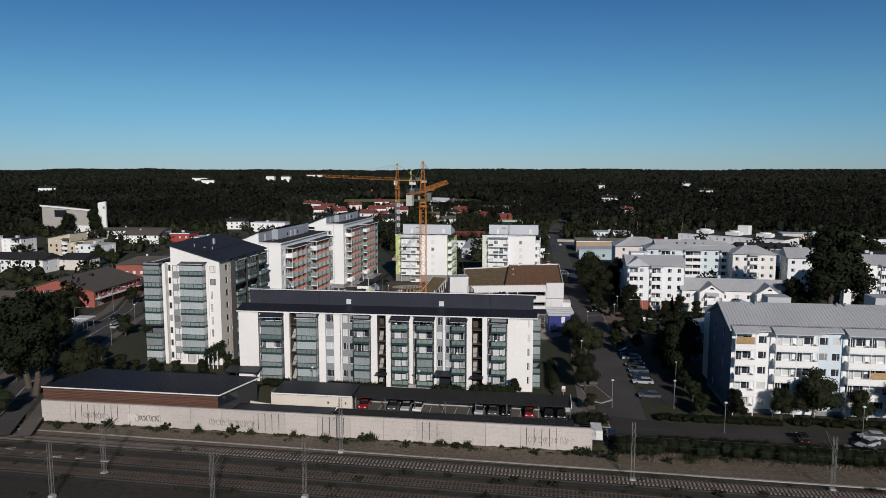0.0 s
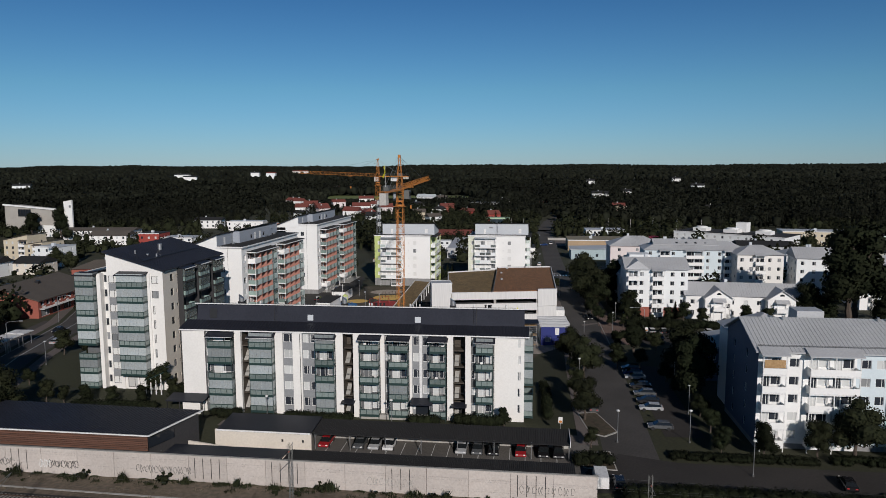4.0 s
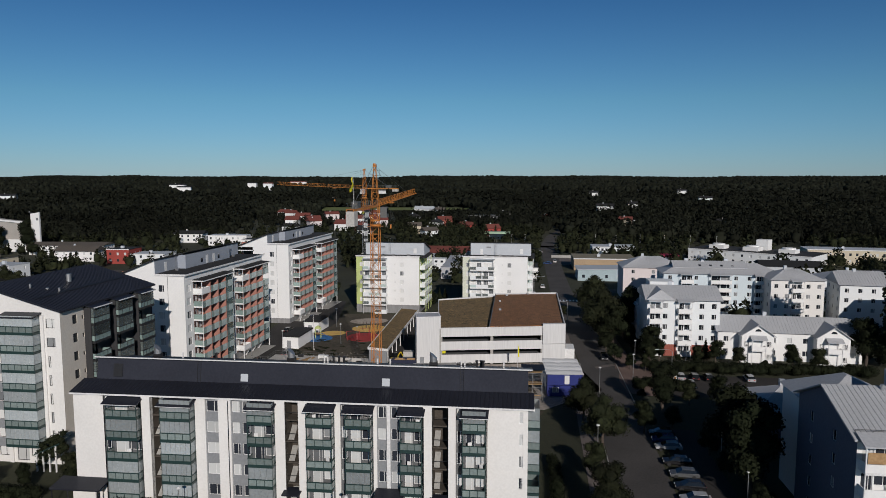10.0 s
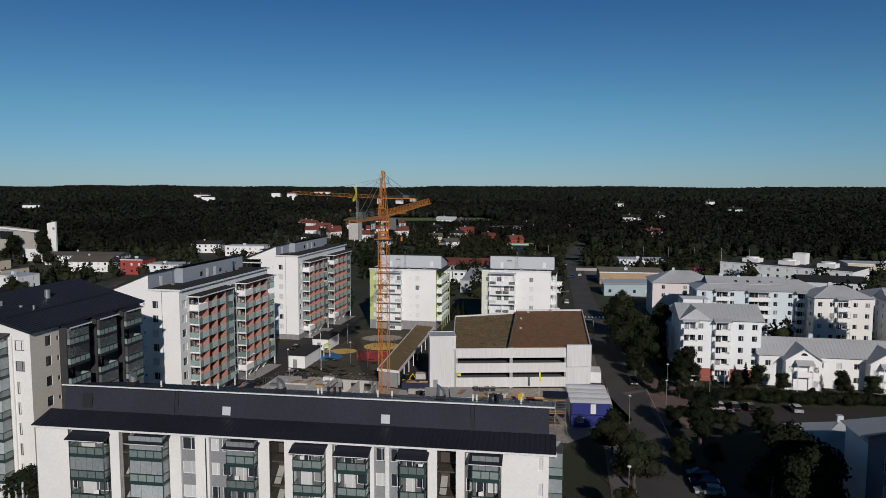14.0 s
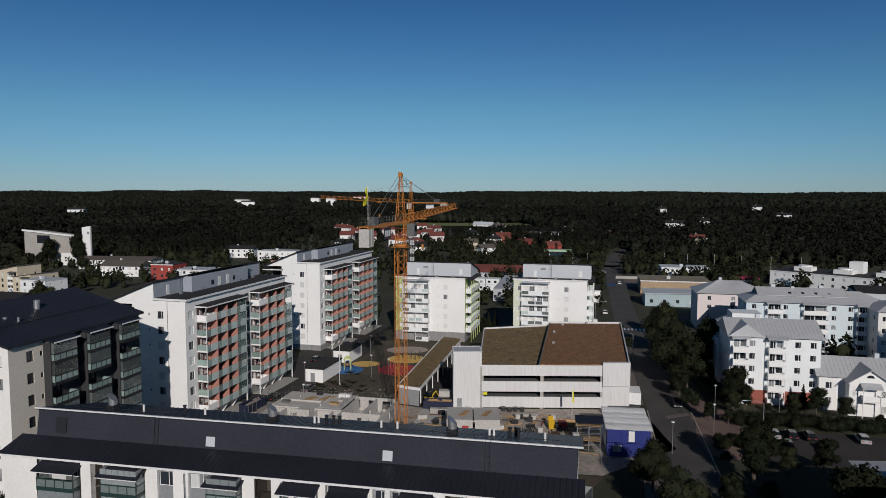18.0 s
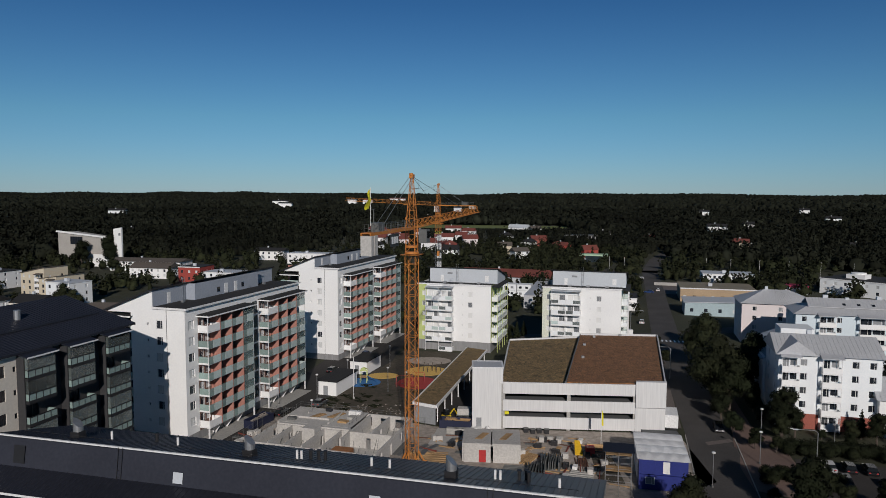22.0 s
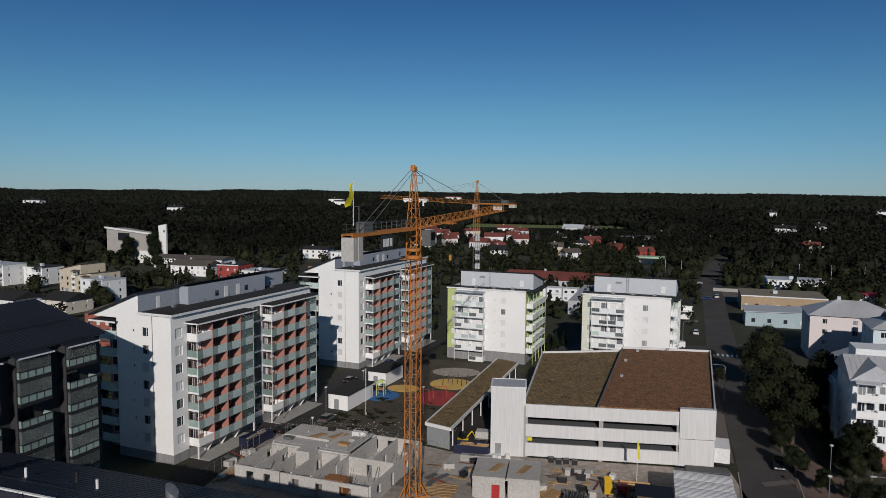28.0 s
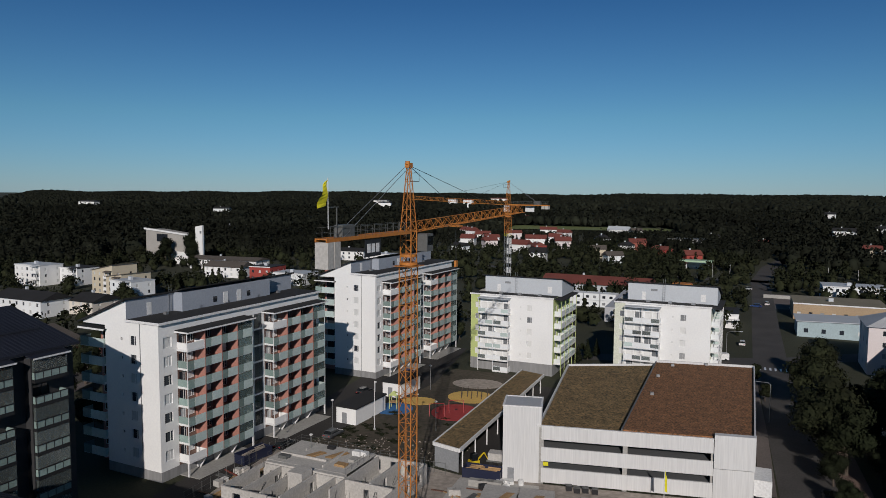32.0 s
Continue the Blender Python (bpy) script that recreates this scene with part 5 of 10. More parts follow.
# low house with gabled bays and arched windows
b = block(84.0, 206.5, -16, 34.0, 11.0, 7.2, 2, WHITE, "low white house with gabled bays and pale sheet roof", "gable", 3.3, None, 9, (), "white sheet-roofed houses")
for u in (5.0, 22.5):
    bay = part("gabled_bay", Geo().box(u, -3.0, 0, u + 7.6, -0.02, 7.0), WHITE, b)
    part("bay_gable", Geo().poly([(u, -3.0, 7.0), (u + 7.6, -3.0, 7.0), (u + 3.8, -3.0, 9.6)]), WHITE, bay)
    part("bay_roof", Geo().slab((u - 0.5, -3.6, 6.85), (u + 3.8, -3.6, 9.8), (u + 3.8, 5, 9.8), (u - 0.5, 5, 6.85), 0.18).slab((u + 3.8, -3.6, 9.8), (u + 8.1, -3.6, 6.85), (u + 8.1, 5, 6.85), (u + 3.8, 5, 9.8), 0.18), ROOFW, bay)
    part("arched_window", Geo().poly([(u + 3.8 + 0.7 * math.cos(a), -3.03, 8.0 + 0.6 * math.sin(a)) for a in [math.pi * k / 8 for k in range(9)]]), PANED, bay)
    for z in (0.9, 4.1):
        window(b, u + 0.6, -3.0, 1, 0, 0, 1.1, z, z + 1.4, 0.03)
        window(b, u + 5.9, -3.0, 1, 0, 0, 1.1, z, z + 1.4, 0.03)
    balcony(b, u, -3.0, 1, 0, 2.2, 5.4, 3.6, 1.5, TRIM, WHITE, TRIM, 0, 0.95, style="solid")
    part("porch_roof", Geo().slab((u + 1.9, -4.9, 6.2), (u + 5.7, -4.9, 6.2), (u + 5.7, -3.0, 7.0), (u + 1.9, -3.0, 7.0), 0.14), ROOFW, bay)
    part("porch_post", Geo().box(u + 2.1, -4.6, 0, u + 2.25, -4.45, 6.1).box(u + 5.3, -4.6, 0, u + 5.45, -4.45, 6.1), TRIM, bay)

# low pavilion behind the parapet block, its shade darkened into the wall colour
block(60.0, 147.5, -13, 16.0, 12.0, 7.2, 2, BLUEG_SHADE, "low pavilion with shade-darkened blue-grey walls and pale pyramid roof", "hip", 2.9, None, 4, (), category="building", name="pavilion", pane=PANED)

# ---- the church and the houses to the west ----
c = thing("church", pose(-249, 507, 0, 0, 0, -21), "modern white church with bell wall and grey brick nave", "church")
part("nave", Geo().prism([(0, 0), (49, 0), (38, 14), (0, 14)], 0, 19.5, [20.5, 17.5, 17.0, 20.0]), shader("grey_church_brick", (0.42, 0.395, 0.36), (0.36, 0.34, 0.31), bump=0.3, rough=0.9, fine=6, stain=0.12), c, "pale grey-brown brick nave wall")
part("white_wall", Geo().prism([(48.9, -2), (55.2, -2), (55.0, -0.8), (48.9, -0.8)], 0, 24.0, [23.4, 24.4, 24.4, 23.4]), WHITE, c, "tall white end wall")
part("white_band", Geo().prism([(18, -0.6), (48.9, -0.6), (48.9, -0.05), (18, -0.05)], 0, 7.5), WHITE, c)
part("roof_band", Geo().slab((-1, -0.8, 21.2), (48.9, -0.8, 18.0), (48.9, 0.6, 18.0), (-1, 0.6, 21.2), 1.0), WHITE, c)
part("window_band", Geo().box(11, -0.2, 13.0, 21, -0.03, 17.8), PANED, c)
for k in range(6):
    part("mullion", Geo().box(11 + k * 2 - 0.1, -0.35, 13.0, 11 + k * 2 + 0.1, -0.21, 17.8), BLACKM, c)
part("slot_window", Geo().box(53, -2.1, 19.5, 54.5, -2.02, 21.0), PANED, c)

WEST = [
    (-187.0, 372.0, -20, 14, 12, 10.4, 4, YELLOW, "mono", 3.0, ROOFBR, "pale yellow four-storey house with mono-pitch roof"),
    (-173.0, 362.0, -20, 10, 14, 9.2, 4, YELLOW, "mono", 1.5, ROOFBR, "pale yellow house with dark edge roof"),
    (-164.0, 352.0, -20, 13, 11, 9.0, 3, COOLW, "flat", 0, LGREY, "white three-storey house with corner balconies"),
    (-243.0, 392.0, -15, 18, 12, 9.5, 3, WHITE, "flat", 0, LGREY, "white terraced house with flat roof"),
    (-222.0, 396.0, -15, 12, 12, 8.0, 3, WHITE, "flat", 0, ROOFB, "white house with flat roof and dark upper wall"),
    (-262.0, 372.0, -15, 16, 12, 8.5, 3, COOLW, "flat", 0, LGREY, "white house with flat roof"),
    (-190.0, 322.0, -15, 26, 12, 6.0, 2, COOLW, "gable", 2.6, ROOFB, "white two-storey row house with black roof"),
    (-162.0, 326.0, -15, 12, 12, 5.0, 2, BEIGE, "gable", 2.4, ROOFB, "beige two-storey house with dark roof"),
    (-205.0, 300.0, -15, 26, 11, 6.2, 2, COOLW, "gable", 2.4, ROOFB, "white row house with black roof"),
    (-232.0, 338.0, -15, 20, 11, 6.4, 2, WHITE, "gable", 2.2, ROOFB, "white row house with dark roof"),
    (-200.0, 474.0, -8, 44, 14, 5.6, 2, WHITE, "gable", 1.6, ROOFBR, "long low white building with brown roof"),
    (-172.0, 440.0, -8, 22, 12, 5.5, 2, WHITE, "gable", 2.6, ROOFBR, "white two-storey house with grey-brown roof"),
    (-140.0, 426.0, -10, 12, 14, 7.5, 2, WOODR, "flat", 0, ROOFB, "red-walled building with flat roof"),
    (-126.0, 420.0, -10, 18, 14, 5.5, 2, COOLW, "flat", 0, LGREY, "white low building with flat roof"),
    (-108.0, 520.0, -10, 26, 12, 6.5, 2, WHITE, "flat", 0, LGREY, "white low institutional building"),
    (-80.0, 480.0, -10, 24, 12, 7.0, 2, WHITE, "flat", 0, ROOFB, "white low building with stepped roof"),
    (-136.0, 543.0, -5, 20, 11, 6.0, 2, WHITE, "gable", 2.0, ROOFB, "white house at the edge of the woods"),
]
for x, y, a, W, D, top, n, mt, rf, rise, rm, lab in WEST:
    block(x, y, a, W, D, top, n, mt, lab, rf, rise, rm, max(2, int(W / 3.4)), {3: ((W - 4.2, W - 0.6),), 4: ((W - 4.0, W - 0.5),)}.get(n, ()), "houses west of the blocks", True, 0.4, category="house", name="house")

# red brick centre with brown roofs
for x, y, a, W, D, top, lab in ((-160.0, 223.0, -10, 34, 17, 4.2, "low red brick building with wide brown roof"), (-128.0, 300.0, 0, 30, 14, 5.5, "red brick building with brown roof"), (-98.0, 305.0, -14, 26, 13, 5.2, "low building with brown roof"), (-104.5, 262.5, -14, 13, 24, 5.6, "red brick wing with brown roof and shopfronts")):
    block(x, y, a, W, D, top, 1, BRICK, lab, "hip", 2.8, ROOFBR, max(3, int(W / 3)), (), "red brick centre", category="building", name="brick_building")
W, D, top, ridge = 26.0, 31.0, 5.8, 9.6
b = thing("brick_building", pose(-137.0, 236.1, 0, 0, 0, -10), "red brick shopping hall with glazed gable and brown roof", "building", "red brick centre")
FOOT.append((-137.0, 236.1, -10.0, W, D))
g = Geo()
wallface(g, 0, 0, 1, 0, W, 0, top, [(8.0, 17.0, 0.4, 5.4)])
g.poly([(0, 0, top), (W, 0, top), (W / 2, 0, ridge - 0.2)])
part("gable_wall", g, BRICK, b, "red brick gable wall")
gw = part("glass_gable", Geo().box(8.0, 0.1, 0.4, 17.0, 0.17, 5.4), shader("pale_blue_shopfront_glass", (0.32, 0.46, 0.52), rough=0.1, stain=0.1), b, "pale blue glazed gable front")
for k in range(7):
    part("mullion", Geo().box(8.0 + k * 1.5 - 0.07, 0.02, 0.4, 8.0 + k * 1.5 + 0.07, 0.098, 5.4), TRIM, gw)
for z in (2.0, 3.7):
    part("mullion", Geo().box(8.1, 0.03, z, 16.9, 0.097, z + 0.1), TRIM, gw)
wall(b, "wall", BRICK, W, 0, 0, 1, D, 0, top, [(1.2 + k * 2.9, 2.9 + k * 2.9, 3.6, 5.0) for k in range(10)] + [(1.2 + k * 5.8, 5.4 + k * 5.8, 0.3, 2.5) for k in range(5)], pane=PANED)
wall(b, "wall", BRICK, W, D, -1, 0, W, 0, top, [])
wall(b, "wall", BRICK, 0, D, 0, -1, D, 0, top, [])
part("rear_gable", Geo().poly([(W, D, top), (0, D, top), (W / 2, D, ridge - 0.2)]), BRICK, b)
part("roof", Geo().slab((-0.8, -0.8, top - 0.2), (W / 2, -0.8, ridge), (W / 2, D + 0.8, ridge), (-0.8, D + 0.8, top - 0.2), 0.2), ROOFBR, b, "brown bitumen roof slope")
part("roof", Geo().slab((W / 2, -0.8, ridge), (W + 0.8, -0.8, top - 0.2), (W + 0.8, D + 0.8, top - 0.2), (W / 2, D + 0.8, ridge), 0.2), ROOFBR, b, "brown bitumen roof slope")
for u, v, w in ((9.0, 9.0, 1.6), (16.0, 14.0, 1.2), (11.0, 22.0, 1.4)):
    z = ridge - abs(u - W / 2) * 0.28
    part("roof_vent", Geo().box(u, v, z - 0.4, u + w, v + w, z + 0.6), BLACKM, b)
part("shop_canopy", Geo().box(W + 0.02, 0.5, 2.75, W + 1.6, D - 2, 2.95), TRIM, b, "pale canopy over the shopfronts")
for k, w in enumerate((1.6, 2.4, 1.2, 2.0)):
    part("sign_bar", Geo().box(W + 0.03, 2.0 + k * 6.2, 3.0, W + 0.12, 2.0 + k * 6.2 + w, 3.45), LAMPW, b)
b = thing("market_canopy", pose(-107.0, 188.0, 0, 0, 0, -10), "white flat canopies in front of the brick shops", "canopy")
for k in range(3):
    part("canopy_roof", Geo().box(0.3 * k, k * 4.6, 2.9 + 0.2 * k, 5 + 0.3 * k, k * 4.6 + 4.2, 3.15 + 0.2 * k), TRIM, b)
    for u, v in ((0.4, 0.3), (4.4, 0.3), (0.4, 3.7), (4.4, 3.7)):
        part("canopy_post", Geo().box(u + 0.3 * k, v + k * 4.6, 0, u + 0.12 + 0.3 * k, v + 0.12 + k * 4.6, 2.9 + 0.2 * k), STEEL, b)

# ---- behind: school, halls, commercial buildings, villas ----
b = block(4.0, 424.0, -14, 48, 16, 4.6, 1, LGREY, "low school with long red tiled roof", "gable", 3.2, ROOFR, 11, (), category="school", name="school")
for k in range(3):
    m = thing("site_cabin", pose(16.0 + k * 6.3, 386.0 - k * 1.4, 0, 0, 0, -14), "white two-storey stacked site cabin", "cabin", "white site cabins")
    part("lower_unit", Geo().box(0, 0, 0.2, 6, 6, 2.8), COOLW, m)
    part("upper_unit", Geo().box(0, 0, 2.9, 6, 6, 5.5), COOLW, m)
    for z in (1.0, 3.7):
        window(m, 0.8, 0, 1, 0, 0, 1.2, z, z + 1.0, 0.01, PANED)
        window(m, 3.6, 0, 1, 0, 0, 1.2, z, z + 1.0, 0.01, PANED)
solo("grey_hall", Geo().prism([(29, 353), (51, 348), (59, 384), (38, 389)], 0, 5.6, [5.2, 5.2, 6.6, 6.6]), ROOFW, "low grey sheet-roofed hall among conifers", "hall")
block(88.5, 340.0, -13, 25, 14, 5.0, 1, TEAL, "low teal industrial hall with white signs", "mono", 0.6, LGREY, 5, (), category="hall", name="industrial_hall")
block(97.0, 374.0, -13, 30, 22, 5.6, 1, TAN, "tan industrial hall with brownish flat roof", "flat", 0, shader("khaki_roof", (0.25, 0.22, 0.155), rough=0.9, stain=0.15), 8, (), category="hall", name="industrial_hall")
block(123.0, 424.0, -13, 24, 16, 6.0, 2, COOLW, "white flat-roofed commercial building with window band", "flat", 0, LGREY, 11, (), category="building", name="commercial_building")
big = block(170.0, 404.0, -50, 62, 26, 6.8, 2, COOLW, "long white commercial hall with rooftop plant", "flat", 0, ROOFB, 14, (), category="building", name="commercial_building")
for k in (8, 26, 44):
    part("roof_plant", Geo().box(k, 8, 7, k + 8, 15, 9.0).disc(k + 4, 11.5, 8.5, 3.2, 1.2, 14, 0.9), WHITE, big)
part("roof_plant", Geo().box(30, 16, 7, 36, 22, 12.5), WHITE, big)
block(226.0, 384.0, -20, 44, 16, 7.6, 2, YELLOW, "pale yellow two-storey office with flat roof", "flat", 0, LGREY, 14, (), category="building", name="commercial_building")
block(262.0, 360.0, -20, 30, 16, 6.6, 2, COOLW, "white low commercial building", "flat", 0, ROOFB, 8, (), category="building", name="commercial_building")
block(205.0, 300.0, -20, 30, 18, 6.0, 2, YELLOW, "yellow-walled building with black roof", "flat", 0, ROOFB, 7, (), category="building", name="commercial_building")
block(176.0, 342.0, -20, 26, 18, 5.0, 1, LGREY, "grey warehouse with dark roof", "gable", 2.0, ROOFB, 6, (), category="hall", name="industrial_hall")
s = thing("petrol_station", pose(80.0, 534.0, 0, 0, 0, -14), "petrol station with pale green canopy", "petrol station")
part("canopy_roof", Geo().box(0, 0, 5.0, 18, 9, 6.0), shader("pale_green_fascia", (0.45, 0.62, 0.42), rough=0.6), s)
for k in (3, 15):
    part("canopy_post", Geo().box(k, 4, 0, k + 0.5, 4.5, 5.0), TRIM, s)
part("kiosk", Geo().box(3, 12, 0, 15, 20, 3.8), COOLW, s)
_r = random.Random(3)
VILLAS = [(-100, 838, ROOFR, PINK, 22), (-74, 768, ROOFR, WHITE, 18), (-88, 800, ROOFR, WHITE, 14), (-44, 780, ROOFR, PINK, 18), (-22, 706, ROOFR, WHITE, 22), (-16, 848, ROOFR, WHITE, 22), (2, 798, ROOFR, WHITE, 16), (4, 676, ROOFR, PINK, 16), (-30, 640, ROOFR, WHITE, 18),
          (-58, 722, ROOFR, WHITE, 16), (-52, 668, ROOFR, PINK, 14), (-4, 742, ROOFR, WHITE, 14), (-76, 690, ROOFR, WHITE, 15), (-10, 620, ROOFR, WOODR, 12), (78, 840, ROOFBR, WHITE, 14), (62, 672, ROOFR, BRICK, 16), (54, 874, LGREY, WHITE, 30), (72, 620, ROOFR, WOODR, 14), (50, 640, ROOFB, WHITE, 12),
          (30, 600, ROOFBR, YELLOW, 13), (40, 720, ROOFB, COOLW, 14), (-70, 610, ROOFB, COOLW, 14), (136, 780, ROOFB, WHITE, 14), (160, 700, ROOFR, YELLOW, 13), (258, 835, ROOFB, WHITE, 12), (268, 850, ROOFB, WHITE, 12), (238, 700, ROOFR, YELLOW, 14),
          (330, 1010, ROOFB, WHITE, 14), (300, 620, ROOFB, WHITE, 15), (330, 600, ROOFB, GREYW, 15), (210, 590, ROOFBR, WHITE, 14), (-330, 800, ROOFB, WHITE, 13), (-352, 806, ROOFB, WHITE, 12), (-420, 760, ROOFB, WHITE, 14), (-190, 1450, ROOFB, WHITE, 14), (-160, 1480, ROOFB, WHITE, 14), (-135, 1470, ROOFB, WHITE, 14),
          (-60, 1180, ROOFR, WHITE, 14), (-40, 1500, ROOFR, WOODR, 14), (90, 575, ROOFR, WOODR, 14), (40, 560, ROOFBR, COOLW, 14), (-10, 560, ROOFB, WHITE, 13)]
for x, y, rm, mt, W in VILLAS:
    W *= 0.78
    a, D, hh = _r.uniform(-55, 30), _r.uniform(8, 11), _r.uniform(4.8, 6.6) + max(0, (y - 880) * 0.006)
    block(x, y, a, W, D, hh, 2, mt, {ROOFR: "villa with red tiled roof", ROOFBR: "house with brown gable roof", ROOFB: "pale house with dark gable roof", LGREY: "long pale house with grey roof"}[rm] + " among trees", "gable", _r.uniform(2.4, 3.6), rm, 3, (), "villas by the woods", False, 0.5, category="house", name="villa")
b = thing("office_building", pose(92.0, 684.0, 0, 0, 0, -20), "dark flat-roofed office with white columns before the woods", "office")
part("office_wall", Geo().box(0, 0, 0, 26, 14, 9.0), BLACKM, b)
part("roof", Geo().box(-1.0, -1.0, 9.0, 27, 15, 9.6), DULLST, b)
for k in range(9):
    part("column", Geo().box(0.4 + k * 3.1, -0.5, 0, 0.9 + k * 3.1, -0.02, 9.0), TRIM, b)

# tall pale houses that rise out of the woods
for x, y, a, W, D, top, mt, rm in ((-435, 1677, -10, 34, 12, 24, WHITE, ROOFB), (-369, 1481, 5, 26, 12, 22, WHITE, ROOFB), (-302, 1914, -10, 22, 12, 25, WHITE, ROOFB), (-262, 1911, -10, 24, 12, 24, COOLW, ROOFR), (-215, 2121, -10, 46, 14, 26, WHITE, ROOFR), (-485, 1030, 10, 22, 12, 19, COOLW, ROOFB),
                                   (330, 1065, -20, 12, 12, 20, WHITE, ROOFB), (229, 732, -15, 17, 12, 15, WHITE, ROOFB), (199, 589, -25, 10, 9, 10.5, YELLOW, ROOFR), (281, 782, -15, 10, 10, 15, WHITE, ROOFB), (-934, 1334, -10, 40, 14, 21, WHITE, ROOFB), (420, 900, -20, 16, 12, 17, COOLW, ROOFB), (520, 1180, -20, 14, 12, 20, WHITE, ROOFB)):
    block(x, y, a, W, D, top, 3, mt, "pale house rising above the trees of the woods", "gable", 2.6, rm, 3, (), "houses in the woods", False, 0.5, category="house", name="woodland_house")
    VILLAS.append((x, y, rm, mt, W))


# beside the far end of the street
b = block(58.0, 352.0, -13, 15.0, 16.0, 4.6, 1, WHITE, "white shop with flat black roof and window band", "flat", 0, ROOFB, 6, (), category="shop", name="shop", pane=PANED)
part("shop_canopy", Geo().box(-0.5, -2.4, 3.0, 15.5, -0.3, 3.3), WHITE, b, "white canopy over the shopfront")
for k in range(4):
    part("canopy_post", Geo().box(0.2 + k * 4.8, -2.3, 0, 0.35 + k * 4.8, -2.15, 3.0), TRIM, b)
solo("yard_wall", Geo().prism([(100.0, 427.0), (121.0, 421.4), (121.1, 421.8), (100.1, 427.4)], 0, 1.5), CONC, "long pale concrete wall round the dusty yard", "wall")
b = thing("kiosk", pose(146.0, 401.0, 0, 0, 0, -20), "low kiosk with long red roof fascia", "kiosk")
part("kiosk_wall", Geo().box(0.5, 0.5, 0, 15.5, 6.0, 3.2), COOLW, b)
part("red_fascia", Geo().box(0, 0, 3.2, 16, 6.5, 4.2), shader("crimson_fascia", (0.36, 0.02, 0.07), rough=0.5), b, "crimson roof fascia")
b = thing("snack_bar", pose(64.0, 440.0, 0, 0, 0, -13), "orange and white snack bar by the road", "kiosk")
part("bar_wall", Geo().box(0, 0, 0, 9, 5, 3.0), COOLW, b)
part("bar_roof", Geo().box(-0.6, -0.6, 3.0, 9.6, 5.6, 3.6), CRANE, b)


# ---- tower cranes ----
def lattice(g, p, q, w, h, step, r=0.07, rb=0.045, tri=False):
    """A lattice boom from p to q: chords and zigzag braces, w wide and h deep."""
    p, q = Vector(p), Vector(q)
    d = (q - p).normalized()
    s = d.cross(Vector((0, 0, 1))) if abs(d.z) < 0.9 else Vector((1, 0, 0))
    s.normalize()
    u = s.cross(d).normalized()
    if tri:
        cs = [s * (w / 2), -s * (w / 2), u * h]
    else:
        cs = [s * (w / 2) - u * (h / 2), s * (w / 2) + u * (h / 2), -s * (w / 2) + u * (h / 2), -s * (w / 2) - u * (h / 2)]
    for c in cs:
        g.bar(p + c, q + c, r)
    n = max(1, round((q - p).length / step))
    for i in range(n):
        a, b = p.lerp(q, i / n), p.lerp(q, (i + 1) / n)
        for k in range(len(cs)):
            c0, c1 = cs[k], cs[(k + 1) % len(cs)]
            g.bar(a + (c0 if i % 2 else c1), b + (c1 if i % 2 else c0), rb)
            if i % 2 == 0:
                g.bar(a + c0, a + c1, rb)


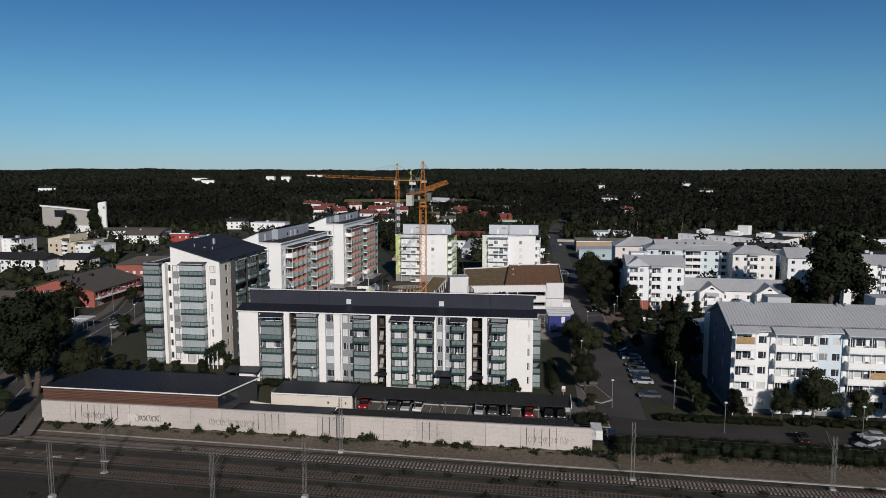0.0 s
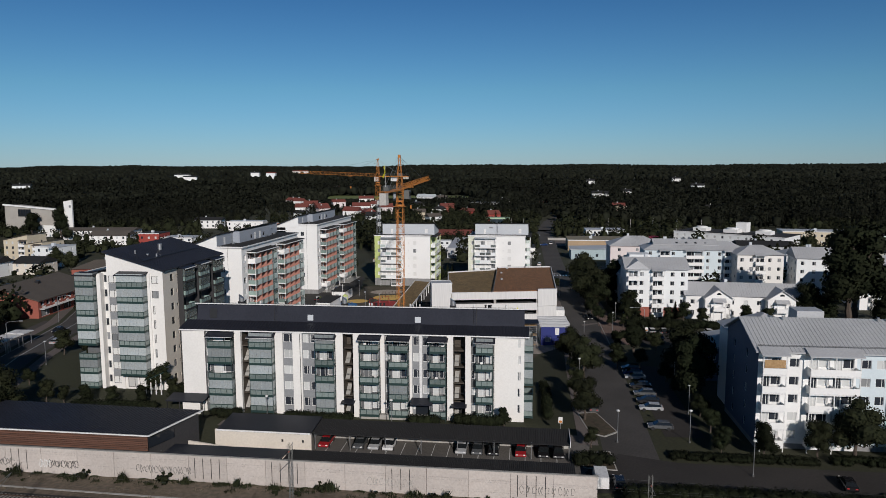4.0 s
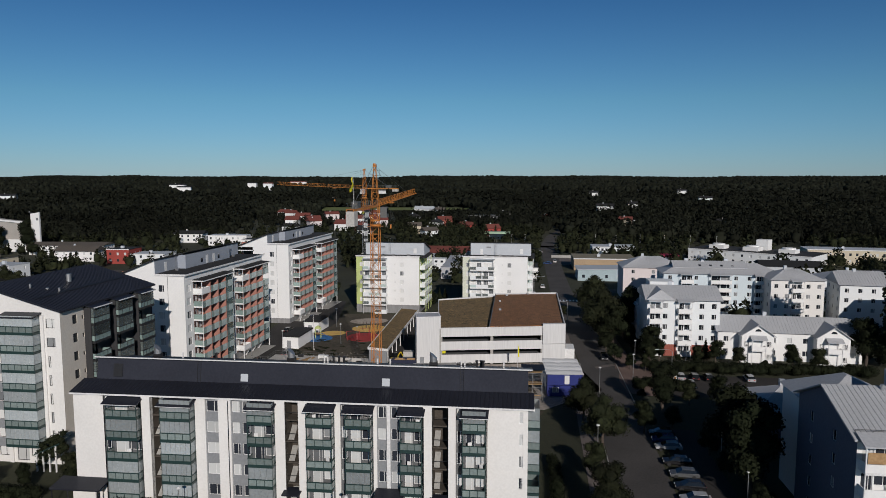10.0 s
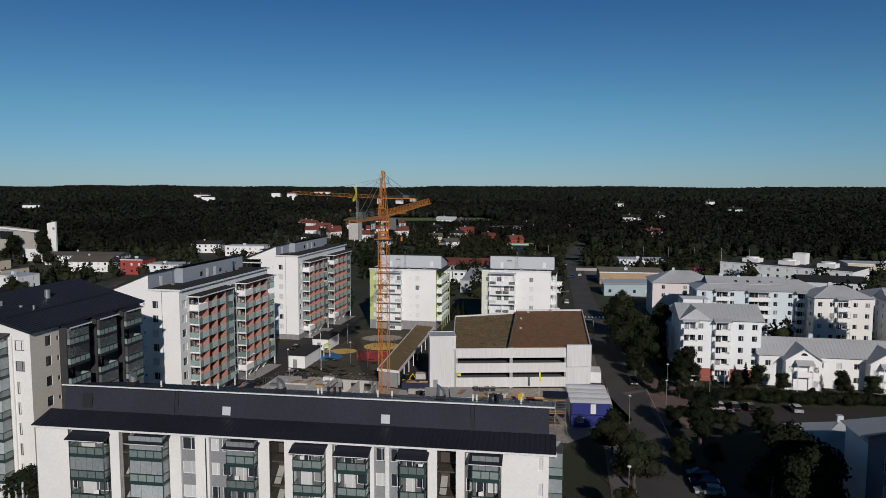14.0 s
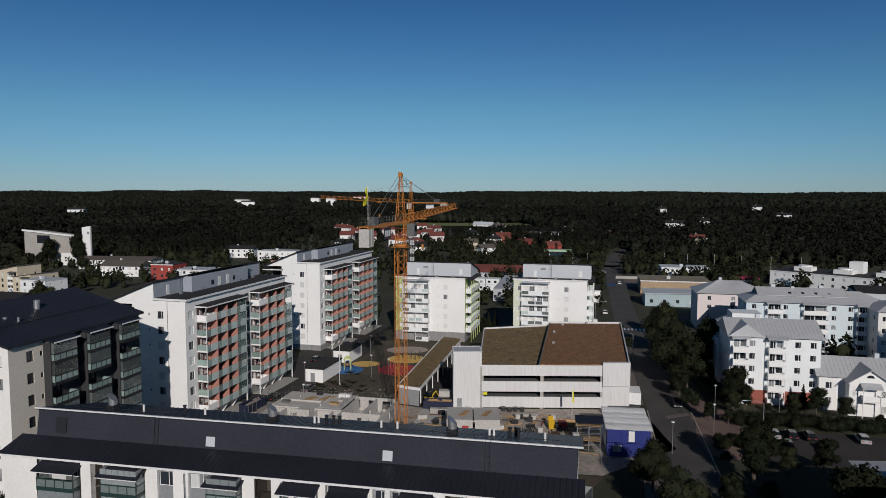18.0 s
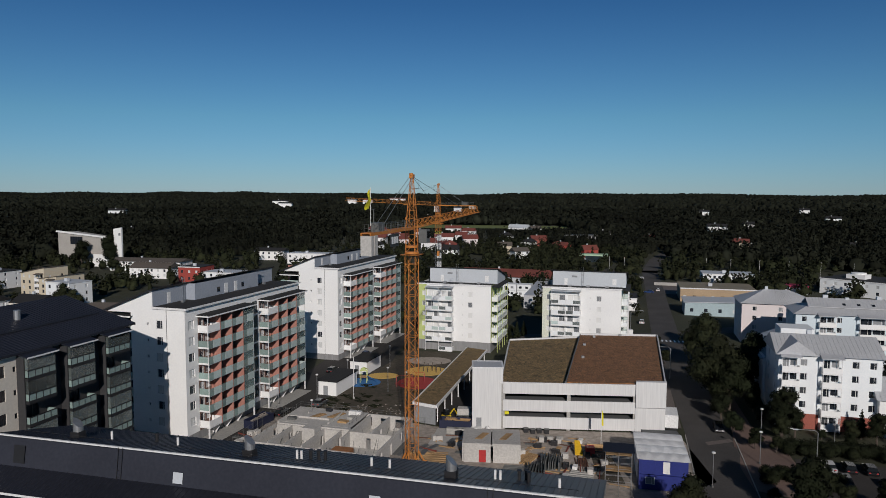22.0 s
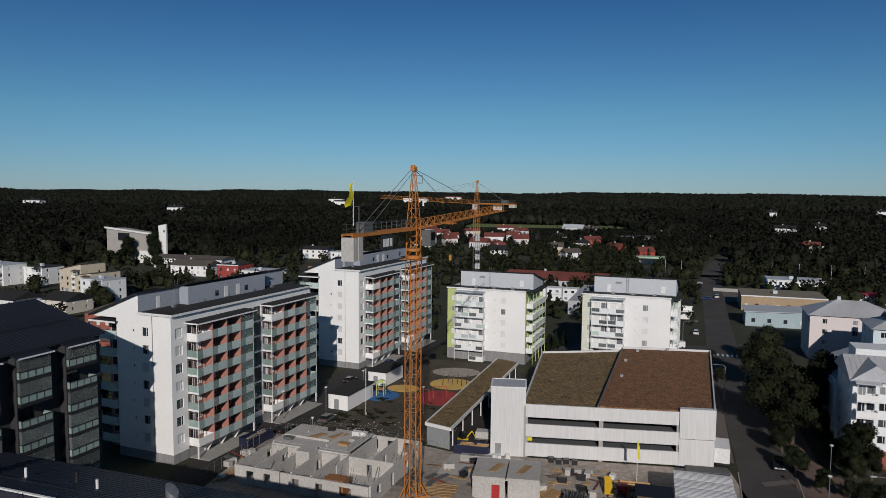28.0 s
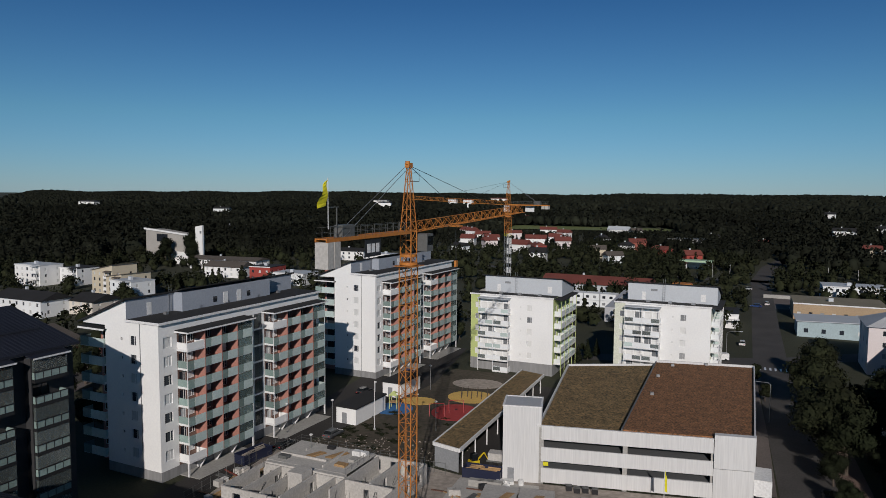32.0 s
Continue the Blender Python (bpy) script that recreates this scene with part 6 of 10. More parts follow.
def tower_crane(x, y, az, jib, back, zj, ztop, label, lower=None, flag=False):
    """A hammerhead crane: lattice mast, slewing ring, apex, jib, counter-jib with ballast, ties."""
    c = thing("tower_crane", pose(x, y, 0, 0, 0, az), label, "crane", "tower cranes")
    part("base_pad", Geo().box(-2.3, -2.3, 0, 2.3, 2.3, 1.2), CONC, c, "concrete base block")
    g = Geo()
    for sx in (-1, 1):
        for sy in (-1, 1):
            g.bar((sx * 1.7, sy * 1.7, 1.2), (sx * 0.85, sy * 0.85, 3.4), 0.12)
        g.bar((sx * 1.9, -1.9, 1.4), (-sx * 1.9, 1.9, 1.4), 0.18)
    part("cross_base", g, CRANE, c)
    z0 = 1.2
    secs = [(z0, 16.0, CRANE), (16.0, 31.0, CRANE), (31.0, zj - 4.3, CRANE)] if lower is None else [(z0, 30.0, lower), (30.0, 31.0, CRANEY), (31.0, zj - 4.3, CRANE)]
    for a, b, mt in secs:
        g = Geo()
        lattice(g, (0, 0, a), (0, 0, b), 1.7, 1.7, 1.7, 0.075, 0.04)
        if lower is None:
            for k in range(int((b - a) / 0.35)):
                g.bar((0.2, 0.5, a + k * 0.35), (0.6, 0.5, a + k * 0.35), 0.018)
            g.bar((0.2, 0.5, a), (0.2, 0.5, b), 0.03).bar((0.6, 0.5, a), (0.6, 0.5, b), 0.03)
        part("mast", g, mt, c, "orange lattice mast section" if mt is CRANE else "grey lattice mast section")
    if lower is not None:
        for k in range(4):
            part("mast_banner", Geo().box(-0.95, -1.0, 17.0 + k * 3.4, 0.95, -0.96, 19.0 + k * 3.4), TRIM, c, "white banner with dark marks")
            part("banner_mark", Geo().box(-0.6, -1.03, 17.4 + k * 3.4, -0.1, -1.01, 18.6 + k * 3.4).box(0.2, -1.03, 17.4 + k * 3.4, 0.6, -1.01, 18.6 + k * 3.4), BLACKM, c)
    sl = part("slewing_ring", Geo().disc(0, 0, zj - 4.3, 1.15, 0.35, 20).disc(0, 0, zj - 3.3, 1.0, 0.35, 20), CRANE, c)
    part("platform", Geo().box(-1.5, -1.5, zj - 4.45, 1.5, 1.5, zj - 4.39), CRANE, sl)
    g = Geo()
    lattice(g, (0, 0, zj - 4.0), (0, 0, zj + 0.2), 1.5, 1.5, 1.4, 0.08, 0.04)
    part("slewing_tower", g, CRANE, c)
    cab = part("cab", Geo().prism([(0.6, -2.3), (2.3, -2.3), (2.3, -0.95), (0.6, -0.95)], zj - 2.6, zj - 0.4), DULLST if flag else TRIM, c, "operator's cab with glass front")
    part("cab_window", Geo().box(2.3, -2.2, zj - 2.2, 2.34, -1.05, zj - 0.6).box(0.8, -2.34, zj - 1.8, 2.2, -2.3, zj - 0.7), CARGLASS, cab)
    g = Geo()
    for sx in (-0.75, 0.75):
        for sy in (-0.75, 0.75):
            g.bar((sx, sy, zj), (sx * 0.25, sy * 0.25, ztop - 0.6), 0.06)
    n = 6
    for k in range(n):
        t0, t1 = k / n, (k + 1) / n
        w0, w1 = 0.75 - 0.56 * t0, 0.75 - 0.56 * t1
        a, b = zj + (ztop - 0.6 - zj) * t0, zj + (ztop - 0.6 - zj) * t1
        for (sx, sy), (tx, ty) in (((1, 1), (1, -1)), ((1, -1), (-1, -1)), ((-1, -1), (-1, 1)), ((-1, 1), (1, 1))):
            g.bar((sx * w0, sy * w0, a), (tx * w1, ty * w1, b), 0.028)
            g.bar((sx * w0, sy * w0, a), (tx * w0, ty * w0, a), 0.025)
    part("apex_tower", g, CRANE, c, "tapering orange apex tower")
    part("apex_head", Geo().box(-0.5, -0.3, ztop - 0.7, 0.5, 0.3, ztop - 0.1).disc(-0.3, 0, ztop - 0.3, 0.3, 0.4, 12), CRANE, c)
    part("apex_platform", Geo().box(0.3, -0.6, ztop - 2.4, 1.7, 0.6, ztop - 2.32).bar((1.65, -0.6, ztop - 2.3), (1.65, -0.6, ztop - 1.3), 0.03).bar((1.65, 0.6, ztop - 2.3), (1.65, 0.6, ztop - 1.3), 0.03).bar((1.65, -0.6, ztop - 1.3), (1.65, 0.6, ztop - 1.3), 0.03).bar((0.3, -0.6, ztop - 1.3), (1.65, -0.6, ztop - 1.3), 0.03).bar((0.3, 0.6, ztop - 1.3), (1.65, 0.6, ztop - 1.3), 0.03), DULLST, c)
    rise = jib * 0.035
    g = Geo()
    lattice(g, (0.8, 0, zj - 0.2), (jib, 0, zj - 0.2 + rise), 1.25, 1.25, 1.35, 0.06, 0.032, tri=True)
    part("jib", g, CRANE, c, "long orange lattice jib")
    part("trolley", Geo().box(jib * 0.32, -0.7, zj - 0.6 + rise * 0.3, jib * 0.32 + 1.4, 0.7, zj - 0.35 + rise * 0.3), CRANE, c)
    hx = jib * 0.32 + 0.7
    hk = part("hook_rope", Geo().bar((hx - 0.3, 0, zj - 0.5), (hx - 0.05, 0, zj - 5.0), 0.02).bar((hx + 0.3, 0, zj - 0.5), (hx + 0.05, 0, zj - 5.0), 0.02), BLACKM, c)
    part("hook_block", Geo().box(hx - 0.3, -0.15, zj - 5.9, hx + 0.3, 0.15, zj - 5.0), CRANE, hk)
    g = Geo().box(-back, -0.75, zj - 0.35, -0.8, -0.6, zj + 0.05).box(-back, 0.6, zj - 0.35, -0.8, 0.75, zj + 0.05).box(-back, -0.6, zj - 0.1, -0.8, 0.6, zj)
    part("counter_jib", g, CRANE, c, "orange counter-jib walkway")
    g = Geo()
    for k in range(int(back / 1.5)):
        for sy in (-0.75, 0.75):
            g.bar((-1 - k * 1.5, sy, zj), (-1 - k * 1.5, sy, zj + 1.1), 0.025)
    for sy in (-0.75, 0.75):
        for hh in (0.55, 1.1):
            g.bar((-1, sy, zj + hh), (-back + 0.3, sy, zj + hh), 0.022)
    part("walkway_rail", g, DULLST, c)
    for k in range(2):
        part("ballast", Geo().box(-back + 0.1 + k * 1.25, -0.8, zj - (3.1 if flag else 1.4), -back + 1.15 + k * 1.25, 0.8, zj - 0.36), SITEC, c, "pale concrete counterweight slab")
    part("winch", Geo().box(-back + 3.2, -0.6, zj + 0.02, -back + 5.4, 0.6, zj + 1.3), DULLST, c)
    sg = part("sign_board", Geo().box(-back * 0.62, -0.85, zj - 2.4, -back * 0.62 + 3.4, -0.78, zj - 0.5), BLACKM if flag else TRIM, c, "dark sign board with pale marks" if flag else "white sign board with dark marks")
    for k in range(3):
        part("sign_mark", Geo().box(-back * 0.62 + 0.4 + k * 0.95, -0.88, zj - 1.95, -back * 0.62 + 1.1 + k * 0.95, -0.86, zj - 0.95), TRIM if flag else BLACKM, sg)
    g = Geo()
    for sy in (-0.3, 0.3):
        g.bar((0, sy, ztop - 0.4), (-back + 3.4, sy * 2, zj + 0.1), 0.035)
    part("rear_tie", g, STEEL, c)
    g = Geo().bar((0, 0, ztop - 0.4), (jib * 0.38, 0, zj + 1.1 + rise * 0.4), 0.035).bar((0, 0, ztop - 0.4), (jib * 0.75, 0, zj + 1.0 + rise * 0.75), 0.035)
    part("front_tie", g, BLACKM, c)
    if flag:
        part("flag_pole", Geo().bar((-back + 0.6, -0.5, zj + 1.0), (-back + 0.6, -0.5, zj + 6.2), 0.04, 6), TRIM, c)
        g = Geo()
        pts = [(-back + 0.58, -0.5, zj + 6.0)]
        rows = 9
        for k in range(rows):
            z = zj + 6.0 - k * 0.33
            w = 0.15 + 0.62 * (1 - abs(k / rows - 0.55) * 1.3)
            g.v += [(-back + 0.57 - 0.03 * k, -0.5 + 0.12 * math.sin(k), z), (-back + 0.57 - w - 0.14 * k, -0.45 + 0.2 * math.sin(k + 1), z - 0.25)]
        g.f += [(2 * k, 2 * k + 1, 2 * k + 3, 2 * k + 2) for k in range(rows - 1)]
        part("flag", g, FLAGY, c, "yellow flag hanging on its pole")
        part("machine_frame", Geo().box(-back + 0.2, -0.9, zj + 1.2, -back + 3.0, -0.82, zj + 1.28).bar((-back + 2.9, 0, zj), (-back + 2.9, 0, zj + 3.2), 0.06).bar((-back + 1.5, 0, zj + 3.2), (-back + 3.3, 0, zj + 3.2), 0.06), DULLST, c)
    return c


tower_crane(-2.93, 186.28, 75.0, 43.0, 18.8, 40.4, 48.9, "orange tower crane with lattice mast and yellow flag", None, True)
tower_crane(-4.86, 346.0, 156.6, 42.0, 15.5, 41.0, 49.2, "orange tower crane with grey lower mast", STEEL, False)


# ---- building site ----
def panel(parent, x0, y0, x1, y1, z0, z1, holes=(), mt=None, t=0.28, name="wall_panel"):
    """A precast panel from (x0, y0) to (x1, y1) with through openings."""
    d = Vector((x1 - x0, y1 - y0))
    ln = d.length
    d.normalize()
    g = Geo()
    us = sorted({0.0, ln} | {u for h in holes for u in h[:2]})
    zs = sorted({z0, z1} | {z for h in holes for z in h[2:4]})
    n = Vector((d.y, -d.x)) * t
    for a, b in zip(us, us[1:]):
        for c, e in zip(zs, zs[1:]):
            if not any(h[0] < (a + b) / 2 < h[1] and h[2] < (c + e) / 2 < h[3] for h in holes):
                p, q = (x0 + d.x * a, y0 + d.y * a), (x0 + d.x * b, y0 + d.y * b)
                g.prism([(p[0] + n.x, p[1] + n.y), (q[0] + n.x, q[1] + n.y), q, p], c, e)
    ob = part(name, g, mt or SITEC, parent)
    bm = bmesh.new()
    bm.from_mesh(ob.data)
    bmesh.ops.remove_doubles(bm, verts=bm.verts, dist=0.001)
    bm.to_mesh(ob.data)
    bm.free()
    return ob


site = thing("unfinished_building", pose(-31.5, 191.5, 0, 0, 0, -14), "unfinished concrete storey of precast wall panels and slabs", "building shell")
W, D, H = 23.0, 19.5, 3.0
panel(site, 0, 0, 8, 0, 0, H, [(2, 3.4, 0.9, 2.3), (5.2, 6.4, 0.9, 2.3)])
panel(site, 8.2, 0, W, 0, 0, H * 0.97, [(2, 3.2, 0.9, 2.3), (6, 7.2, 0, 2.2), (10, 12, 0.9, 2.3)])
panel(site, W, 0, W, D, 0, H, [(2, 3.2, 0.9, 2.3), (7, 8, 0, 2.2), (12, 13.5, 0.9, 2.3), (16, 17.5, 0.9, 2.3)])
panel(site, W, D, 0, D, 0, H, [(1.5, 3.2, 0.7, 2.4), (4.5, 6.2, 0.2, 2.4), (8, 9.6, 0.7, 2.4), (15, 16.5, 0.9, 2.3)])
panel(site, 0, D, 0, 0, 0, H, [(4, 5.4, 0.9, 2.3), (10, 11.2, 0.9, 2.3)])
for u in (3.2, 6.3, 9.6, 13.0):
    panel(site, u, 0.3, u, 9.2, 0, H, [(7.2, 8.2, 0, 2.1)])
panel(site, 0.3, 9.4, 14.5, 9.4, 0, H, [(1.2, 2.1, 0, 2.1), (4.4, 5.3, 0, 2.1), (8.6, 9.5, 0, 2.1)])
panel(site, 14.6, 5.2, 14.6, 19.2, 0, H, [(5, 6, 0, 2.1)])
panel(site, 14.8, 9.4, 22.7, 9.4, 0, H, [(3.2, 4.1, 0, 2.1)])
panel(site, 18.6, 9.7, 18.6, 19.2, 0, H, [(4, 4.9, 0, 2.1)])
part("floor_slab", Geo().box(0.2, 0.2, 0.02, W - 0.2, D - 0.2, 0.2), SITEC, site)
part("floor_slab", Geo().box(-0.2, 10.2, H + 0.01, 14.2, 19.4, H + 0.28), SITEC, site, "pale concrete deck over the rear rooms")
part("floor_slab", Geo().box(0.3, 9.3, H + 0.01, 14.6, 10.1, H + 0.28), SITEC, site)
part("lift_shaft", Geo().box(6.8, 6.2, 0.2, 9.3, 8.9, H + 0.9), SITEC, site)
rr = random.Random(11)
for k in range(18):
    stack, j = divmod(k, 9)
    m = Matrix.Translation((5.2 + 3.4 * stack + 0.28 * (j % 5), 14.6 + 1.4 * stack, H + 0.3 + 0.09 * (j // 5))) @ Matrix.Rotation(1.15 + rr.uniform(-0.08, 0.08), 4, "Z")
    part("plank", shared(("plank", k % 3), "plank", PLYWOOD, lambda g: g.box(-1.7, -0.12, 0, 1.7, 0.12, 0.08)), None, site, m=m)
# guard rails round the deck and on the outer panels, low kerbs and steel brackets on the deck
for x0, y0, x1, y1, z in ((-0.1, 10.4, -0.1, 19.3, 3.29), (-0.1, 19.3, 14.1, 19.3, 3.29), (14.1, 10.4, 14.1, 19.3, 3.29), (0.1, 0.15, 0.1, 9.0, 3.0), (15.0, 19.4, 22.8, 19.4, 3.0), (22.95, 9.6, 22.95, 19.2, 3.0)):
    n = max(2, round(math.hypot(x1 - x0, y1 - y0) / 1.8))
    g = Geo()
    for k in range(n + 1):
        x, y = x0 + (x1 - x0) * k / n, y0 + (y1 - y0) * k / n
        g.bar((x, y, z), (x, y, z + 1.05), 0.025)
    for h in (0.55, 1.0):
        g.bar((x0, y0, z + h), (x1, y1, z + h), 0.02)
    part("guard_rail", g, DULLST, site)
for x0, y0, x1, y1 in ((0.4, 13.0, 9.0, 13.2), (9.6, 11.0, 9.8, 18.6), (3.2, 15.8, 3.4, 19.0)):
    part("kerb", Geo().box(x0, y0, H + 0.28, x1, y1, H + 0.62), SITEC, site)
for x, y, w, d, h, mt in ((11.2, 17.0, 1.4, 1.0, 0.8, LAMPW), (12.6, 17.6, 0.9, 0.9, 0.6, LAMPW), (1.2, 11.2, 1.6, 1.0, 0.5, DULLST), (11.0, 12.2, 1.8, 1.2, 0.35, PLYWOOD), (6.0, 17.8, 1.2, 0.8, 0.5, BLACKM), (12.0, 14.6, 1.0, 1.6, 0.4, CONC)):
    part("deck_stack", Geo().box(x, y, H + 0.28, x + w, y + d, H + 0.28 + h), mt, site, "bundle of building material on the deck")
for k in range(60):
    u, v = rr.uniform(1, 21), rr.choice([1.5, 3.5, 5.5, 7.5, 11.5, 14, 17])
    part("prop", Geo().bar((u, v, 0.2), (u + rr.uniform(-0.9, 0.9), v + 1.2, 2.3), 0.04), DULLST, site)
part("edge_timber", Geo().box(-3.4, -1.5, 0.0, -3.2, 20, 0.3).box(-2.6, -1.0, 0.0, -2.2, 12, 0.35), PLYWOOD, site)
part("timber_crate", Geo().box(14.9, 0.9, 0.2, 18.2, 2.9, 2.6), shader("orange_plywood", (0.36, 0.16, 0.06), (0.28, 0.12, 0.045), rough=0.8, stain=0.15), site, "orange-brown plywood crate")

core = thing("stair_core", pose(5.6, 191.2, 0, 0, 0, -3), "small precast stair core with red door", "building shell")
panel(core, 0, 0, 9.4, 0, 0, 3.1, [(2.6, 3.8, 0, 2.2), (4.6, 5.0, 0.0, 2.9)])
panel(core, 9.4, 0, 9.4, 7.0, 0, 3.1, [(2, 2.9, 1.0, 2.0)])
panel(core, 9.4, 7.0, 0, 7.0, 0, 3.1)
panel(core, 0, 7.0, 0, 0, 0, 3.1)
part("deck", Geo().box(-0.3, -0.3, 3.11, 4.6, 7.2, 3.35).box(4.8, -0.3, 3.11, 9.6, 7.2, 3.35), SITEC, core)
part("red_door", Geo().box(2.6, -0.1, 0, 3.8, -0.04, 2.2), REDP, core, "red painted door")
for k in range(8):
    part("plank", shared(("plank", 0), "plank", PLYWOOD, lambda g: g.box(-1.7, -0.12, 0, 1.7, 0.12, 0.08)), None, core, m=Matrix.Translation((2.6 + (k % 4) * 0.3 + 4.2 * (k // 4), 3.4, 3.37)) @ Matrix.Rotation(1.2, 4, "Z"))

# stacks, skips and clutter on the site
def skip(x, y, a, mt, load, lab):
    s = thing("skip", pose(x, y, 0, 0, 0, a), lab, "skip", "site skips")
    part("tub", Geo().box(0, 0, 0.1, 6.2, 0.1, 1.6).box(0, 2.3, 0.1, 6.2, 2.4, 1.6).box(0, 0.1, 0.1, 0.1, 2.3, 1.6).box(6.1, 0.1, 0.1, 6.2, 2.3, 1.6).box(0.1, 0.1, 0.1, 6.1, 2.3, 0.2), mt, s)
    part("rim", Geo().box(-0.06, -0.06, 1.6, 6.26, 0.08, 1.7).box(-0.06, 2.32, 1.6, 6.26, 2.46, 1.7), mt, s)
    q = random.Random(int(x * 7))
    for k in range(14):
        u, v = q.uniform(1.2, 5), q.uniform(0.5, 1.9)
        part("offcut", Geo().bar((u - 1, v, 1.2 + 0.03 * k), (u + 1, v + q.uniform(-0.3, 0.3), 1.25 + 0.03 * k), 0.09), load, s)


NAVY = shader("navy_paint", (0.015, 0.02, 0.05), rough=0.5, stain=0.1)
skip(0.8, 208.0, -8, NAVY, PLYWOOD, "navy steel skip heaped with timber offcuts")
skip(-35.0, 205.5, 68, NAVY, SAND, "navy steel skip with pale rubble")
rr = random.Random(5)


def heap(name, x, y, a, n, sx, sy, sz, mt, lab, cat, dx=0.0, dy=0.35, dz=0.0):
    s = thing(name, pose(x, y, 0.02, 0, 0, a), lab, cat, "site materials")
    for k in range(n):
        m = Matrix.Translation((dx * k + rr.uniform(-0.1, 0.1), dy * k, dz * (k % 3))) @ Matrix.Rotation(rr.uniform(-0.06, 0.06), 4, "Z")
        part("piece", shared((name, sx, sy, sz, mt.name), "piece", mt, lambda g: g.box(-sx / 2, -sy / 2, 0, sx / 2, sy / 2, sz)), None, s, m=m)


heap("timber_stack", 17.5, 192.0, 60, 8, 5.0, 0.25, 0.25, PLYWOOD, "stack of sawn timber on the gravel", "timber")
heap("panel_stack", 22.0, 189.5, 78, 9, 4.2, 0.12, 1.5, DULLST, "row of steel formwork panels", "formwork", 0, 0.4)
heap("panel_stack", 18.8, 186.0, 80, 7, 4.0, 0.12, 1.2, DULLST, "row of steel formwork panels", "formwork", 0, 0.45)
heap("bar_bundle", 26.5, 190.0, 85, 7, 6.0, 0.2, 0.2, shader("rusty_steel", (0.12, 0.05, 0.03), rough=0.9), "bundle of rusty reinforcing bars", "steel", 0, 0.3)
heap("block_stack", 3.6, 205.4, -8, 3, 2.4, 1.0, 1.0, CONC, "stack of pale concrete blocks", "blocks", 1.4, 0.1)
heap("pallet_stack", 20.0, 202.5, -3, 3, 1.2, 0.8, 0.6, CONC, "pallets of concrete products by the garage", "pallets", 1.7, 0.05)
heap("mesh_stack", 6.6, 204.5, 10, 4, 2.6, 1.4, 0.5, LAMPW, "white wrapped insulation bales", "bales", 0.5, 0.8)
heap("timber_stack", 30.0, 197.0, -5, 7, 4.5, 0.22, 0.22, PLYWOOD, "stack of sawn timber on the gravel", "timber", 0, 0.3, 0.22)
heap("board_stack", -4.0, 196.0, 70, 10, 6.5, 0.4, 0.12, DULLST, "grey scaffold boards laid out", "boards", 0.0, 0.55)
heap("board_stack", -1.0, 190.5, -5, 10, 7.0, 0.35, 0.1, PLYWOOD, "timber boards spread beside the crane base", "boards", 0.0, 0.5)
heap("board_stack", 13.5, 184.5, -8, 9, 5.0, 0.4, 0.15, DULLST, "grey formwork boards laid out on gravel", "boards", 0.1, 0.6)
heap("board_stack", 24.0, 183.5, -12, 8, 4.0, 0.5, 0.2, CONC, "pale concrete slabs laid out", "slabs", 0.1, 0.8)
m = thing("concrete_bucket", pose(25.0, 194.0, 0), "yellow and red concrete pouring buckets", "site equipment")
part("yellow_chute", Geo().prism([(0, 0), (1.4, 0), (1.1, 2.2), (0.2, 2.2)], 0.3, 2.0, [0.6, 0.6, 2.2, 2.2]), shader("yellow_paint", (0.7, 0.42, 0.02), rough=0.5), m)
part("red_bucket", Geo().prism([(2.0, 0.2), (3.5, 0.2), (3.5, 1.6), (2.0, 1.6)], 0.5, 1.6).prism([(2.5, 0.6), (3.0, 0.6), (3.0, 1.2), (2.5, 1.2)], 0, 0.5), REDP, m)
m = thing("mini_digger", pose(1.7, 211.6, 0, 0, 0, 35), "yellow mini digger beside the shelter", "digger")
part("tracks", Geo().box(0, 0, 0, 2.0, 0.4, 0.5).box(0, 1.0, 0, 2.0, 1.4, 0.5), TYRE, m)
part("body", Geo().box(0.1, 0.1, 0.5, 1.7, 1.3, 1.2), shader("digger_yellow", (0.7, 0.5, 0.02), rough=0.5), m)
part("cab", Geo().box(0.4, 0.2, 1.2, 1.4, 1.2, 2.3), CARGLASS, m)
part("arm", Geo().bar((1.6, 0.7, 1.1), (2.8, 0.7, 2.2), 0.12).bar((2.8, 0.7, 2.2), (3.6, 0.7, 0.8), 0.1), shader("digger_yellow_arm", (0.7, 0.5, 0.02), rough=0.5), m)

# loose clutter on the gravel
LOOSE = [("plank", PLYWOOD, (3.2, 0.22, 0.12), "raw timber plank lying on the gravel"), ("plank", TIMBER, (2.4, 0.25, 0.14), "dark timber plank lying on the gravel"), ("formwork_panel", DULLST, (2.6, 0.9, 0.16), "grey formwork panel lying on the gravel"),
         ("insulation_bale", LAMPW, (1.2, 0.8, 0.7), "white wrapped insulation bale"), ("pallet", PLYWOOD, (1.2, 0.8, 0.15), "raw timber pallet on the gravel"), ("block_pallet", SITEC, (1.2, 0.9, 0.9), "pallet of pale concrete blocks"), ("steel_beam", shader("rust_primer", (0.20, 0.045, 0.03), rough=0.8), (3.6, 0.18, 0.22), "red-primed steel beam on the gravel"), ("tool_box", BLACKM, (1.3, 0.8, 0.8), "black steel tool box on the gravel")]
rr = random.Random(29)
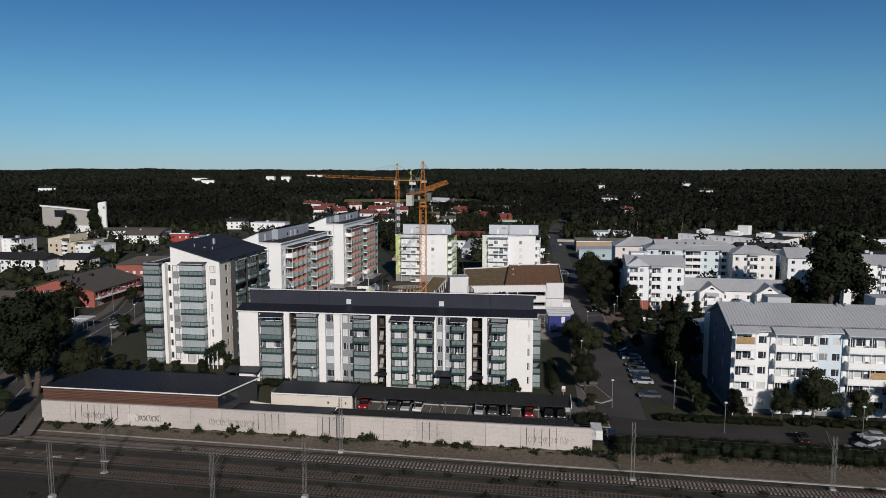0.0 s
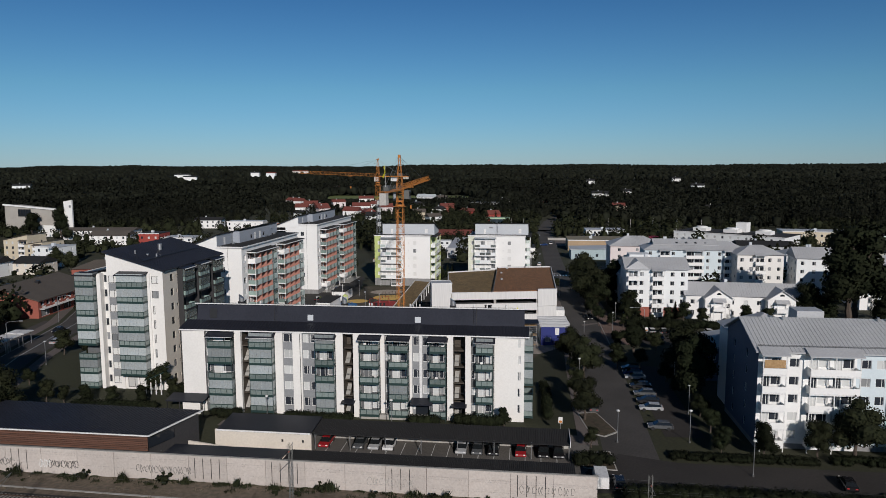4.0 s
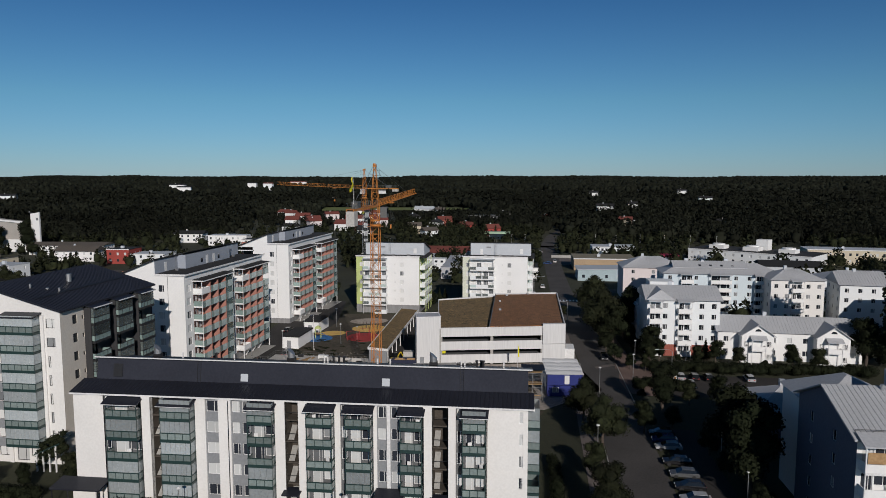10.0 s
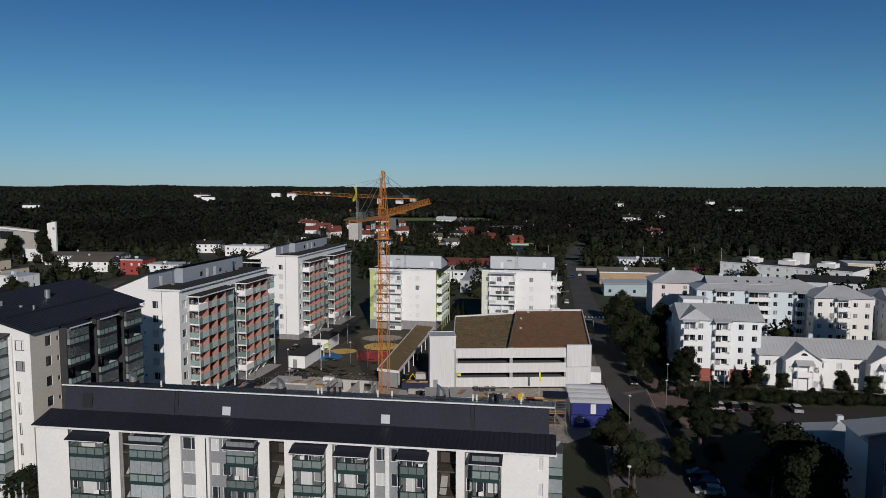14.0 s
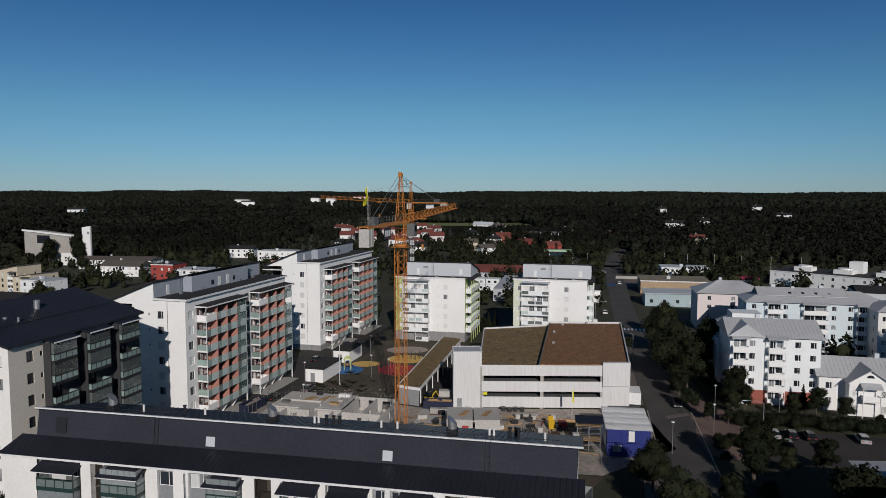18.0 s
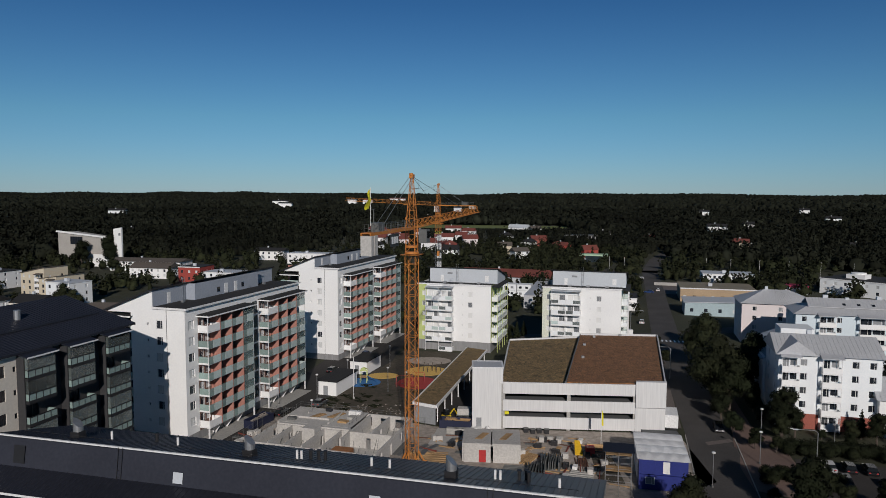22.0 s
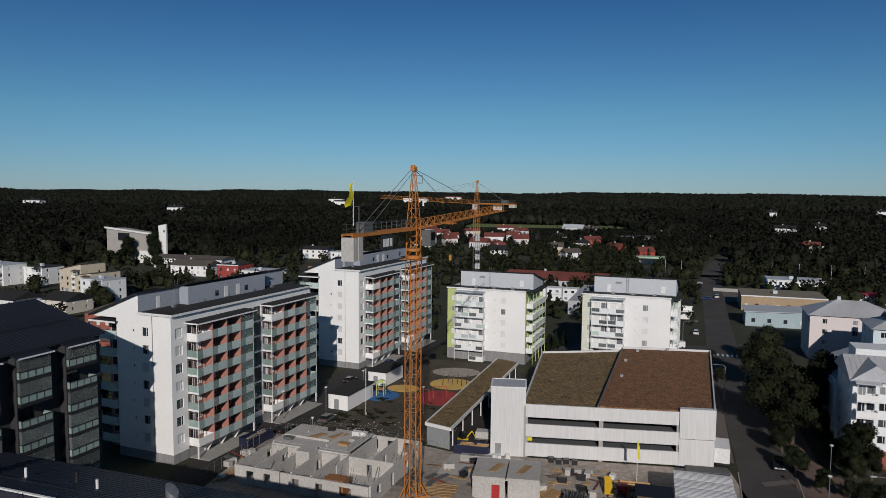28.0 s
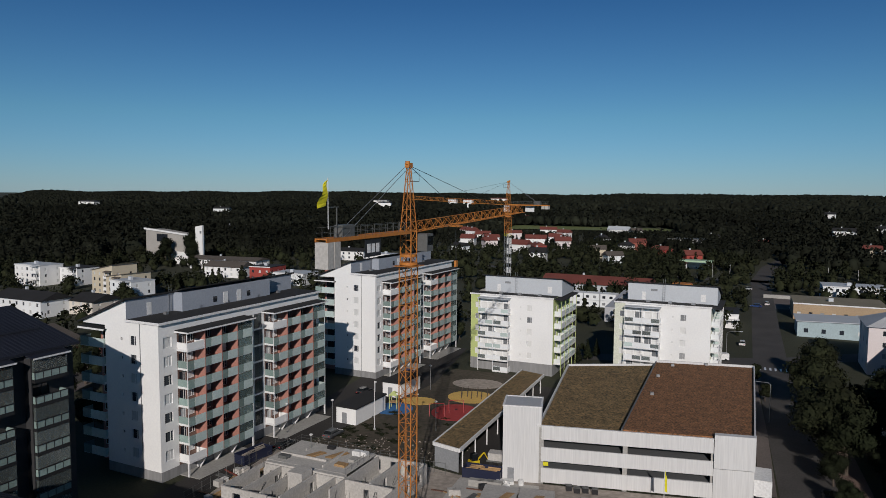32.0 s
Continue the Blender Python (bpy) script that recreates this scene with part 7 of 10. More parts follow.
for k in range(110):
    nm, mt, (a, b_, c_), lab = LOOSE[rr.choice((0, 0, 0, 1, 2, 2, 3, 4, 5, 6, 7))]
    if k < 74:
        x, y = rr.uniform(14.5, 30.5), rr.uniform(181.5, 203.5)
    elif k < 96:
        x, y = rr.uniform(-2.0, 6.0), rr.uniform(194.5, 204.5)
    else:
        x, y = rr.uniform(-36.5, -33.0), rr.uniform(192.0, 205.0)
    solo(nm, shared(("loose", nm, mt.name), nm, mt, lambda g: g.box(-a / 2, -b_ / 2, 0, a / 2, b_ / 2, c_)), None, lab, nm.replace("_", " "), pose(x, y, 0.032, 0, 0, rr.choice((-12, 78, 60, -30, 20)) + rr.uniform(-9, 9)), "loose site material")
for k in range(4):
    bn = thing("waste_bin", pose(17.0 + k * 1.3 + rr.uniform(-0.2, 0.2), 206.0 - rr.uniform(0, 0.8), 0.03, 0, 0, rr.uniform(-8, 8)), "black site waste bin before the garage", "bin", "black bins")
    part("bin_body", shared(("binb",), "bin_body", BLACKM, lambda g: g.prism([(0, 0), (0.9, 0), (0.9, 0.7), (0, 0.7)], 0.05, 0.85)), None, bn)
    part("bin_lid", shared(("binl",), "bin_lid", DULLST, lambda g: g.box(-0.04, -0.04, 0.85, 0.94, 0.74, 0.92)), None, bn)
for x0, y0, x1, y1, n in ((-37.0, 190.5, -33.0, 213.5, 12), (-33.0, 214.5, -2.0, 208.5, 16), (14.0, 181.0, 31.0, 177.5, 9)):
    fe = thing("site_fence", Matrix(), "thin steel mesh fence round the building site", "fence", "site fences")
    for k in range(n + 1):
        x, y = x0 + (x1 - x0) * k / n, y0 + (y1 - y0) * k / n
        part("fence_post", shared(("fpost",), "fence_post", DULLST, lambda g: g.box(-0.03, -0.03, 0, 0.03, 0.03, 2.0)), None, fe, m=Matrix.Translation((x, y, 0.02)))
    g = Geo()
    for z in (0.3, 1.1, 1.9):
        g.bar((x0, y0, z), (x1, y1, z), 0.018)
    part("fence_rail", g, DULLST, fe)

tl = thing("box_trailer", pose(4.0, 213.6, 0.02, 0, 0, -6), "pale flatbed trailer with wrapped load beside the skip", "trailer")
part("bed", Geo().box(0, 0, 0.7, 3.0, 2.3, 0.9), DULLST, tl)
part("load", Geo().box(0.2, 0.2, 0.9, 2.8, 2.1, 2.1), SITEC, tl, "pale wrapped load")
for x in (0.8, 2.3):
    for y in (0.1, 1.95):
        part("wheel", Geo().bar((x, y, 0.36), (x, y + 0.25, 0.36), 0.36, 12), TYRE, tl)
rr = random.Random(61)
for k in range(9):
    q = rr.uniform(0.7, 1.2)
    solo("rubble_bag", shared(("bag", k % 3), "rubble_bag", LAMPW, lambda g: g.disc(0, 0, 0, 0.5 - 0.05 * (k % 3), 0.55, 9).disc(0.05, 0.03, 0.55, 0.34, 0.2, 7)), None, "white sack of building waste on the site", "sack", pose(rr.choice((8.0, 9.0, -22.0)) + rr.uniform(-1.5, 1.5), rr.uniform(205.5, 207.5) + (5.5 if k % 3 == 2 else 0), 0.03, 0, 0, rr.uniform(0, 90)) @ Matrix.Diagonal((q, q, q, 1)), "waste sacks")

# scaffold stair and blue cabins
c = thing("site_cabin_stack", pose(32.8, 180.8, 0, 0, 0, -10), "blue two-storey site cabins with ribbed pale roofs", "cabin")
for k in range(4):
    for i, z in enumerate((0.1, 2.55)):
        u = part("cabin_unit", Geo().box(0, k * 3.0 + 0.03, z, 7.3, k * 3.0 + 2.94, z + 2.35), BLUE if k == 0 else COOLW, c, "blue site cabin unit" if k == 0 else "pale site cabin unit")
        if k == 0:
            for x in (0.0, 2.4, 4.8, 7.2):
                part("rib", Geo().box(x, -0.02, z, x + 0.1, 0.02, z + 2.35), BLUE, u)
            window(c, 3.6, 0.03, 1, 0, 0, 1.0, z + 0.25, z + 2.1, 0.0, PANEW) if i else window(c, 1.0, 0.03, 1, 0, 0, 1.4, z + 0.9, z + 2.0, 0.0, PANED)
    g = Geo().slab((-0.3, k * 3.0 - 0.1, 4.95 + 0.12 * (k % 2)), (7.6, k * 3.0 - 0.1, 4.95 + 0.12 * (k % 2)), (7.6, k * 3.0 + 2.95, 5.05 + 0.12 * (k % 2)), (-0.3, k * 3.0 + 2.95, 5.05 + 0.12 * (k % 2)), 0.08)
    rf = part("cabin_roof", g, ROOFW if k != 1 else LGREY, c)
    g = Geo()
    z = 4.96 + 0.12 * (k % 2)
    for j in range(7):
        g.box(-0.3, k * 3.0 + 0.1 + j * 0.42, z, 7.6, k * 3.0 + 0.16 + j * 0.42, z + 0.11)
    part("roof_rib", g, ROOFW, rf)
sc = thing("scaffold_stair", pose(27.8, 181.6, 0, 0, 0, -10), "steel scaffold stair beside the cabins", "scaffold")
for x in (0, 2.0, 4.0):
    for y in (0, 2.2):
        part("standard", Geo().bar((x, y, 0), (x, y, 5.6), 0.04), STEEL, sc)
for z in (1.0, 2.0, 3.0, 4.0, 5.0):
    for y in (0, 2.2):
        part("ledger", Geo().bar((0, y, z), (4.0, y, z), 0.03), STEEL, sc)
    for x in (0, 2.0, 4.0):
        part("transom", Geo().bar((x, 0, z), (x, 2.2, z), 0.03), STEEL, sc)
for z in (2.6, 5.2):
    part("deck", Geo().box(0, 0, z, 4.0, 2.2, z + 0.06), PLYWOOD, sc)
part("scaffold_roof", Geo().slab((-0.4, -0.4, 5.9), (4.4, -0.4, 5.9), (4.4, 2.6, 6.3), (-0.4, 2.6, 6.3), 0.06), ROOF, sc)
f = thing("flag_pole", pose(30.6, 199.8, 0), "white pole with a yellow banner flag", "flag")
part("pole", Geo().bar((0, 0, 0), (0, 0, 7.0), 0.05, 6), TRIM, f)
part("banner", Geo().poly([(0.05, 0, 6.8), (0.05, 0, 3.8), (0.42, 0.1, 3.6), (0.36, 0.15, 5.6)]), FLAGY, f)
sk = thing("shed_container", pose(38.2, 199.8, 0, 0, 0, -4), "dark open storage container by the garage", "container")
part("body", Geo().box(0, 0, 0, 6.4, 2.4, 2.2), BLACKM, sk)
part("edge", Geo().box(-0.05, -0.05, 2.2, 6.45, 2.45, 2.3), DULLST, sk)
tr = thing("truck", pose(45.5, 207.4, 0, 0, 0, 77), "white delivery truck parked beside the garage", "truck")
part("cargo_box", Geo().box(0, -1.2, 0.9, 5.4, 1.2, 3.4), TRIM, tr)
part("tractor_cab", Geo().prism([(5.6, -1.1), (7.4, -1.1), (7.4, 1.1), (5.6, 1.1)], 0.6, 2.7), TRIM, tr)
part("windscreen", Geo().box(7.4, -1.0, 1.6, 7.45, 1.0, 2.5), CARGLASS, tr)
for x in (1.0, 4.4, 6.4):
    for y in (-1.15, 1.0):
        part("wheel", Geo().bar((x, y, 0.48), (x, y + 0.22, 0.48), 0.48, 14), TYRE, tr)
part("chassis", Geo().box(0, -0.9, 0.55, 7.2, 0.9, 0.9), BLACKM, tr)


# ---- yard between the blocks ----
def shed(x, y, a, w, d, h, lab):
    s = thing("shed", pose(x, y, 0, 0, 0, a), lab, "shed", "white sheds")
    part("shed_body", Geo().box(0, 0, 0, w, d, h), WHITE, s)
    part("roof", Geo().slab((-0.25, -0.25, h + 0.3), (w + 0.25, -0.25, h + 0.3), (w + 0.25, d + 0.25, h + 0.3), (-0.25, d + 0.25, h + 0.3), 0.3), ROOFB, s)
    dr = part("door", Geo().box(w * 0.3, -0.05, 0.05, w * 0.3 + 1.1, -0.002, 2.2), GREYW, s)
    part("door_handle", Geo().box(w * 0.3 + 0.9, -0.09, 1.0, w * 0.3 + 1.0, -0.051, 1.1), STEEL, dr)
    return s


shed(-27.6, 229.9, -16, 4.6, 11.0, 3.2, "white rendered bin shed with black flat roof")
shed(-23.4, 249.0, -16, 4.6, 9.0, 3.2, "white rendered bicycle shed with black flat roof")
f = thing("flag_pole", pose(-19.0, 227.0, 0), "tall white flagpole in the yard", "flag pole")
part("pole", Geo().bar((0, 0, 0), (0, 0, 9.5), 0.06, 8), TRIM, f)
part("pole_foot", Geo().disc(0, 0, 0, 0.25, 0.3, 10), CONC, f)
solo("play_surface", Geo().disc(-19.0, 240.5, 0.03, 4.4, 0.05, 28, 0.9), PLAYB, "blue rubber play surface in the yard", "play surface", group="play surfaces")
solo("play_surface", Geo().disc(-14.6, 246.8, 0.03, 3.8, 0.05, 28, 0.75), PLAYY, "yellow rubber play surface in the yard", "play surface", group="play surfaces")
solo("play_surface", Geo().disc(-5.6, 240.5, 0.03, 5.0, 0.05, 28, 1.1), PLAYR, "dark red rubber play surface in the yard", "play surface", group="play surfaces")
solo("play_surface", Geo().disc(-4.0, 252.0, 0.03, 5.2, 0.05, 28, 0.9), PLAYY, "yellow rubber play surface in the yard", "play surface", group="play surfaces")
solo("sand_pit", Geo().disc(-4.0, 263.0, 0.03, 6.0, 0.06, 24, 0.7), SAND, "sandy play area in the yard", "sand pit")
pt = thing("play_tower", pose(-19.5, 240.0, 0.08), "green and blue climbing tower with slide", "playground")
for x in (0, 1.6):
    for y in (0, 1.6):
        part("post", Geo().box(x - 0.06, y - 0.06, 0, x + 0.06, y + 0.06, 3.0), LIME, pt)
part("platform", Geo().box(-0.1, -0.1, 1.3, 1.7, 1.7, 1.4), PLYWOOD, pt)
part("slide", Geo().slab((1.7, 0.5, 1.4), (4.2, 0.5, 0.2), (4.2, 1.1, 0.2), (1.7, 1.1, 1.4), 0.06), PLAYB, pt)
part("play_roof", Geo().slab((-0.2, -0.2, 2.9), (1.8, -0.2, 2.9), (0.8, 0.8, 3.7), (0.8, 0.8, 3.7), 0.02).slab((1.8, 1.8, 2.9), (-0.2, 1.8, 2.9), (0.8, 0.8, 3.7), (0.8, 0.8, 3.7), 0.02), LIME, pt)
for x, y in ((-10.5, 237.5), (-7.0, 240.5)):
    sw = thing("swing", pose(x, y, 0.08, 0, 0, 15), "red steel swing frame on rubber", "swing", "swings")
    part("swing_frame", Geo().bar((0, -0.8, 0), (0, 0, 2.4), 0.05).bar((0, 0.8, 0), (0, 0, 2.4), 0.05).bar((3, -0.8, 0), (3, 0, 2.4), 0.05).bar((3, 0.8, 0), (3, 0, 2.4), 0.05).bar((0, 0, 2.4), (3, 0, 2.4), 0.05), REDP, sw)
    part("swing_seat", Geo().box(1.2, -0.15, 0.5, 1.8, 0.15, 0.55).bar((1.25, 0, 0.55), (1.25, 0, 2.4), 0.015).bar((1.75, 0, 0.55), (1.75, 0, 2.4), 0.015), BLACKM, sw)
for k in range(6):
    cl = thing("climbing_post", pose(-6.0 + k * 1.1, 250.5 + (k % 2) * 1.5, 0.08), "dark timber climbing post", "playground", "climbing posts")
    part("post", Geo().bar((0, 0, 0), (0.2, 0, 2.3), 0.09, 6), BARK, cl)


# ---- retaining wall, hall and carports along the railway ----
R = pose(-80.0, 121.9, 0, 0, 0, -13.9)


def rl(u, v):
    p = R @ Vector((u, v, 0))
    return p.x, p.y


noise_wall = tagged(thing("wall_railway", R, "", "", kind="structure"), "pale concrete panel wall with faded graffiti along the railway", "wall")
for k in range(17):
    part("panel", shared(("rwp",), "panel", CONCP, lambda g: g.box(0.01, 0, -1.2, 5.99, 0.3, 3.3)), None, noise_wall, m=Matrix.Translation((k * 6.03, 0.015 * (k % 2), 0)))
part("coping", Geo().box(0, -0.05, 3.3, 102.6, 0.35, 3.4), CONC, noise_wall)
q = random.Random(21)
for k in (1, 2, 7, 9, 12, 15):
    for j in range(3 + k % 2):
        part("slot", shared(("rws",), "slot", BLACKM, lambda g: g.box(0, -0.012, -0.2, 0.1, -0.004, 3.0)), None, noise_wall, m=Matrix.Translation((k * 6.03 + 0.9 + j * 1.3, 0, 0)))


def scrawl(u, w, mt, n, lab):
    """Unreadable painted strokes on the wall."""
    g = Geo()
    for k in range(n):
        x = u + w * k / n
        pts = [(x + 0.3 * math.cos(a) + q.uniform(-0.1, 0.1), 0.9 + 0.55 * math.sin(a * (1 + k % 2)) + q.uniform(-0.15, 0.15)) for a in [j * 0.8 for j in range(8)]]
        for (a, b), (c, d) in zip(pts, pts[1:]):
            g.bar((a, -0.012, b), (c, -0.012, d), 0.035)
    part("graffiti", g, mt, noise_wall, lab)


scrawl(19.5, 5.0, BLACKM, 9, "faded dark spray strokes")
scrawl(18.0, 2.0, TRIM, 5, "faded white spray strokes")
scrawl(34.0, 9.0, DULLST, 12, "faded grey spray strokes")
scrawl(9.0, 5.0, DULLST, 7, "faded grey spray strokes")
scrawl(92.0, 8.0, DULLST, 9, "faded grey spray strokes")
scrawl(70.0, 7.0, CONC, 8, "faded pale spray strokes")

hall = thing("storage_hall", Matrix(), "long low hall with dark sheet roof and brown boarded front", "hall")
hp = [(-80.9, 124.4), (-45.9, 115.6), (-39.7, 125.0), (-75.0, 134.4)]
part("hall_wall", Geo().prism([(-80.6, 124.9), (-46.4, 116.2), (-40.4, 124.9), (-74.8, 133.7)], 0, 5.0), DKBAY, hall)
a = [(*hp[0], 5.25), (*hp[1], 5.25), (*hp[2], 5.75), (*hp[3], 5.75)]
part("roof", Geo().slab(*a, 0.2), ROOF, hall)
g = Geo()
seams(g, *a, 0.62, 0.06, 0.035)
part("roof_seams", g, ROOF, hall)
part("gutter", Geo().slab((-81.0, 124.25, 5.3), (-45.8, 115.45, 5.3), (-45.8, 115.65, 5.3), (-81.0, 124.45, 5.3), 0.18), TRIM, hall)
part("gutter", Geo().slab((-45.9, 115.5, 5.3), (-45.6, 115.5, 5.3), (-39.4, 125.0, 5.8), (-39.7, 125.0, 5.8), 0.18), TRIM, hall)
for k in range(8):
    z = 2.68 + k * 0.30
    part("board", Geo().slab((-80.7, 124.45, z + 0.255), (-46.0, 115.85, z + 0.255), (-46.0, 115.95, z + 0.255), (-80.7, 124.55, z + 0.255), 0.255), TIMBER, hall)
part("end_window", Geo().slab((-46.0, 116.2, 4.6), (-45.9, 116.2, 4.6), (-43.2, 120.4, 4.6), (-43.3, 120.4, 4.6), 1.6), PANED, hall)

ramp = thing("garage_ramp", R, "pale concrete garage wall and ramp with dark sheet roof", "garage")
part("back_wall", Geo().box(41.0, 11.5, 0, 57.5, 11.9, 3.0), BEIGE, ramp, "pale concrete garage wall")
part("ramp_wall", Geo().prism([(39.0, 6.2), (56.0, 6.2), (56.0, 6.5), (39.0, 6.5)], 0, 2.0, [3.0, 1.2, 1.2, 3.0]), BEIGE, ramp)
part("roof", Geo().slab((41.5, 11.0, 3.2), (57.6, 11.0, 3.2), (57.6, 17.5, 3.7), (41.5, 17.5, 3.7), 0.25), ROOF, ramp)
part("gutter", Geo().box(41.5, 10.9, 3.0, 57.6, 11.0, 3.25), TRIM, ramp)
part("low_roof", Geo().slab((38.0, 0.5, 3.45), (56.5, 0.5, 3.45), (56.5, 4.2, 3.3), (38.0, 4.2, 3.3), 0.2), ROOF, ramp)
for u in (52.5, 56.0):
    part("wall_lamp", Geo().box(u, 11.42, 1.4, u + 0.3, 11.49, 1.8), BLACKM, ramp)
cp = thing("carport", R, "long black sheet carport roof on steel posts over parked cars", "carport", "carports")
a = [(57.6, 12.2, 2.75), (99.3, 12.2, 2.75), (99.3, 17.6, 3.3), (57.6, 17.6, 3.3)]
part("roof", Geo().slab(*a, 0.12), ROOFB, cp)
g = Geo()
seams(g, *a, 0.28, 0.07, 0.05)
part("roof_ribs", g, ROOFB, cp)
part("end_fascia", Geo().box(99.3, 12.1, 2.4, 99.4, 17.7, 3.4), TRIM, cp)
part("back_wall", Geo().box(57.6, 17.4, 0, 99.3, 17.5, 3.1), CONC, cp)
for k in range(8):
    u = 57.8 + k * 5.9
    part("post", Geo().box(u, 12.5, 0, u + 0.12, 12.62, 2.8), STEEL, cp)
    part("brace", Geo().bar((u + 0.06, 12.56, 1.7), (u + 0.06, 14.2, 2.8), 0.05), STEEL, cp)
cp = thing("carport", R, "long black sheet carport roof against the railway wall", "carport", "carports")
a = [(56.5, 0.4, 3.05), (99.5, 0.4, 3.05), (99.5, 5.6, 2.7), (56.5, 5.6, 2.7)]
part("roof", Geo().slab(*a, 0.12), ROOFB, cp)
g = Geo()
seams(g, *a, 0.28, 0.07, 0.05)
part("roof_ribs", g, ROOFB, cp)
for k in range(8):
    u = 57.8 + k * 5.9
    part("post", Geo().box(u, 5.2, 0, u + 0.12, 5.32, 2.7), STEEL, cp)


# ---- railway ----
TA = math.degrees(math.atan(-0.272))


def track(off, lab, singles, sl):
    t = thing("railway_track", pose(-150.0, 91.6 + 0.272 * 150 + off, -0.8, 0, 0, TA), lab, "railway track", "railway tracks", "structure")
    for v in (-0.76, 0.76):
        part("rail", Geo().box(0, v - 0.035, 0.3, 300, v + 0.035, 0.46), RUST, t)
    g = Geo()
    for k in range(480):
        u = 0.3 + k * 0.62
        if 90 < u < 90 + singles * 0.62:
            part("sleeper", shared(("slp", sl.name), "sleeper", sl, lambda g: g.box(-0.13, -1.3, 0.12, 0.13, 1.3, 0.3)), None, t, m=Matrix.Translation((u, 0, 0)))
        else:
            g.box(u - 0.13, -1.3, 0.12, u + 0.13, 1.3, 0.3)
    tagged(part("sleepers", g, sl, t), kind="stuff")
    part("ballast_bed", Geo().slab((0, -2.6, 0.0), (300, -2.6, 0.0), (300, 2.6, 0.0), (0, 2.6, 0.0), 0.3).slab((0, -1.7, 0.22), (300, -1.7, 0.22), (300, 1.7, 0.22), (0, 1.7, 0.22), 0.2), BALLAST, t)
    part("ballast_fill", Geo().box(0, -0.62, 0.18, 300, 0.62, 0.255), BALLAST, t)


DULLSL = shader("stained_sleeper", (0.15, 0.125, 0.105), (0.10, 0.085, 0.07), bump=0.4, rough=0.95, stain=0.25)
track(0.0, "railway track with concrete sleepers on brown ballast", 170, SLEEP)
track(-6.2, "railway track with concrete sleepers on brown ballast", 60, DULLSL)
track(-11.5, "railway track with stained sleepers on brown ballast", 0, DULLSL)


def rail_mast(x, y, h, arm, lab="grey lattice catenary mast with cantilever arm"):
    m = thing("catenary_mast", pose(x, y, -0.8, 0, 0, TA), lab, "mast", "catenary masts")
    part("footing", Geo().box(-0.4, -0.4, 0, 0.4, 0.4, 0.5), CONC, m)
    g = Geo()
    lattice(g, (0, 0, 0.4), (0, 0, h), 0.45, 0.45, 0.75, 0.03, 0.012)
    part("mast", g, MASTST, m)
    g = Geo().bar((0, 0, h - 1.2), (0, arm, h - 0.6), 0.04).bar((0, 0, h - 2.6), (0, arm, h - 0.6), 0.035).bar((0, 0, h - 2.6), (0, arm * 1.05, h - 2.3), 0.03)
    part("cantilever", g, MASTST, m)
    part("insulator", Geo().bar((0, 0.3 * (1 if arm > 0 else -1), h - 1.1), (0, 0.8 * (1 if arm > 0 else -1), h - 1.0), 0.08, 8), BRICK, m)


for x, y, h, arm in ((-59.4, 96.2, 8.4, 4.0), (-22.8, 101.2, 9.6, -4.0), (-27.3, 85.0, 8.5, 4.0), (22.2, 85.8, 9.4, -4.0), (-64.0, 88.7, 8.4, -4.0), (50.6, 79.6, 8.5, 4.0), (-92.0, 119.5, 8.6, -4.0), (-88, 116.0, 8.0, -3.0), (62.0, 74.0, 8.6, -3.5), (-40.0, 83.5, 8.0, 3.5)):
    rail_mast(x, y, h, arm)
wires = thing("overhead_wires", pose(-150.0, 91.6 + 0.272 * 150, -0.8, 0, 0, TA), "thin overhead contact wires above the tracks", "wires")
for off in (0.0, -6.0, -11.2, 3.4):
    part("contact_wire", Geo().bar((0, off, 6.0), (300, off, 6.0), 0.005).bar((0, off, 7.3), (300, off, 7.3), 0.005), DULLST, wires)
part("cable_trough", Geo().box(40, 3.6, 0.0, 300, 4.0, 0.14), CONC, wires, "dull concrete cable trough")


# ---- cars ----
PAINTS = {"black": (0.015, 0.015, 0.017), "silver": (0.42, 0.43, 0.44), "white": (0.75, 0.75, 0.74), "red": (0.35, 0.02, 0.025), "blue": (0.02, 0.05, 0.16), "green": (0.12, 0.30, 0.04), "grey": (0.10, 0.105, 0.11)}
CAR = {}


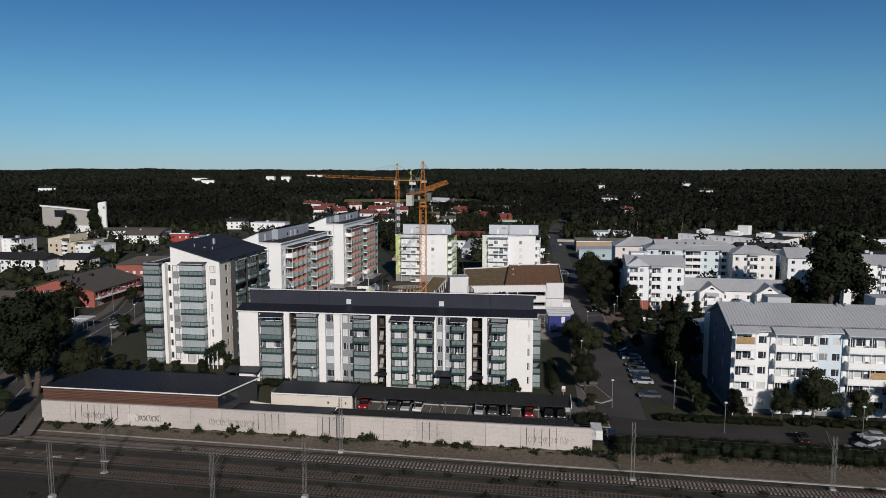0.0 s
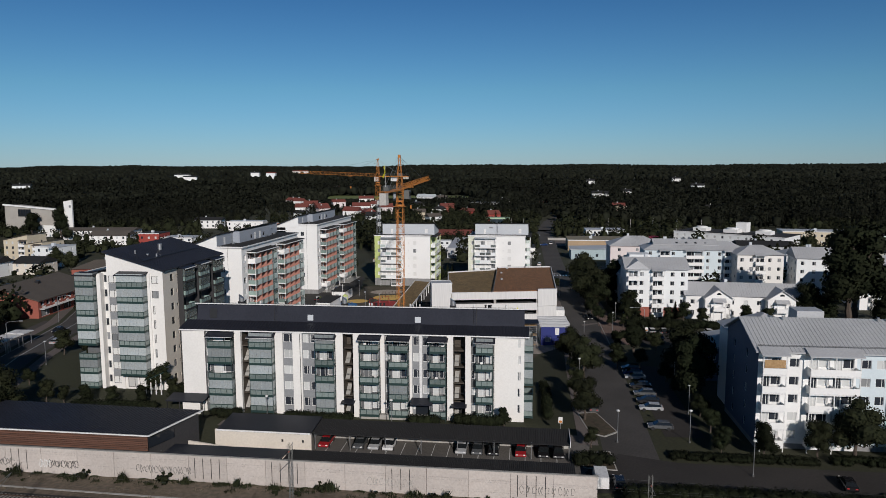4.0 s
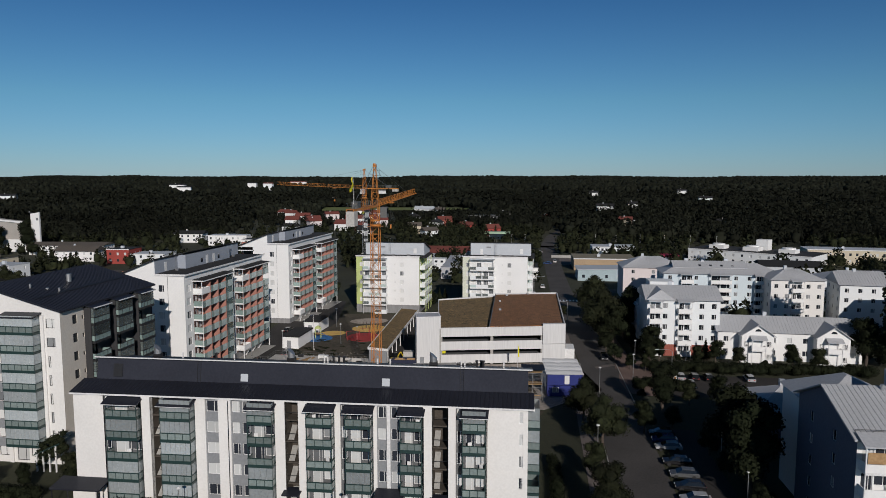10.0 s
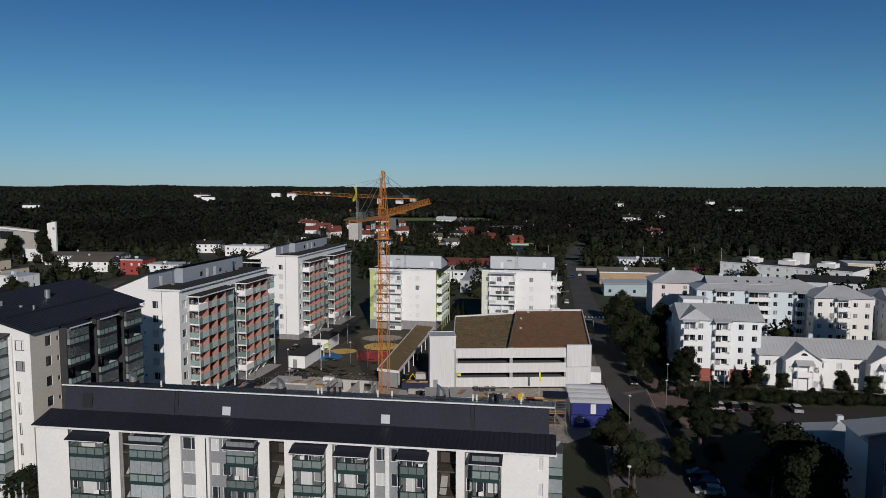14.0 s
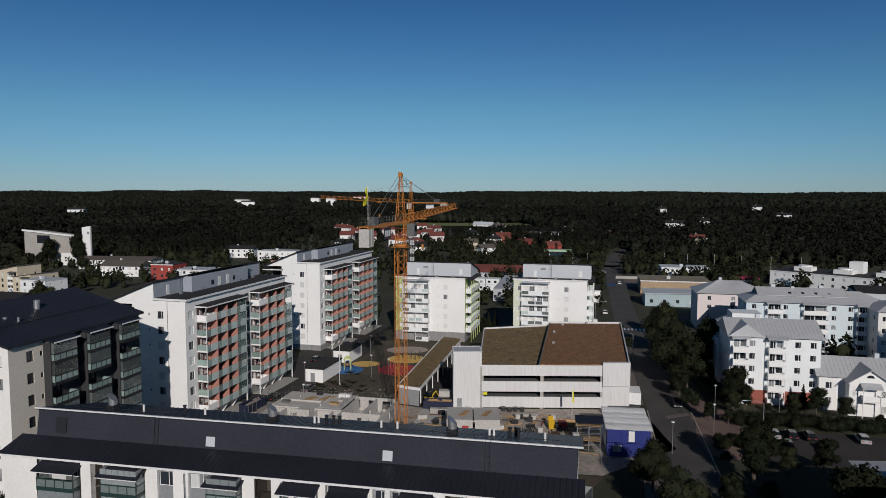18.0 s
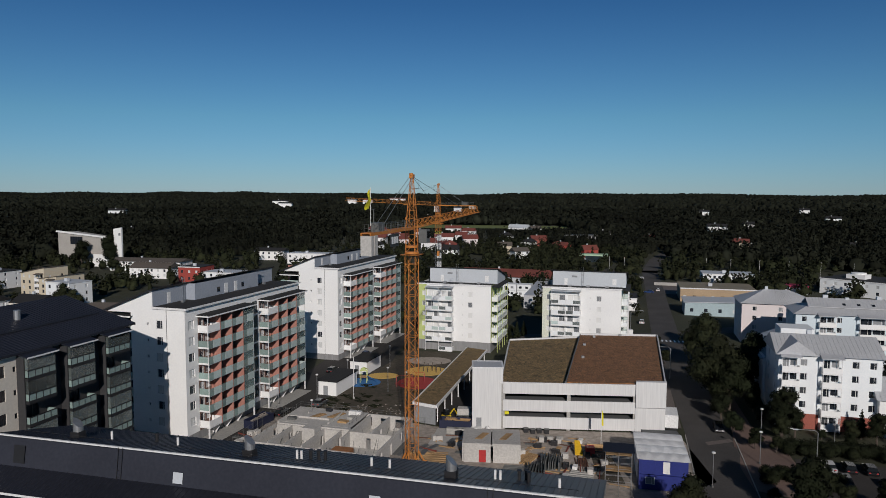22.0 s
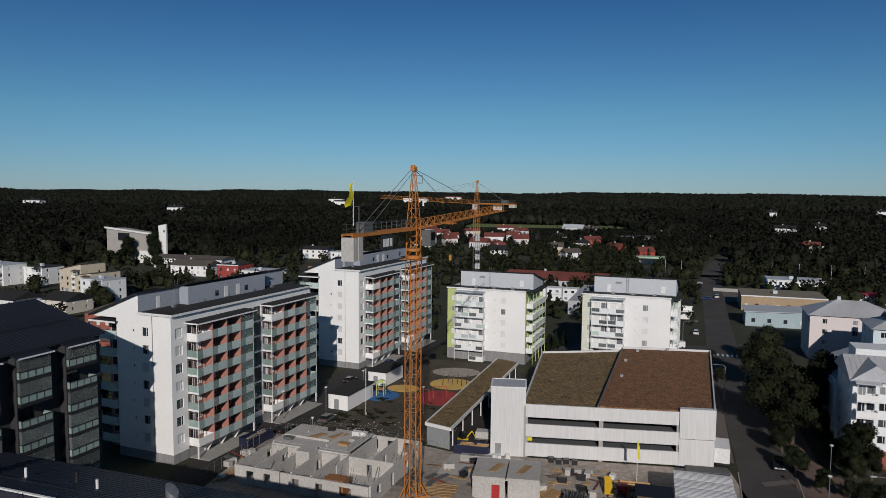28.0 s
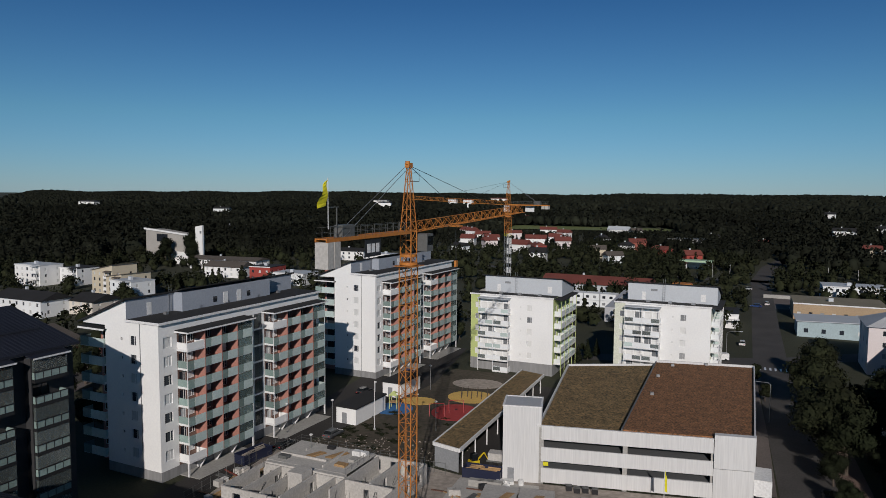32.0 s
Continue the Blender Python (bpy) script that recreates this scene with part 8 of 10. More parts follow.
def car_master(colour):
    mt = shader("car_paint_" + colour, PAINTS[colour], rough=0.25, stain=0.03, spec=0.6)
    c = thing("car", pose(0, 0, 0), colour + " parked passenger car on asphalt", "car", "parked cars")
    g = Geo()
    prof = [(-2.15, 0.32), (2.1, 0.32), (2.2, 0.5), (2.1, 0.72), (1.2, 0.9), (-1.9, 0.95), (-2.2, 0.85), (-2.22, 0.5)]
    n = len(prof)
    for s, w in ((-1, 0.88), (1, 0.88)):
        g.v += [(x, s * (w if 0.4 < z < 0.88 else w - 0.07), z) for x, z in prof]
    g.f += [tuple(range(n))[::1], tuple(range(2 * n - 1, n - 1, -1))] + [(i, n + i, n + (i + 1) % n, (i + 1) % n) for i in range(n)]
    part("body", g, mt, c)
    g = Geo().prism([(-1.85, -0.78), (1.15, -0.78), (1.15, 0.78), (-1.85, 0.78)], 0.9, 0.92)
    k = len(g.v)
    g.v += [(-1.9, -0.8, 0.92), (1.2, -0.8, 0.92), (1.2, 0.8, 0.92), (-1.9, 0.8, 0.92), (-1.45, -0.62, 1.42), (0.35, -0.62, 1.42), (0.35, 0.62, 1.42), (-1.45, 0.62, 1.42)]
    g.f += [tuple(k + i for i in f) for f in ((0, 1, 5, 4), (1, 2, 6, 5), (2, 3, 7, 6), (3, 0, 4, 7))]
    part("glasshouse", g, CARGLASS, c)
    part("roof", Geo().slab((-1.5, -0.64, 1.47), (0.4, -0.64, 1.47), (0.4, 0.64, 1.47), (-1.5, 0.64, 1.47), 0.06), mt, c)
    for x in (-1.35, 1.35):
        for y in (-0.89, 0.69):
            part("wheel", shared(("tyre",), "tyre", TYRE, lambda g: g.bar((0, 0, 0), (0, 0.2, 0), 0.32, 14)), None, c, m=Matrix.Translation((x, y, 0.32)))
    for y in (-0.7, 0.4):
        part("headlight", Geo().box(2.12, y, 0.6, 2.19, y + 0.3, 0.74), LAMPW, c)
        part("taillight", Geo().box(-2.24, y, 0.66, -2.19, y + 0.3, 0.82), REDP, c)
    return c


def car(colour, x, y, a):
    if colour not in CAR:
        CAR[colour] = car_master(colour)
        CAR[colour].matrix_basis = pose(x, y, 0.02, 0, 0, a)
        return
    copy_thing(CAR[colour], pose(x, y, 0.02, 0, 0, a))


for u, col in ((59.2, "red"), (65.0, "grey"), (67.6, "silver"), (70.0, "white"), (82.0, "silver"), (84.6, "grey"), (87.2, "black"), (91.6, "red"), (95.2, "black"), (97.6, "black")):
    x, y = rl(u, 14.6)
    car(col, x, y, -13.9 - 90)
for x, y, a, col in ((47.4, 156.5, 165, "black"), (46.6, 153.4, 165, "blue"), (45.9, 150.2, 165, "silver"), (44.6, 144.0, 165, "black"), (43.6, 139.3, 165, "grey"), (42.5, 135.0, 165, "black"), (41.4, 130.9, 165, "silver"), (39.2, 121.6, 165, "grey"),
                     (30.6, 132.5, 77, "grey"), (55.0, 209.0, 257, "black"), (66.5, 190.0, 75, "silver"), (69.6, 189.5, 75, "black"), (72.6, 188.8, 75, "black"), (81.5, 187.0, 75, "silver"), (66.0, 183.5, 255, "black"), (72.0, 181.5, 255, "grey"),
                     (24.0, 101.0, 77, "black"), (56.6, 96.6, 70, "black"), (66.0, 93.0, 200, "silver"), (69.0, 96.0, 165, "silver"), (60.5, 90.5, 75, "grey"), (64.0, 89.5, 75, "blue"), (-19.0, 258.5, 75, "black"), (-25.5, 222.0, 75, "grey"), (-32.0, 215.0, 75, "black"),
                     (-93.0, 199.0, 80, "silver"), (-98.0, 212.0, 262, "black"), (-89.0, 160.0, 80, "grey"), (96.0, 405.0, 75, "white"), (90.0, 398.0, 165, "blue"), (104.0, 396.0, 165, "white"), (99.0, 452.0, 165, "silver"), (68.0, 322.0, 77, "white"), (-28.0, 250.0, 75, "black"), (-22.0, 268.0, 75, "blue")):
    car(col, x, y, a)
v = thing("van", pose(21.6, 102.0, 0.02, 0, 0, 77), "white delivery van parked by the wall end", "van")
part("body", Geo().prism([(-2.4, -0.95), (2.3, -0.95), (2.3, 0.95), (-2.4, 0.95)], 0.35, 1.1).prism([(-2.4, -0.92), (1.5, -0.92), (1.5, 0.92), (-2.4, 0.92)], 1.1, 2.05), TRIM, v)
part("windscreen", Geo().slab((1.5, -0.85, 1.95), (2.2, -0.85, 1.15), (2.2, 0.85, 1.15), (1.5, 0.85, 1.95), 0.04), CARGLASS, v)
for x in (-1.5, 1.5):
    for y in (-0.98, 0.76):
        part("wheel", Geo().bar((x, y, 0.34), (x, y + 0.22, 0.34), 0.34, 14), TYRE, v)
v = thing("van", pose(57.2, 300.0, 0.02, 0, 0, 190), "white van turning at the crossing", "van")
part("body", Geo().prism([(-2.4, -0.95), (2.3, -0.95), (2.3, 0.95), (-2.4, 0.95)], 0.35, 1.1).prism([(-2.4, -0.92), (1.5, -0.92), (1.5, 0.92), (-2.4, 0.92)], 1.1, 2.05), TRIM, v)
for x in (-1.5, 1.5):
    for y in (-0.98, 0.76):
        part("wheel", Geo().bar((x, y, 0.34), (x, y + 0.22, 0.34), 0.34, 12), TYRE, v)


# ---- street furniture ----
def lamp_master(h):
    l = thing("street_lamp", pose(0, 0, 0), "grey steel lamp post with round white head", "street lamp", "street lamps")
    part("pole", Geo().bar((0, 0, 0), (0, 0, h), 0.055, 8), STEEL, l)
    part("foot", Geo().disc(0, 0, 0, 0.16, 0.35, 10), DULLST, l)
    part("lamp_head", Geo().disc(0, 0, h - 0.05, 0.3, 0.14, 14).disc(0, 0, h + 0.09, 0.16, 0.08, 12), LAMPW, l)
    return l


lm = lamp_master(5.6)
lm.matrix_basis = pose(32.7, 148.1, 0)
for x, y in ((47.5, 128.0), (51.5, 143.0), (29.5, 116.5), (45.0, 101.5), (68.0, 97.0), (-30.0, 131.5), (-8.0, 126.5), (41.5, 115.0), (44.6, 182.0), (61.5, 205.0), (72.0, 199.0), (-34.5, 222.0), (-27.0, 226.0), (-12.0, 233.0), (-7.5, 229.0), (-22.5, 240.0), (-14.0, 256.0), (-24.0, 207.0), (90.0, 192.0), (-87.0, 178.0), (-90.0, 206.0), (56.0, 192.0)):
    copy_thing(lm, pose(x, y, 0))
for x, y, a in ((62.5, 186.0, 180), (56.5, 247.0, 180), (59.0, 300.0, 0), (-101.0, 190.0, 0), (-103.0, 225.0, 0)):
    p = thing("road_lamp", pose(x, y, 0, 0, 0, a), "tall grey road lamp with long curved arm", "street lamp", "road lamps")
    g = Geo().bar((0, 0, 0), (0, 0, 7.6), 0.07, 8).bar((0, 0, 7.6), (0.5, 0, 8.0), 0.05, 6).bar((0.5, 0, 8.0), (3.4, 0, 8.2), 0.045, 6)
    part("pole", g, STEEL, p)
    part("lamp_head", Geo().box(3.2, -0.12, 8.12, 4.0, 0.12, 8.24), LGREY, p)
for x, y in ((20.8, 120.6), (62.0, 183.0)):
    p = thing("sign_post", pose(x, y, 0, 0, 0, -13), "white and orange street sign on a post", "sign")
    part("post", Geo().bar((0, 0, 0), (0, 0, 3.4), 0.05, 6), STEEL, p)
    part("sign_plate", Geo().box(-0.35, -0.06, 2.3, 0.35, -0.02, 3.4), TRIM, p)
    part("sign_mark", Geo().box(-0.25, -0.08, 2.4, 0.25, -0.065, 2.8), CRANE, p)
for x, y, hh in ((88, 478, 12), (96, 476, 12), (140, 470, 12), (152, 466, 12), (166, 462, 12), (180, 458, 12), (194, 452, 12), (208, 446, 12), (104, 270, 14)):
    hh *= 0.8
    p = thing("flag_pole", pose(x, y, 0), "bare white flagpole beside the road", "flag pole", "flagpoles")
    part("pole", Geo().bar((0, 0, 0), (0, 0, hh), 0.055, 6), TRIM, p)


# ---- trees, hedges and shrubs ----
def soften(me, v, out):
    """Turn every leaf quad outwards and shade it with the round form of its crown."""
    q = v.reshape(-1, 4, 3)
    geo = np.cross(q[:, 1] - q[:, 0], q[:, 3] - q[:, 0])
    geo /= np.linalg.norm(geo, axis=1)[:, None] + 1e-9
    geo = np.where(((geo * out).sum(1) < 0)[:, None], -geo, geo)
    nrm = out * 0.8 + geo * 0.45
    nrm /= np.linalg.norm(nrm, axis=1)[:, None] + 1e-9
    me.polygons.foreach_set("use_smooth", np.ones(len(q), dtype=bool))
    me.normals_split_custom_set_from_vertices(np.repeat(nrm, 4, axis=0).tolist())


def turned(v, out):
    """Quads wound so that they face along out."""
    q = v.reshape(-1, 4, 3)
    geo = np.cross(q[:, 1] - q[:, 0], q[:, 3] - q[:, 0])
    return np.where(((geo * out).sum(1) < 0)[:, None, None], q[:, ::-1], q).reshape(-1, 3)


def leaf_cloud(seed, lobes, n, size):
    """Many small leaf sprays over uneven lobes (x, y, z, radius)."""
    r = np.random.RandomState(seed)
    w = np.array([l[3] ** 2 for l in lobes])
    pick = r.choice(len(lobes), n, p=w / w.sum())
    c = np.array([l[:3] for l in lobes])[pick]
    rad = np.array([l[3] for l in lobes])[pick]
    d = r.normal(size=(n, 3))
    d /= np.linalg.norm(d, axis=1)[:, None]
    p = c + d * (rad * r.uniform(0.72, 1.12, n))[:, None] * np.array([1, 1, 0.85])
    a = r.normal(size=(n, 3))
    a -= (a * d).sum(1)[:, None] * d * 0.6
    a /= np.linalg.norm(a, axis=1)[:, None]
    b = np.cross(a, r.normal(size=(n, 3)))
    b /= np.linalg.norm(b, axis=1)[:, None]
    s = size * r.uniform(0.6, 1.35, n)[:, None]
    v = np.stack([p - a * s, p + b * s * 0.7, p + a * s, p - b * s * 0.7], 1).reshape(-1, 3)
    out = p - np.average(c, axis=0) * np.array([1, 1, 0.9])
    out = d * 0.7 + out / (np.linalg.norm(out, axis=1)[:, None] + 1e-9) * 0.5
    out /= np.linalg.norm(out, axis=1)[:, None] + 1e-9
    v = turned(v, out)
    cv, cn = [], []  # round bodies inside the lobes, so that no sky or black shows between the leaves
    ring = [(math.cos(k * math.pi / 4), math.sin(k * math.pi / 4)) for k in range(9)]
    lat = [(math.sin(j * math.pi / 5), -math.cos(j * math.pi / 5)) for j in range(6)]
    for x, y, z, rad in lobes:
        for j in range(5):
            for k in range(8):
                q = [(ring[k][0] * lat[j][0], ring[k][1] * lat[j][0], lat[j][1]), (ring[k + 1][0] * lat[j][0], ring[k + 1][1] * lat[j][0], lat[j][1]),
                     (ring[k + 1][0] * lat[j + 1][0], ring[k + 1][1] * lat[j + 1][0], lat[j + 1][1]), (ring[k][0] * lat[j + 1][0], ring[k][1] * lat[j + 1][0], lat[j + 1][1])]
                cn.append(np.mean(q, axis=0))
                cv += [(x + a_ * rad * 0.74, y + b_ * rad * 0.74, z + c_ * rad * 0.63) for a_, b_, c_ in q]
    v = np.concatenate([v, np.array(cv)])
    cn = np.array(cn)
    out = np.concatenate([out, cn / (np.linalg.norm(cn, axis=1)[:, None] + 1e-9)])
    me = bpy.data.meshes.new("leaves")
    me.from_pydata(v.tolist(), [], np.arange(len(v)).reshape(-1, 4).tolist())
    soften(me, v, out)
    return me


def tree_master(seed, h, spread, kind_mat, lab, n=5000):
    t = thing("tree", pose(0, 0, -50), lab, "tree", "trees")
    q = random.Random(seed)
    g = Geo()
    pts, rad = [Vector((0, 0, -0.2))], [0.03 * h]
    for k in range(5):
        pts.append(Vector((q.uniform(-0.03, 0.03) * h, q.uniform(-0.03, 0.03) * h, h * (0.15 * k + 0.16))))
        rad.append(0.03 * h * (0.8 - 0.15 * k))
    for k in range(5):
        for (a, b), s in (((pts[k], pts[k + 1]), rad[k]),):
            g.bar(a, b, s, 7)
    lobes = []
    for k in range(11):
        a, z = k * 2.4 + q.uniform(-0.4, 0.4), h * q.uniform(0.34, 0.86)
        rr_ = spread * q.uniform(0.3, 0.75) * (1.15 - 0.6 * abs(z / h - 0.52) * 2)
        x, y = rr_ * math.cos(a), rr_ * math.sin(a)
        lobes.append((x, y, z, spread * q.uniform(0.36, 0.58)))
        g.bar(pts[2 + k % 3], (x, y, z), 0.008 * h, 5)
    lobes += [(0, 0, h * 0.88, spread * 0.4), (0, 0, h * 0.6, spread * 0.75)]
    part("trunk", g, BARK, t)
    me = leaf_cloud(seed, lobes, n, 0.014 * h + 0.03)
    me.materials.append(kind_mat)
    part("crown", me, None, t)
    return t


def spruce_master(seed, h, lab):
    t = thing("tree", pose(0, 0, -50), lab, "tree", "trees")
    part("trunk", Geo().bar((0, 0, -0.2), (0, 0, h * 0.55), 0.02 * h, 7).bar((0, 0, h * 0.55), (0, 0, h * 0.97), 0.008 * h, 6), BARK, t)
    lobes = [(math.cos(k * 2.4) * h * 0.14 * (1 - k / 26) ** 1.2, math.sin(k * 2.4) * h * 0.14 * (1 - k / 26) ** 1.2, h * (0.12 + 0.86 * k / 26), h * (0.105 * (1 - k / 27) + 0.012)) for k in range(26)]
    me = leaf_cloud(seed, lobes, 3200, 0.016 * h)
    me.materials.append(FOLIAGE2)
    part("crown", me, None, t)
    return t


MASTERS = [tree_master(1, 10, 3.6, FOLIAGE, "broad green deciduous street tree"), tree_master(2, 10, 3.2, FOLIAGE, "green deciduous tree with uneven crown"), tree_master(3, 10, 4.0, FOLIAGE2, "dark broad deciduous tree"), tree_master(4, 10, 2.8, FOLIAGE2, "slim dark green deciduous tree"),
           spruce_master(5, 10, "dark narrow spruce tree")]
USED = set()


def tree(k, x, y, h):
    m = Matrix.Translation((x, y, 0)) @ Matrix.Rotation((x * 7.3 + y * 3.1) % 6.28, 4, "Z") @ Matrix.Diagonal((h / 10, h / 10, h / 10, 1))
    if k not in USED:
        USED.add(k)
        MASTERS[k].matrix_basis = m
    else:
        copy_thing(MASTERS[k], m)


for k, x, y, hh in (
        (0, 35.2, 152.5, 9.5), (1, 27.3, 127.5, 8), (0, 36.0, 166.0, 9), (1, 29.5, 140.0, 7.5), (2, 38.6, 172.5, 3.2), (1, 24.5, 115.0, 4.5),
        (2, 51.0, 160.0, 12.5), (3, 53.0, 168.5, 10.5), (2, 51.5, 147.0, 13.5), (2, 50.5, 138.5, 13.5), (2, 49.0, 126.5, 13), (2, 47.2, 119.0, 13.5), (3, 50.4, 132.0, 14), (3, 53.4, 142.0, 13.5), (2, 46.0, 112.5, 11.5), (2, 52.0, 177.0, 7), (1, 60.0, 172.0, 6), (3, 66.0, 172.0, 6), (3, 44.8, 158.0, 6), (2, 57.5, 179.0, 6),
        (2, 56.6, 206.0, 15), (2, 58.0, 216.0, 16.5), (0, 60.2, 226.0, 16.5), (2, 62.6, 236.0, 16), (2, 65.2, 246.5, 16), (0, 68.0, 257.0, 15), (2, 71.5, 268.0, 13.5), (0, 76.0, 280.0, 12), (2, 79.5, 294.0, 11), (3, 61.5, 221.0, 12), (3, 68.5, 231.0, 12), (2, 72.0, 240.0, 12), (2, 75.0, 252.0, 12),
        (2, 64.8, 212.5, 13), (2, 66.4, 221.0, 14), (2, 69.5, 228.0, 14), (3, 72.2, 236.0, 14), (2, 74.5, 245.0, 14), (2, 77.0, 256.0, 13), (2, 79.0, 266.0, 12), (3, 66.0, 206.5, 9), (1, 64.5, 203.0, 6), (3, 68.0, 205.5, 5.5), (2, 72.5, 204.5, 6), (1, 77.0, 203.0, 5.5), (3, 81.0, 201.5, 6), (4, 80.0, 205.0, 6), (4, 78.4, 205.5, 5.5), (1, 85.5, 199.0, 6), (2, 91.0, 196.5, 6.5), (3, 97.0, 195.0, 6), (1, 102.0, 192.5, 7), (2, 108.0, 190.0, 7), (1, 61.0, 197.0, 4), (2, 66.5, 196.5, 4), (3, 58.0, 199.0, 4), (3, 74.5, 198.5, 3.6),
        (1, 58.5, 106.2, 8), (0, 64.0, 105.0, 11), (1, 71.5, 102.5, 8.5), (0, 79.5, 101.0, 11), (1, 88.0, 98.0, 7.5), (0, 97.0, 96.5, 8), (2, 44.5, 110.0, 11), (3, 50.0, 107.0, 6),
        (3, 125.5, 190.0, 29), (3, 130.5, 195.0, 28), (4, 121.5, 194.5, 24), (2, 135.5, 189.0, 25), (4, 131.0, 184.0, 24), (2, 140.0, 196.0, 20), (4, 119.0, 200.0, 17), (3, 116.0, 195.0, 12),
        (0, -79.0, 139.0, 12), (2, -87.0, 148.5, 15), (2, -84.0, 162.5, 11), (1, -75.0, 149.5, 6), (2, -93.0, 127.0, 14), (3, -206.0, 487.0, 20), (2, -231.0, 495.0, 20), (2, -236.0, 492.0, 23), (3, -226.0, 491.0, 16), (2, -244.0, 494.0, 22), (2, -240.0, 490.0, 17), (2, -248.0, 484.0, 17), (2, -258.0, 488.0, 17), (0, -196.0, 470.0, 9), (2, -168.0, 334.0, 11), (0, -150.0, 340.0, 11), (2, -176.0, 344.0, 10), (0, -140.0, 330.0, 10), (2, -158.0, 318.0, 9), (2, -146.0, 312.0, 10), (3, -87.5, 136.0, 22), (3, -91.0, 141.0, 19), (2, -96.0, 146.0, 16), (2, -104.0, 130.0, 18), (2, -110.0, 142.0, 17), (0, -100.0, 176.0, 11), (2, -116.0, 160.0, 15), (2, -124.0, 178.0, 14), (0, -120.0, 192.0, 12), (2, -132.0, 190.0, 14), (2, -114.0, 208.0, 9), (0, -93.5, 244.0, 12), (2, -97.0, 256.0, 12), (2, -90.0, 262.0, 13), (1, -100.5, 236.0, 8), (0, -86.0, 272.0, 12), (2, -80.0, 284.0, 12), (2, -97.5, 137.0, 17), (0, -101.0, 152.0, 15), (2, -92.5, 164.0, 12), (1, -86.5, 187.0, 8), (0, -83.5, 205.0, 9), (2, -81.0, 219.0, 10), (1, -89.0, 232.0, 9), (0, -84.0, 246.0, 10), (2, -105.0, 168.0, 14), (2, -108.0, 182.0, 12), (0, -112.0, 200.0, 12), (1, -118.0, 221.0, 10), (2, -100.0, 118.0, 12), (0, -88.0, 122.5, 7),
        (1, -71.5, 149.0, 4.5), (3, -67.0, 148.0, 4), (1, -62.0, 147.5, 4.5), (3, -56.0, 146.0, 4), (1, -51.0, 150.0, 5), (2, -48.0, 158.0, 5), (1, -47.0, 168.0, 6), (0, -75.0, 176.0, 8), (2, -74.0, 190.0, 9), (0, -70.0, 215.0, 9), (2, -66.0, 240.0, 11), (0, -60.0, 262.0, 11), (1, -52.0, 280.0, 9), (2, -40.0, 318.0, 9), (1, -16.0, 312.0, 7), (0, -24.0, 330.0, 8),
        (4, 19.5, 289.0, 9), (4, 22.0, 293.0, 10), (4, 24.5, 297.5, 9), (2, 21.0, 302.0, 8), (4, 17.5, 297.0, 9), (1, 59.5, 262.0, 5), (3, 60.5, 276.0, 5), (1, 16.2, 131.5, 4.5), (3, 12.0, 125.8, 3.6)):
    tree(k, x, y, hh)


def hedge(x, y, a, ln, w, h, lab="clipped dark green hedge", seed=1, mt=None):
    r = random.Random(seed)
    lobes = [(i, r.uniform(-0.15, 0.15) * w, h * 0.5, 0.55 * h) for i in np.arange(0, ln, 0.6 * h).tolist()]
    if w > h:
        lobes += [(i, r.choice((-0.4, 0.4)) * w, h * 0.42, 0.5 * h) for i in np.arange(0, ln, 0.5 * h).tolist()]
    me = leaf_cloud(seed, lobes, int(150 * ln * max(1, w)), 0.12)
    me.materials.append(mt or FOLIAGE2)
    solo("hedge", me, None, lab, "hedge", pose(x, y, 0, 0, 0, a), "hedges")


me = leaf_cloud(91, [(0.4 + 0.23 * k, 0.2 * math.sin(k * 2.0), 1.3 + 0.13 * k + 0.85 * (k % 4), 0.62) for k in range(21)], 2600, 0.12)
me.materials.append(FOLIAGE2)
solo("climbing_plant", me, None, "dark green creeper climbing over the tower pergola", "creeper", pose(-65.24, 157.89, 0, 0, 0, -13.8) @ Matrix.Translation((8.8, -2.6, 0)))
hedge(-26.5, 134.0, -13, 12.0, 2.2, 2.0, "dark green shrub bed before the block", 3)
hedge(-40.5, 138.0, -13, 5.0, 2.0, 1.8, "dark green shrub bed before the block", 4)
hedge(-4.0, 128.5, -13, 4.0, 2.2, 2.2, "dark green shrub bed before the block", 5)
hedge(4.0, 127.4, -13, 8.0, 2.4, 2.4, "dark green shrub bed before the block", 6)
hedge(20.6, 128.5, 77, 19.0, 1.6, 1.8, "clipped dark hedge beside the footpath", 7)
hedge(20.5, 109.5, -13, 5.0, 3.0, 2.0, "round dark bush by the junction", 8)
hedge(36.0, 109.5, -13, 22.0, 2.0, 1.2, "low dark hedge along the car park", 9)
hedge(60.0, 104.5, -13, 42.0, 2.2, 1.3, "low dark hedge along the car park", 10)
hedge(24.0, 96.0, -14, 80.0, 3.6, 2.8, "rough dark hedge between car park and railway", 11)
hedge(-68.0, 146.0, -13, 16.0, 3.0, 2.0, "dark shrubs at the foot of the tower", 12)
hedge(-50.5, 148.0, 77, 16.0, 2.0, 2.2, "dark hedge beside the tower path", 13)
hedge(63.0, 198.0, -13, 50.0, 4.0, 2.6, "dense dark shrubs before the white houses", 14)
hedge(54.5, 186.0, -20, 12.0, 5.0, 2.0, "dark shrubs beside the crossing", 15)
q = random.Random(77)
